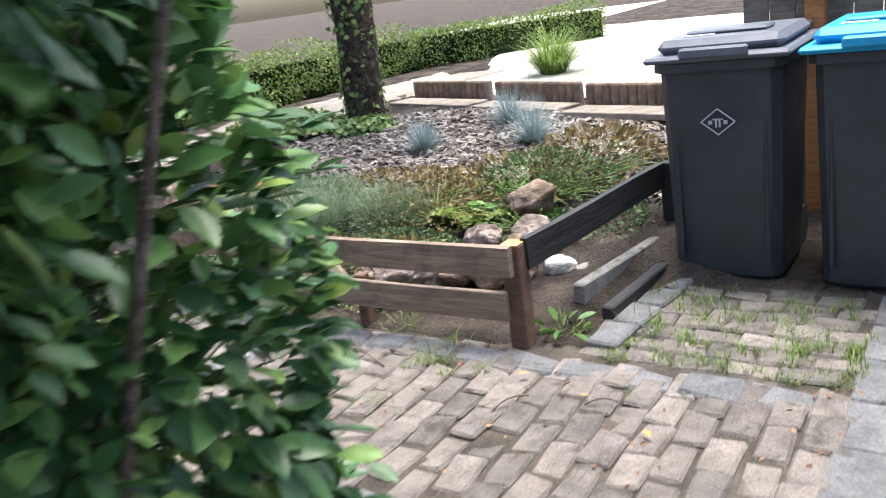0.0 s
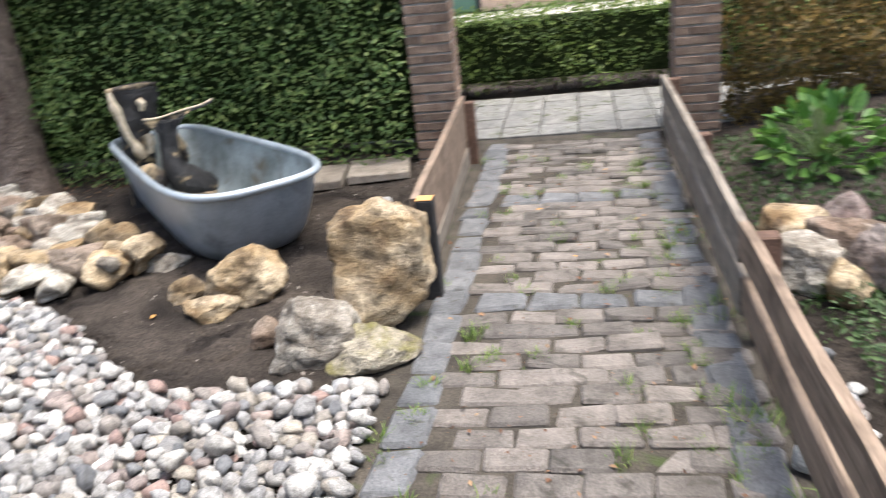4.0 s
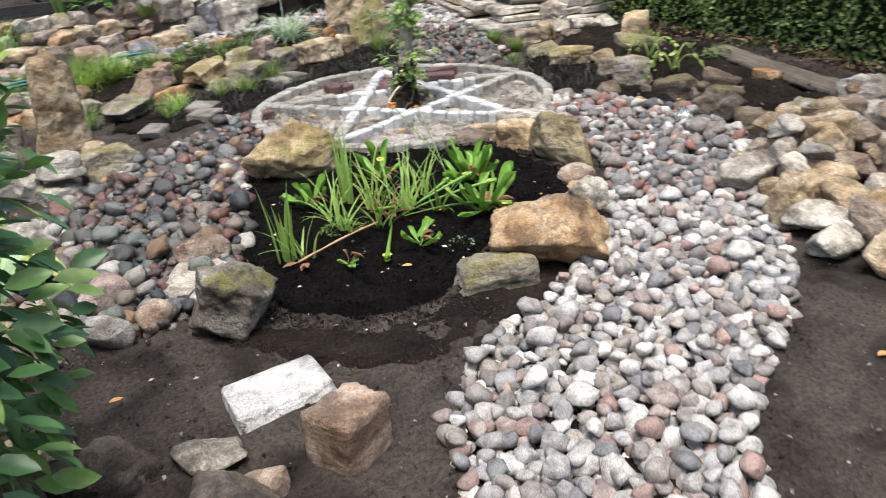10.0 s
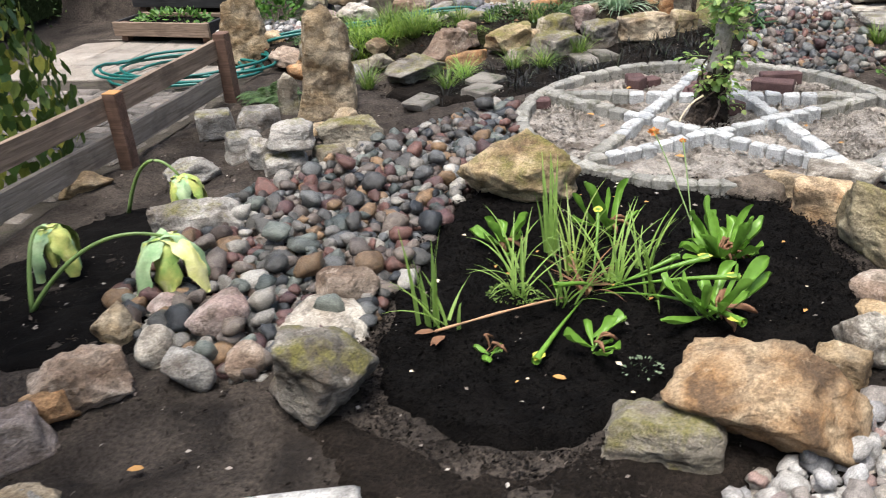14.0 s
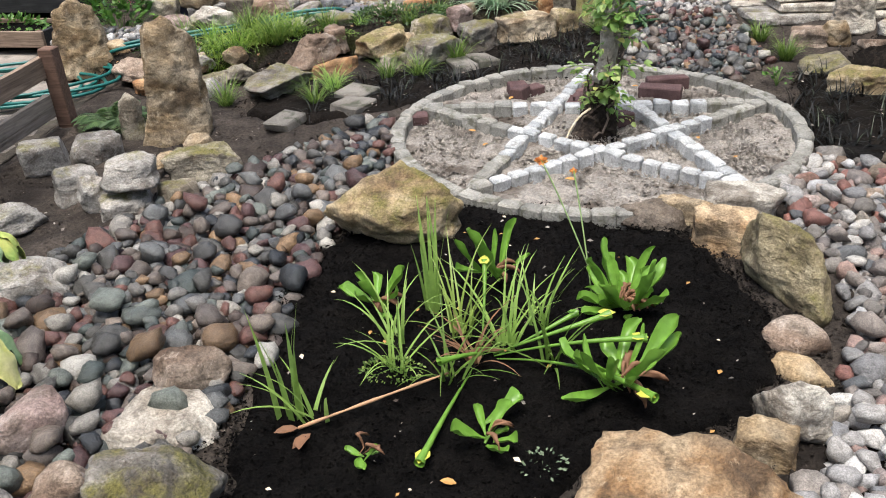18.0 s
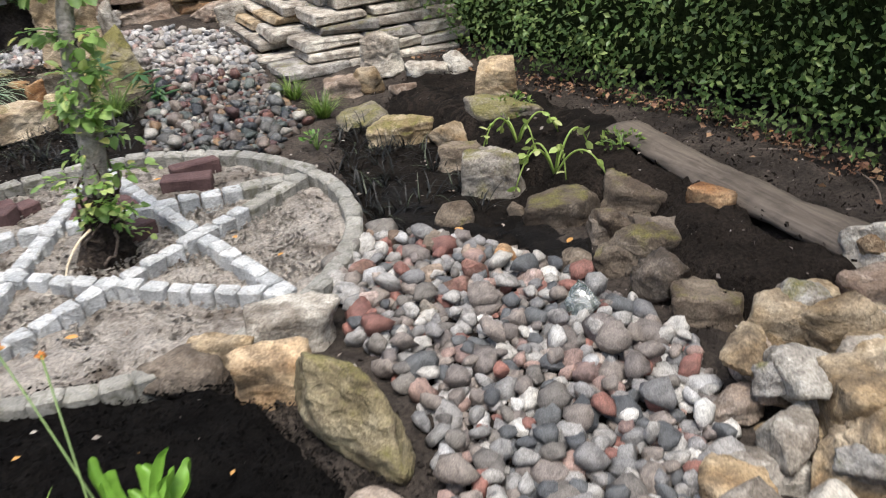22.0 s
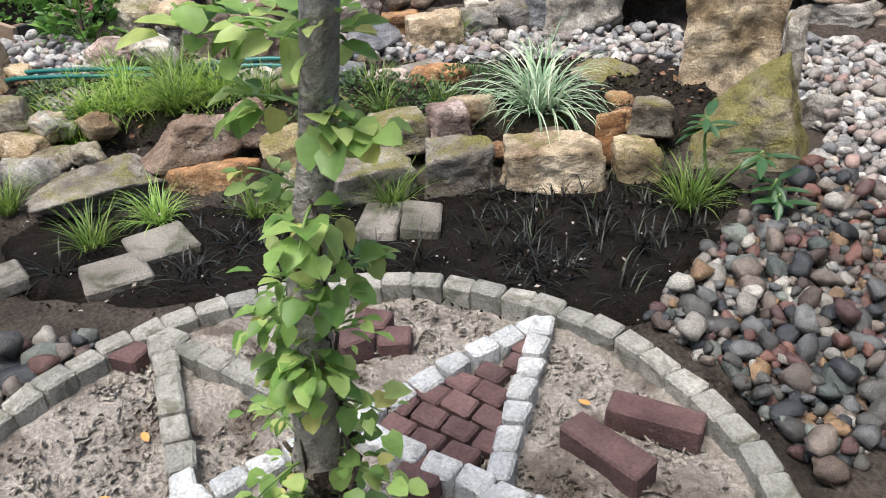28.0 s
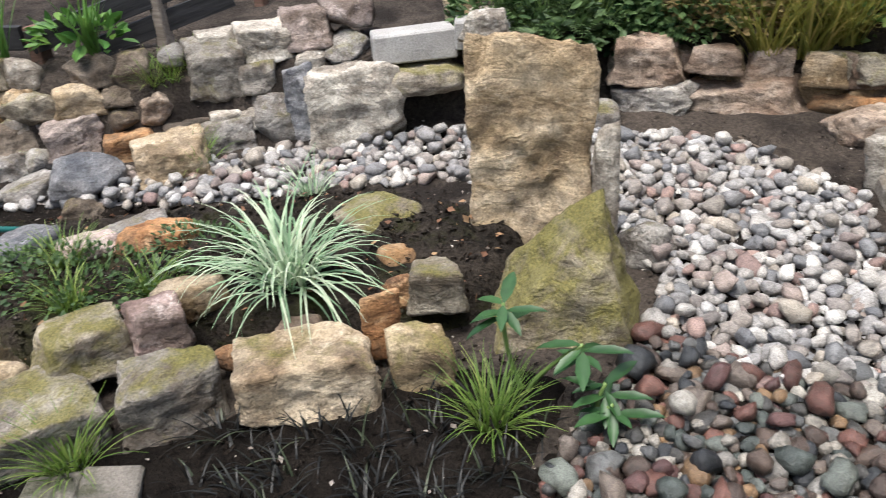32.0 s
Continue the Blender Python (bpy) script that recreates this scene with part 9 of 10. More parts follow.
for k, (x, y, w, h) in enumerate(((-4.0, -7.95, 0.6, 0.5), (-4.7, -7.9, 0.5, 0.45), (-5.3, -7.8, 0.5, 0.5), (-3.3, -7.85, 0.6, 0.4))):
    leafy("shade_shrub", x, y, 0.45, (w, 0.35, h), 1100, 0.07, HEDGE, OVAL, "dark green shrub behind the back wall", "shrub", 160 + k, 30)
clump("dry_grass", -1.76, -6.62, DRY_BLADE, 70, 0.16, 0.004, 1.0, "wispy dry yellow grass between wall stones", 884, z=0.4)
clump("ornamental_grass", -4.75, -7.75, DRY_BLADE, 160, 0.55, 0.009, 0.7, "yellowing arching grass behind the back wall", 620, droop=0.8, z=0.5, base=0.06)
leafy("moss_cushion", -1.6, -4.85, float(gz(-1.6, -4.85)), (0.45, 0.14, 0.05), 700, 0.02, GRASS, SMALL, "low green growth creeping over the terrace stones", "moss", 170)
leafy("moss_cushion", -2.3, -5.3, float(gz(-2.3, -5.3)), (0.45, 0.16, 0.06), 800, 0.022, FERN, SMALL, "dark green carpet plant on the terrace", "plant", 171)
leafy("moss_cushion", -2.6, -5.55, float(gz(-2.6, -5.55)), (0.3, 0.1, 0.06), 400, 0.022, FERN, SMALL, "dark green carpet plant on the terrace", "plant", 172)

leafy("leafy_bush", -0.15, -5.25, 0.05, (0.28, 0.22, 0.45), 420, 0.075, BROAD, OVAL, "fresh green leafy bush beside the planter", "shrub", 180, 30)
for k, (x, y, n, L) in enumerate(((-1.0, -4.85, 150, 0.2), (-1.25, -4.98, 150, 0.2), (-0.75, -4.75, 70, 0.14), (-0.8, -4.5, 90, 0.14), (-1.15, -4.6, 110, 0.14), (-1.5, -5.0, 90, 0.16), (-2.0, -5.15, 60, 0.12), (-2.5, -4.45, 110, 0.2), (-2.0, -4.2, 110, 0.2))):
    clump("grass_tuft", x, y, GRASS if k % 2 else SWORD, n, L, 0.005, 0.95, "lush tuft of bright green grass on the terrace", 800 + k, droop=0.8, group="grass tufts")
clump("iris", -0.5, -5.66, SWORD, 22, 0.42, 0.022, 0.5, "arching light green sword-leaved plant behind the rocks", 815, "iris", 0.5, z=0.25)
leafy("moss_cushion", -0.95, -4.6, float(gz(-0.95, -4.6)), (0.4, 0.16, 0.05), 700, 0.022, FERN, SMALL, "low grey-green carpet plant on the terrace", "plant", 181)
cover = np.random.default_rng(23)
x, y = cover.uniform(-6.9, -1.42, 10000), cover.uniform(2.98, 4.9, 10000)
keep = fbm(np.stack([x * 1.4, y * 1.4, 0 * x], 1), 3, 5) > -0.25
x, y = x[keep], y[keep]
v, f = scatter(*SMALL, np.stack([x, y, gz(x, y) + 0.01], 1), dirs(len(x), cover, 0.5), dirs(len(x), cover, 1.2), cover.uniform(0.015, 0.05, len(x)))
solo("ground_cover", mesh("ground_cover", v, f, FERN), "sparse low green weeds over the front bed soil", "plants", kind="stuff")

# fallen leaves and twigs
fl_rng = np.random.default_rng(15)
for k, (x, y) in enumerate(((-4.35, -2.75), (-4.5, -2.72), (-5.9, -2.0), (-6.4, -2.9), (-3.0, -3.2), (-3.15, -3.05), (-2.95, -3.4), (-4.2, -3.05), (-4.05, -3.3), (-3.4, -2.8), (-5.2, -2.6), (-5.3, -2.75), (-4.9, -2.9), (-2.0, -0.3), (-2.3, 0.4),
                            (-0.9, 2.3), (-1.2, 2.5), (-0.55, 1.9), (-3.6, 0.6), (-4.4, 0.3), (-5.5, -1.35), (-2.55, -2.9), (-3.8, -4.1), (-3.1, -3.9), (-3.6, -2.05), (-3.1, -0.9), (-4.9, 2.2), (-5.6, 2.0), (-6.3, 2.4), (-1.5, 2.6))):
    z = float(gz(x, y)) + (0.03 if math.hypot(x - RING[0], y - RING[1]) < RING_R else 0.025)
    v, f = scatter(*OVAL, np.zeros((1, 3)), np.array([[math.cos(k), math.sin(k), 0.1]]), np.array([[0.1, 0.1, 1.0]]), [fl_rng.uniform(0.025, 0.05)])
    solo("fallen_leaf", mesh("fallen_leaf", v, f, FALLEN), "fallen yellow-brown leaf on the ground", "leaf", pose(x, y, z), "fallen leaves")
for k, (x, y, L, yaw) in enumerate(((-1.2, 2.45, 0.12, 20), (-1.3, 2.48, 0.1, 100), (-1.5, 2.3, 0.16, 60), (-2.15, 2.5, 0.42, 150), (-6.4, -2.4, 0.3, 60), (-6.5, -2.7, 0.25, -30), (-3.9, -6.9, 0.2, 30), (-4.2, -6.95, 0.15, -40), (-6.3, -4.6, 0.3, 75))):
    solo("twig", mesh("twig", *tube(bend((0, 0, 0), (L, 0, 0.01), (0, 0.02, 0.01), 6), 0.004, 5), TWIG, True), "dry twig lying on the ground", "twig", pose(x, y, float(gz(x, y)) + 0.012, 0, 0, yaw), "twigs")

# ---- bark chips ----
CHIP_BED = [(-5.5, 5.2), (-4.9, 6.2), (-4.1, 6.5), (-2.9, 6.1), (-1.6, 5.6), (-1.55, 4.5), (-2.6, 4.75), (-3.4, 4.75), (-4.6, 4.85)]
cr = np.random.default_rng(51)
x, y = cr.uniform(-5.6, -1.5, 14000), cr.uniform(4.3, 6.6, 14000)
keep = edge_dist(x, y, CHIP_BED) > -0.1 + 0.12 * cr.uniform(0, 1, 14000)
pos = np.stack([x, y, gz(x, y) + cr.uniform(0, 0.02, 14000)], 1)[keep]
n = len(pos)
v, f = scatter(*CHIP, pos, dirs(n, cr) * np.array([1, 1, 0.3]), dirs(n, cr, 2.2), cr.uniform(0.035, 0.095, n))
solo("bark_chips", mesh("bark_chips", v, f, CHIPS), "pale weathered bark chips mulching the bed", "bark chips", kind="stuff")

# crumbs of soil and small grit over the beds
x, y = cr.uniform(-6.9, -0.6, 60000), cr.uniform(-7.2, 1.5, 60000)
dark_bed = np.max([edge_dist(x, y, p) for p in DARK_BEDS], axis=0) > -0.03
keep = dark_bed
pos = np.stack([x, y, gz(x, y) + 0.014 + 0.012 * lumps(x, y, 2.2, 3)], 1)[keep]
n = len(pos)
v, f = scatter(*CHIP, pos, dirs(n, cr), dirs(n, cr, 0.6), 0.004 + 0.02 * cr.uniform(0, 1, n) ** 3)
solo("soil_crumbs", mesh("soil_crumbs", v, f, RICH), "dark crumbs of earth in the planted beds", "soil", kind="stuff")
keep = (np.hypot(x - RING[0], y - RING[1]) > RING_R) & (edge_dist(x, y, BOG) < 0) & ~dark_bed
pos = np.stack([x, y, gz(x, y) + 0.01 + 0.012 * lumps(x, y, 2.2, 3)], 1)[keep]
n = len(pos)
v, f = scatter(*CHIP, pos, dirs(n, cr), dirs(n, cr, 0.6), 0.004 + 0.017 * cr.uniform(0, 1, n) ** 3)
solo("soil_crumbs", mesh("soil_crumbs", v, f, SOIL), "crumbs of earth and grit on the soil", "soil", kind="stuff")
x, y = cr.uniform(-4.1, -2.3, 26000), cr.uniform(-2.6, -0.5, 26000)
inside = edge_dist(x, y, BOG)
keep = inside > -0.16 * cr.uniform(0, 1, 26000) ** 2.5
pos = np.stack([x, y, np.where(inside > 0, 0.034 + 0.016 * lumps(x, y, 15, 1, 4), 0.012 + 0.012 * lumps(x, y, 2.2, 3))], 1)[keep]
v, f = scatter(*CHIP, pos, dirs(len(pos), cr), dirs(len(pos), cr, 0.6), 0.004 + 0.012 * cr.uniform(0, 1, len(pos)) ** 2)
solo("peat_crumbs", mesh("peat_crumbs", v, f, PEAT), "black crumbs of peat in the bog bed", "peat", kind="stuff")
x, y = cr.uniform(-4.3, -2.1, 40000), cr.uniform(-2.8, -0.3, 40000)
inside = edge_dist(x, y, BOG)
keep = (inside < 0.01) & (inside > -0.28 * cr.uniform(0, 1, 40000) ** 1.6) & (np.hypot(x - RING[0], y - RING[1]) > RING_R)
pos = np.stack([x, y, gz(x, y) + 0.01 + 0.012 * lumps(x, y, 2.2, 3)], 1)[keep]
v, f = scatter(*CHIP, pos, dirs(len(pos), cr), dirs(len(pos), cr, 0.8), 0.007 + 0.018 * cr.uniform(0, 1, len(pos)) ** 2)
solo("soil_crumbs", mesh("soil_crumbs", v, f, DARK_SOIL), "dark damp crumbs strewn round the bog bed", "soil", kind="stuff")
x, y = cr.uniform(-4.6, -2.5, 20000), cr.uniform(-4.45, -2.35, 20000)
keep = np.hypot(x - RING[0], y - RING[1]) < RING_R - 0.1
pos = np.stack([x, y, 0.012 + 0 * x], 1)[keep]
v, f = scatter(*CHIP, pos, dirs(len(pos), cr), dirs(len(pos), cr, 0.6), 0.006 + 0.034 * cr.uniform(0, 1, len(pos)) ** 3)
solo("sand_crumbs", mesh("sand_crumbs", v, f, SAND), "crumbs of damp sand inside the stone circle", "sand", kind="stuff")

# dry leaves and bits of twig along the foot of the hedge
u = cr.uniform(0, 1, 2600)
hx = np.interp(u, [0, 0.3, 0.55, 0.8, 1], [-6.75, -6.75, -6.4, -5.75, -5.2]) + cr.normal(size=2600) * 0.16
hy = np.interp(u, [0, 0.3, 0.55, 0.8, 1], [0.9, -1.4, -3.4, -5.5, -7.0])
pos = np.stack([hx, hy, gz(hx, hy) + 0.016], 1)
v, f = scatter(*SMALL, pos, dirs(2600, cr) * np.array([1, 1, 0.3]), dirs(2600, cr, 1.8), 0.01 + 0.04 * cr.uniform(0, 1, 2600) ** 2.5)
solo("leaf_litter", mesh("leaf_litter", v, f, BROWN_LEAF), "dry brown leaves fallen along the hedge foot", "litter", kind="stuff")

# crumbs, moss and old leaves on the terrace
x, y = cr.uniform(-3.8, 0.3, 14000), cr.uniform(-6.3, -4.4, 14000)
ok = edge_dist(x, y, WALL_LINE) > 0.03
pos = np.stack([x, y, gz(x, y) + 0.008 + 0.014 * lumps(x, y, 16, 1, 4)], 1)[ok]
n = len(pos)
v, f = scatter(*CHIP, pos, dirs(n, cr), dirs(n, cr, 0.6), 0.006 + 0.026 * cr.uniform(0, 1, n) ** 3)
solo("soil_crumbs", mesh("soil_crumbs", v, f, TERRACE_SOIL), "brown crumbs of earth on the terrace", "soil", kind="stuff")
pos = pos[::7] + np.array([0, 0, 0.008])
n = len(pos)
v, f = scatter(*SMALL, pos, dirs(n, cr) * np.array([1, 1, 0.3]), dirs(n, cr, 1.8), 0.008 + 0.035 * cr.uniform(0, 1, n) ** 3)
solo("leaf_litter", mesh("leaf_litter", v, f, BROWN_LEAF), "dry brown leaf scraps on the terrace soil", "litter", kind="stuff")

# pale flecks of straw, leaf and grit on all the soil
x, y = cr.uniform(-6.9, -0.6, 5200), cr.uniform(-7.2, 1.4, 5200)
ok = (edge_dist(x, y, BOG) < 0) | (cr.uniform(0, 1, 5200) < 0.35)
x, y = x[ok], y[ok]
pos = np.stack([x, y, gz(x, y) + 0.024 + 0.014 * lumps(x, y, 2.2, 3) + np.where(edge_dist(x, y, BOG) > 0, 0.022, 0)], 1)
n = len(pos)
v, f = scatter(*SMALL, pos, dirs(n, cr) * np.array([1, 1, 0.25]), dirs(n, cr, 2.0), 0.006 + 0.022 * cr.uniform(0, 1, n) ** 3)
solo("leaf_litter", mesh("leaf_litter", v, f, CHIPS), "tiny pale scraps of bark, straw and leaf on soil", "litter", kind="stuff")
x, y = cr.uniform(-7.0, -0.3, 900), cr.uniform(1.5, 2.85, 900)
pos = np.stack([x, y, 0.006 + 0 * x], 1)
v, f = scatter(*SMALL, pos, dirs(900, cr) * np.array([1, 1, 0.25]), dirs(900, cr, 2.0), 0.008 + 0.03 * cr.uniform(0, 1, 900) ** 4)
solo("leaf_litter", mesh("leaf_litter", v, f, BROWN_LEAF), "scraps of dry leaf and twig on the brick path", "litter", kind="stuff")

# ---- brick path ----
pv = np.random.default_rng(61)
pave = thing("pavement_path", -4, 2.2, 0, "garden path of worn clay pavers between blue-grey edge setts", "paving", kind="structure")
pin = pave.matrix_basis.inverted()
solo("path_bed", mesh("path_bed", *box(7.1, 1.5, 0.04, 0.004, (-3.9, 2.2, -0.052)), JOINT), "sandy joints of the brick path", "paving", kind="structure")
shapes = [mesh("paver", *box(0.115 + 0.003 * (k % 3), 0.193 + 0.004 * (k % 4), 0.06, 0.011, jitter=0.008, rng=pv), PAVER) for k in range(16)]
edge_shapes = [mesh("edge_sett", *box(0.228, 0.16, 0.06, 0.016, jitter=0.012, rng=pv), BLUE_SETT) for k in range(5)]
cross_shapes = [mesh("cross_sett", *box(0.155, 0.205, 0.06, 0.016, jitter=0.012, rng=pv), BLUE_SETT) for k in range(5)]
x, row, near = -7.2, 0, 0
rest = []
while x < -0.45:
    cross = any(abs(x + 0.06 - c) < 0.062 for c in (-3.0, -4.45, -5.9))
    step = 0.172 if cross else 0.124
    x += step / 2
    if cross:
        for k in range(4):
            part("cross_sett", cross_shapes[int(pv.integers(0, 5))], pave, m=pin @ pose(x, 1.89 + k * 0.226, -0.058 + pv.normal() * 0.003, pv.normal() * 0.8, pv.normal() * 0.8, pv.normal()))
    else:
        for k in range(5):
            y = 1.87 + k * 0.204 + (0.05 if row % 2 else -0.05)
            m = pin @ pose(x + pv.normal() * 0.004, y + pv.normal() * 0.009, -0.06 + pv.normal() * 0.005, pv.normal() * 1.2, pv.normal() * 1.2, pv.normal() * 1.5)
            part("paver", shapes[int(pv.integers(0, 16))], pave, m=m)
    x += step / 2
    row += 1
for k in range(28):
    ex = -7.15 + k * 0.243
    for y in (1.655, 2.735):
        part("edge_sett", edge_shapes[int(pv.integers(0, 5))], pave, m=pin @ pose(ex + pv.normal() * 0.005, y + pv.normal() * 0.006, -0.056 + pv.normal() * 0.004, pv.normal(), pv.normal(), pv.normal() * 2))

yard = thing("pavement_yard", 0.5, 0, 0, "yard of grey-brown clay pavers beside the garden", "paving", kind="structure")
yin = yard.matrix_basis.inverted()
solo("yard_bed", mesh("yard_bed", *box(3.0, 11.0, 0.04, 0.004, (1.05, -1.2, -0.054)), JOINT), "sandy joints of the paved yard", "paving", kind="structure")
solo("yard_bed", mesh("yard_bed", *box(0.95, 0.95, 0.04, 0.004, (-0.92, 3.3, -0.053)), JOINT), "weedy sandy joints by the bins", "paving", kind="structure")
pale_slab = [mesh("yard_slab", *box(0.4, 0.4, 0.06, 0.006, jitter=0.004, rng=pv), PALE_SLAB) for k in range(3)]
big_slab = [mesh("slab", *box(0.2, 0.31, 0.06, 0.008, jitter=0.005, rng=pv), BLUE_SETT) for k in range(4)]
for r in range(14):
    for c in range(6):
        part("slab", big_slab[int(pv.integers(0, 4))], yard, m=yin @ pose(-0.28 + c * 0.208, -0.55 + r * 0.318 + (0.16 if c % 2 else 0), -0.06 + pv.normal() * 0.002, pv.normal() * 0.5, pv.normal() * 0.5, pv.normal() * 0.6))
for r in range(7):
    for c in range(5):
        part("paver", shapes[int(pv.integers(0, 16))], yard, m=yin @ pose(-1.28 + c * 0.2 + (0.1 if r % 2 else 0) - 0.05, 2.92 + r * 0.122, -0.062 + pv.normal() * 0.004, pv.normal(), pv.normal(), 90 + pv.normal() * 2))
for r in range(6):
    for c in range(5):
        part("yard_slab", pale_slab[(r + c) % 3], yard, m=yin @ pose(-0.1 + c * 0.41, -6.35 + r * 0.41, -0.06 + pv.normal() * 0.002, 0, 0, pv.normal() * 0.6))
for r in range(4, 28):
    for c in range(7):
        part("paver", shapes[int(pv.integers(0, 16))], yard, m=yin @ pose(-0.29 + c * 0.205 + (0.1 if r % 2 else 0), -4.3 + r * 0.124, -0.062 + pv.normal() * 0.003, pv.normal() * 0.8, pv.normal() * 0.8, 90 + pv.normal() * 2))
walkway = thing("pavement_street", -8.15, 2, 0, "street pavement of grey concrete flags", "paving", kind="structure")
flag = [mesh("flag", *box(0.292, 0.292, 0.05, 0.005, jitter=0.003, rng=pv), KERB) for k in range(3)]
for r in range(14):
    for c in range(5):
        part("flag", flag[int(pv.integers(0, 3))], walkway, m=pose(-0.62 + c * 0.3, -1.4 + r * 0.3, -0.042 + pv.normal() * 0.002, 0, 0, pv.normal() * 0.5))

# ---- river pebbles ----
pb = np.random.default_rng(71)


def pebble_shape(seed, angular):
    rng = np.random.default_rng(seed)
    v0, f = ico(2)
    nrm = dirs(11, rng)
    off = rng.uniform(0.46, 0.86, 11)
    p = 70 if angular else 18
    r = ((np.maximum(v0 @ nrm.T, 0) / off) ** p).sum(1) ** (-1 / p)
    v = v0 * np.minimum(r, 1.15)[:, None] * (1 + 0.1 * fbm(v0 * 1.5 + seed, 2, seed % 50) + 0.035 * fbm(v0 * 4 + seed, 2, seed % 40))[:, None]
    lo, hi = v.min(0), v.max(0)
    v = (v - (lo + hi) / 2) / (hi - lo) * np.array([1.0, rng.uniform(0.7, 0.95), rng.uniform(0.58, 0.85)])
    return v, f


def sow(poly, lo, hi, gap, tries, rng, fringe=0.03):
    p = np.array(poly)
    x0, y0, x1, y1 = p[:, 0].min(), p[:, 1].min(), p[:, 0].max(), p[:, 1].max()
    xs, ys = rng.uniform(x0 - 0.05, x1 + 0.05, tries), rng.uniform(y0 - 0.05, y1 + 0.05, tries)
    ok = edge_dist(xs, ys, poly) > -fringe * rng.uniform(0, 1, tries) ** 3
    size = lo + (hi - lo) * rng.uniform(0, 1, tries) ** 1.7
    cells, out = {}, []
    for x, y, s in zip(xs[ok], ys[ok], size[ok]):
        i, j = int(x / 0.12), int(y / 0.12)
        if all(math.hypot(x - a, y - b) > gap * (s + q) / 2 for di in (-1, 0, 1) for dj in (-1, 0, 1) for a, b, q in cells.get((i + di, j + dj), ())):
            cells.setdefault((i, j), []).append((x, y, s))
            out.append((x, y, s))
    return out


def pebbles(poly, lo, hi, mat, label, near, angular, seed, tries=26000):
    """A bed of pebbles: those beside the walk are pieces of their own, the rest one heap."""
    rng = np.random.default_rng(seed)
    bed = thing("pebble_bed", poly[0][0], poly[0][1], 0, label, "pebbles", kind="structure")
    inv = bed.matrix_basis.inverted()
    shapes = [pebble_shape(seed * 100 + k, angular) for k in range(26)]
    data = [mesh("pebble", v, f, mat, True) for v, f in shapes]
    first = sow(poly, lo, hi, 0.7, tries, rng)
    second = sow(poly, lo * 0.9, hi * 0.9, 0.95, tries // 2, rng, 0.0)
    under = sow(poly, lo * 0.8, hi * 0.65, 0.62, tries, rng, 0.0)
    every = [(x, y, s, -0.3) for x, y, s in under] + [(x, y, s, 0.0) for x, y, s in first] + [(x, y, s, 0.42) for x, y, s in second]
    every.sort(key=lambda q: math.hypot(q[0] - near[0], q[1] - near[1]) + (3 if q[3] < 0 else 0))
    heap_v, heap_f, n = [], [], 0
    for k, (x, y, s, up) in enumerate(every):
        i = int(rng.integers(0, 26))
        z = float(gz(x, y)) + s * (0.2 + up * rng.uniform(0.7, 1.1)) + 0.006
        m = pose(x, y, z, rng.normal() * 16, rng.normal() * 16, rng.uniform(0, 360)) @ Matrix.Diagonal((s, s, s, 1))
        if k < 300:
            part("pebble", data[i], bed, m=inv @ m)
        else:
            v, f = shapes[i]
            heap_v.append(turned(v, inv @ m))
            heap_f.append(np.array(f) + n)
            n += len(v)
    if heap_v:
        part("pebble_heap", mesh("pebble_heap", np.concatenate(heap_v), np.concatenate(heap_f), mat, True), bed, "many more river pebbles", kind="stuff")


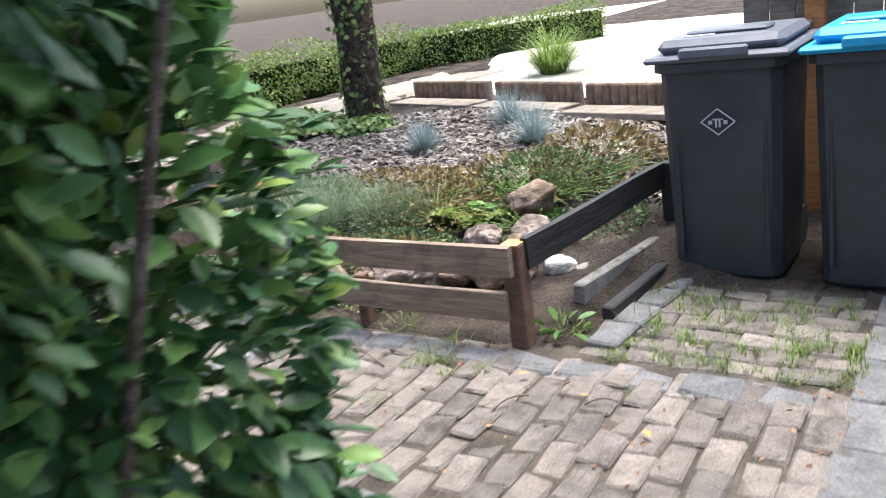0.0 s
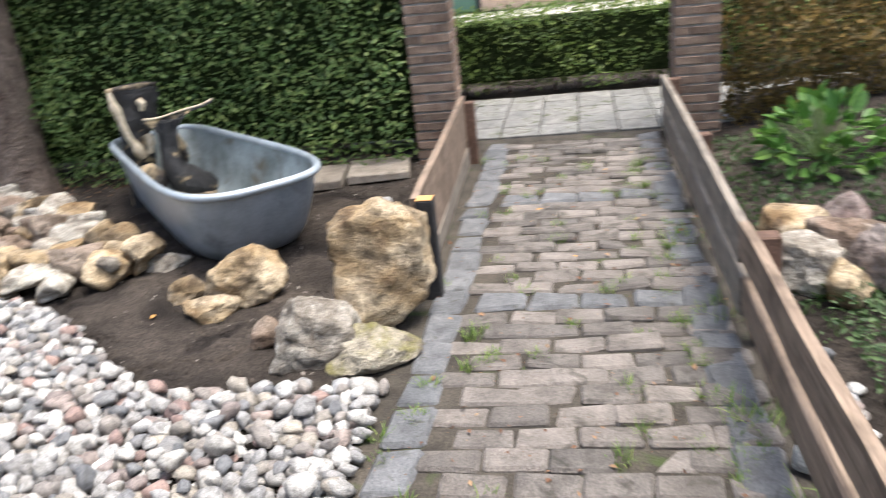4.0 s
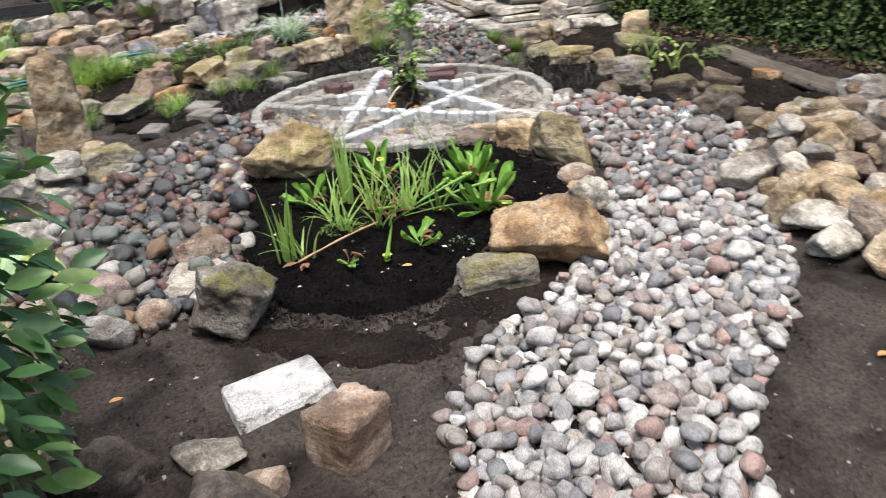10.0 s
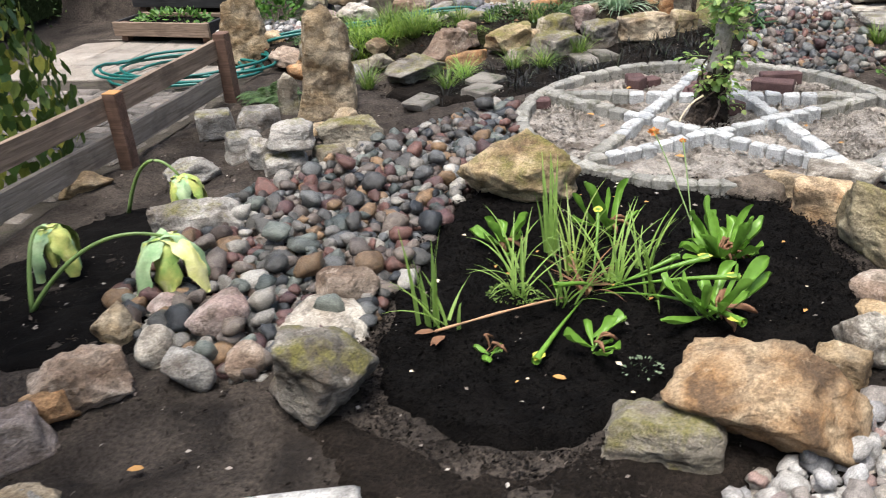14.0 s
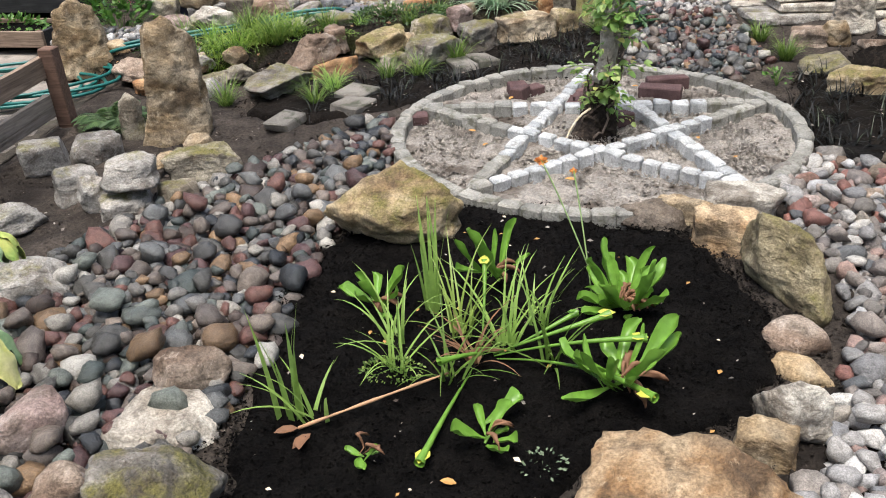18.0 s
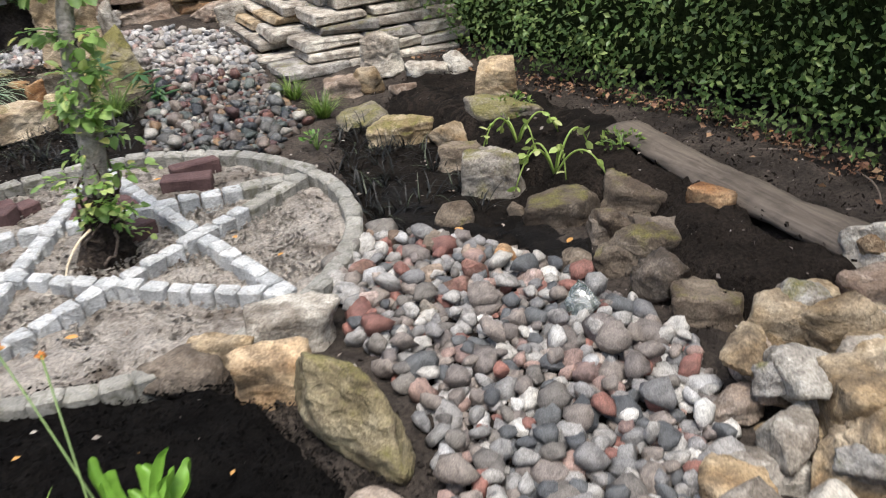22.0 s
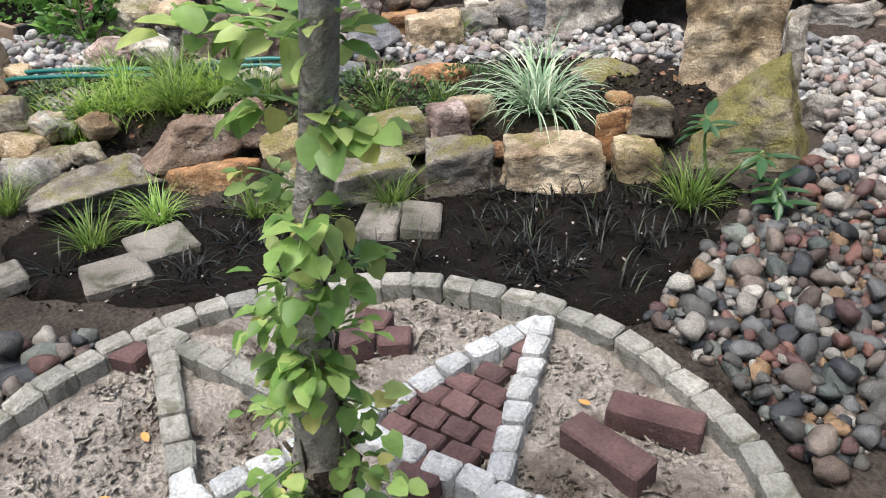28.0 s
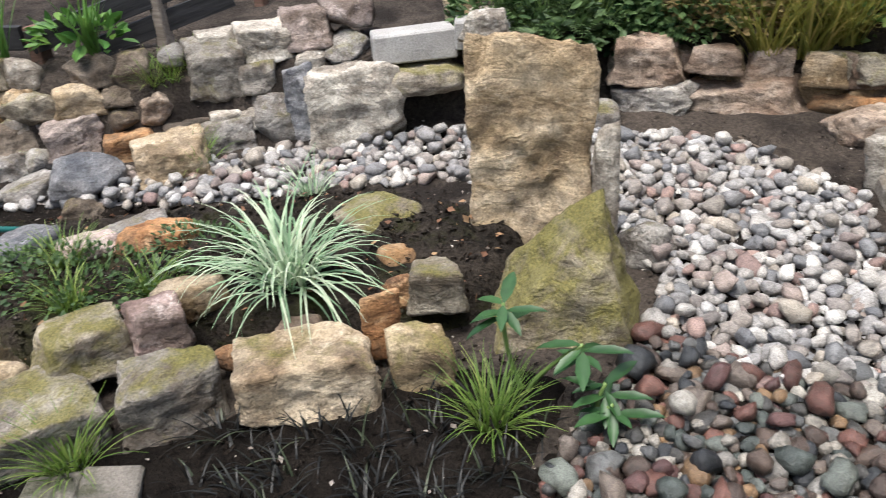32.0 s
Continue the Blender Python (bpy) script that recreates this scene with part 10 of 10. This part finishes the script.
SOUTH = [(-4.86, -1.3), (-5.04, -1.47), (-5.2, -1.82), (-5.18, -2.15), (-5.08, -2.43), (-4.85, -2.86), (-4.6, -3.02), (-4.36, -2.88), (-4.3, -2.45), (-4.34, -2.05), (-4.36, -1.8), (-4.28, -1.55), (-4.16, -1.25), (-4.5, -1.2)]
pebbles([p for p in PALE_BED if p[1] > -1.25] [:6] + [(-4.8, -1.15), (-4.5, -1.2), (-4.14, -1.22)] + [p for p in PALE_BED if p[1] > -1.25] [6:], 0.066, 0.118, PALE_PEBBLE, "stream bed of pale rounded river pebbles", (-3.5, 0.6), True, 1)
pebbles(SOUTH, 0.06, 0.128, RED_PEBBLE, "stream bed of large pale and reddish river cobbles", (-4.75, -2.1), True, 6)
pebbles(DARK_BED, 0.068, 0.15, DARK_PEBBLE, "bed of dark wet mixed river pebbles", (-2.1, -1.8), True, 2)
pebbles([(x, y) for x, y in BACK_BED if y > -5.6] [:2] + [(-4.0, -5.7), (-4.3, -5.6), (-4.62, -5.65), (-4.6, -5.3), (-4.66, -4.57), (-4.38, -4.2), (-4.1, -4.42)], 0.045, 0.115, DARK_PEBBLE, "stream bed of mixed brown and grey pebbles", (-4.3, -5.0), True, 3)
pebbles([(-3.98, -6.0), (-4.0, -5.75), (-4.3, -5.55), (-4.62, -5.6), (-4.64, -5.95), (-4.55, -6.6), (-4.1, -7.0), (-3.4, -6.97), (-2.8, -6.8), (-2.2, -6.45), (-1.5, -6.0), (-1.2, -5.7), (-2.2, -6.02), (-3.0, -6.42), (-3.6, -6.42)], 0.05, 0.1, PALE_PEBBLE, "pale pebbles at the head of the stream", (-4.2, -6.1), True, 4, 16000)
pebbles([(0.1, -5.15), (-0.35, -5.1), (-0.8, -4.98), (-0.72, -4.74), (-0.3, -4.72), (0.15, -4.8)], 0.045, 0.09, PALE_PEBBLE, "pale pebbles beside the planter", (-0.5, -4.9), True, 8, 5000)
for k in range(24):
    x, y = -3.4 + pb.normal() * 0.25, 3.02 + pb.normal() * 0.06
    v, f = pebble_shape(900 + k, False)
    s = pb.uniform(0.04, 0.09)
    solo("pebble", mesh("pebble", v * s, f, PALE_PEBBLE, True), "pale pebble lying under the fence", "pebble", pose(x, y, float(gz(x, y)) + s * 0.25, 0, 0, pb.uniform(0, 360)), "pebbles under the fence")
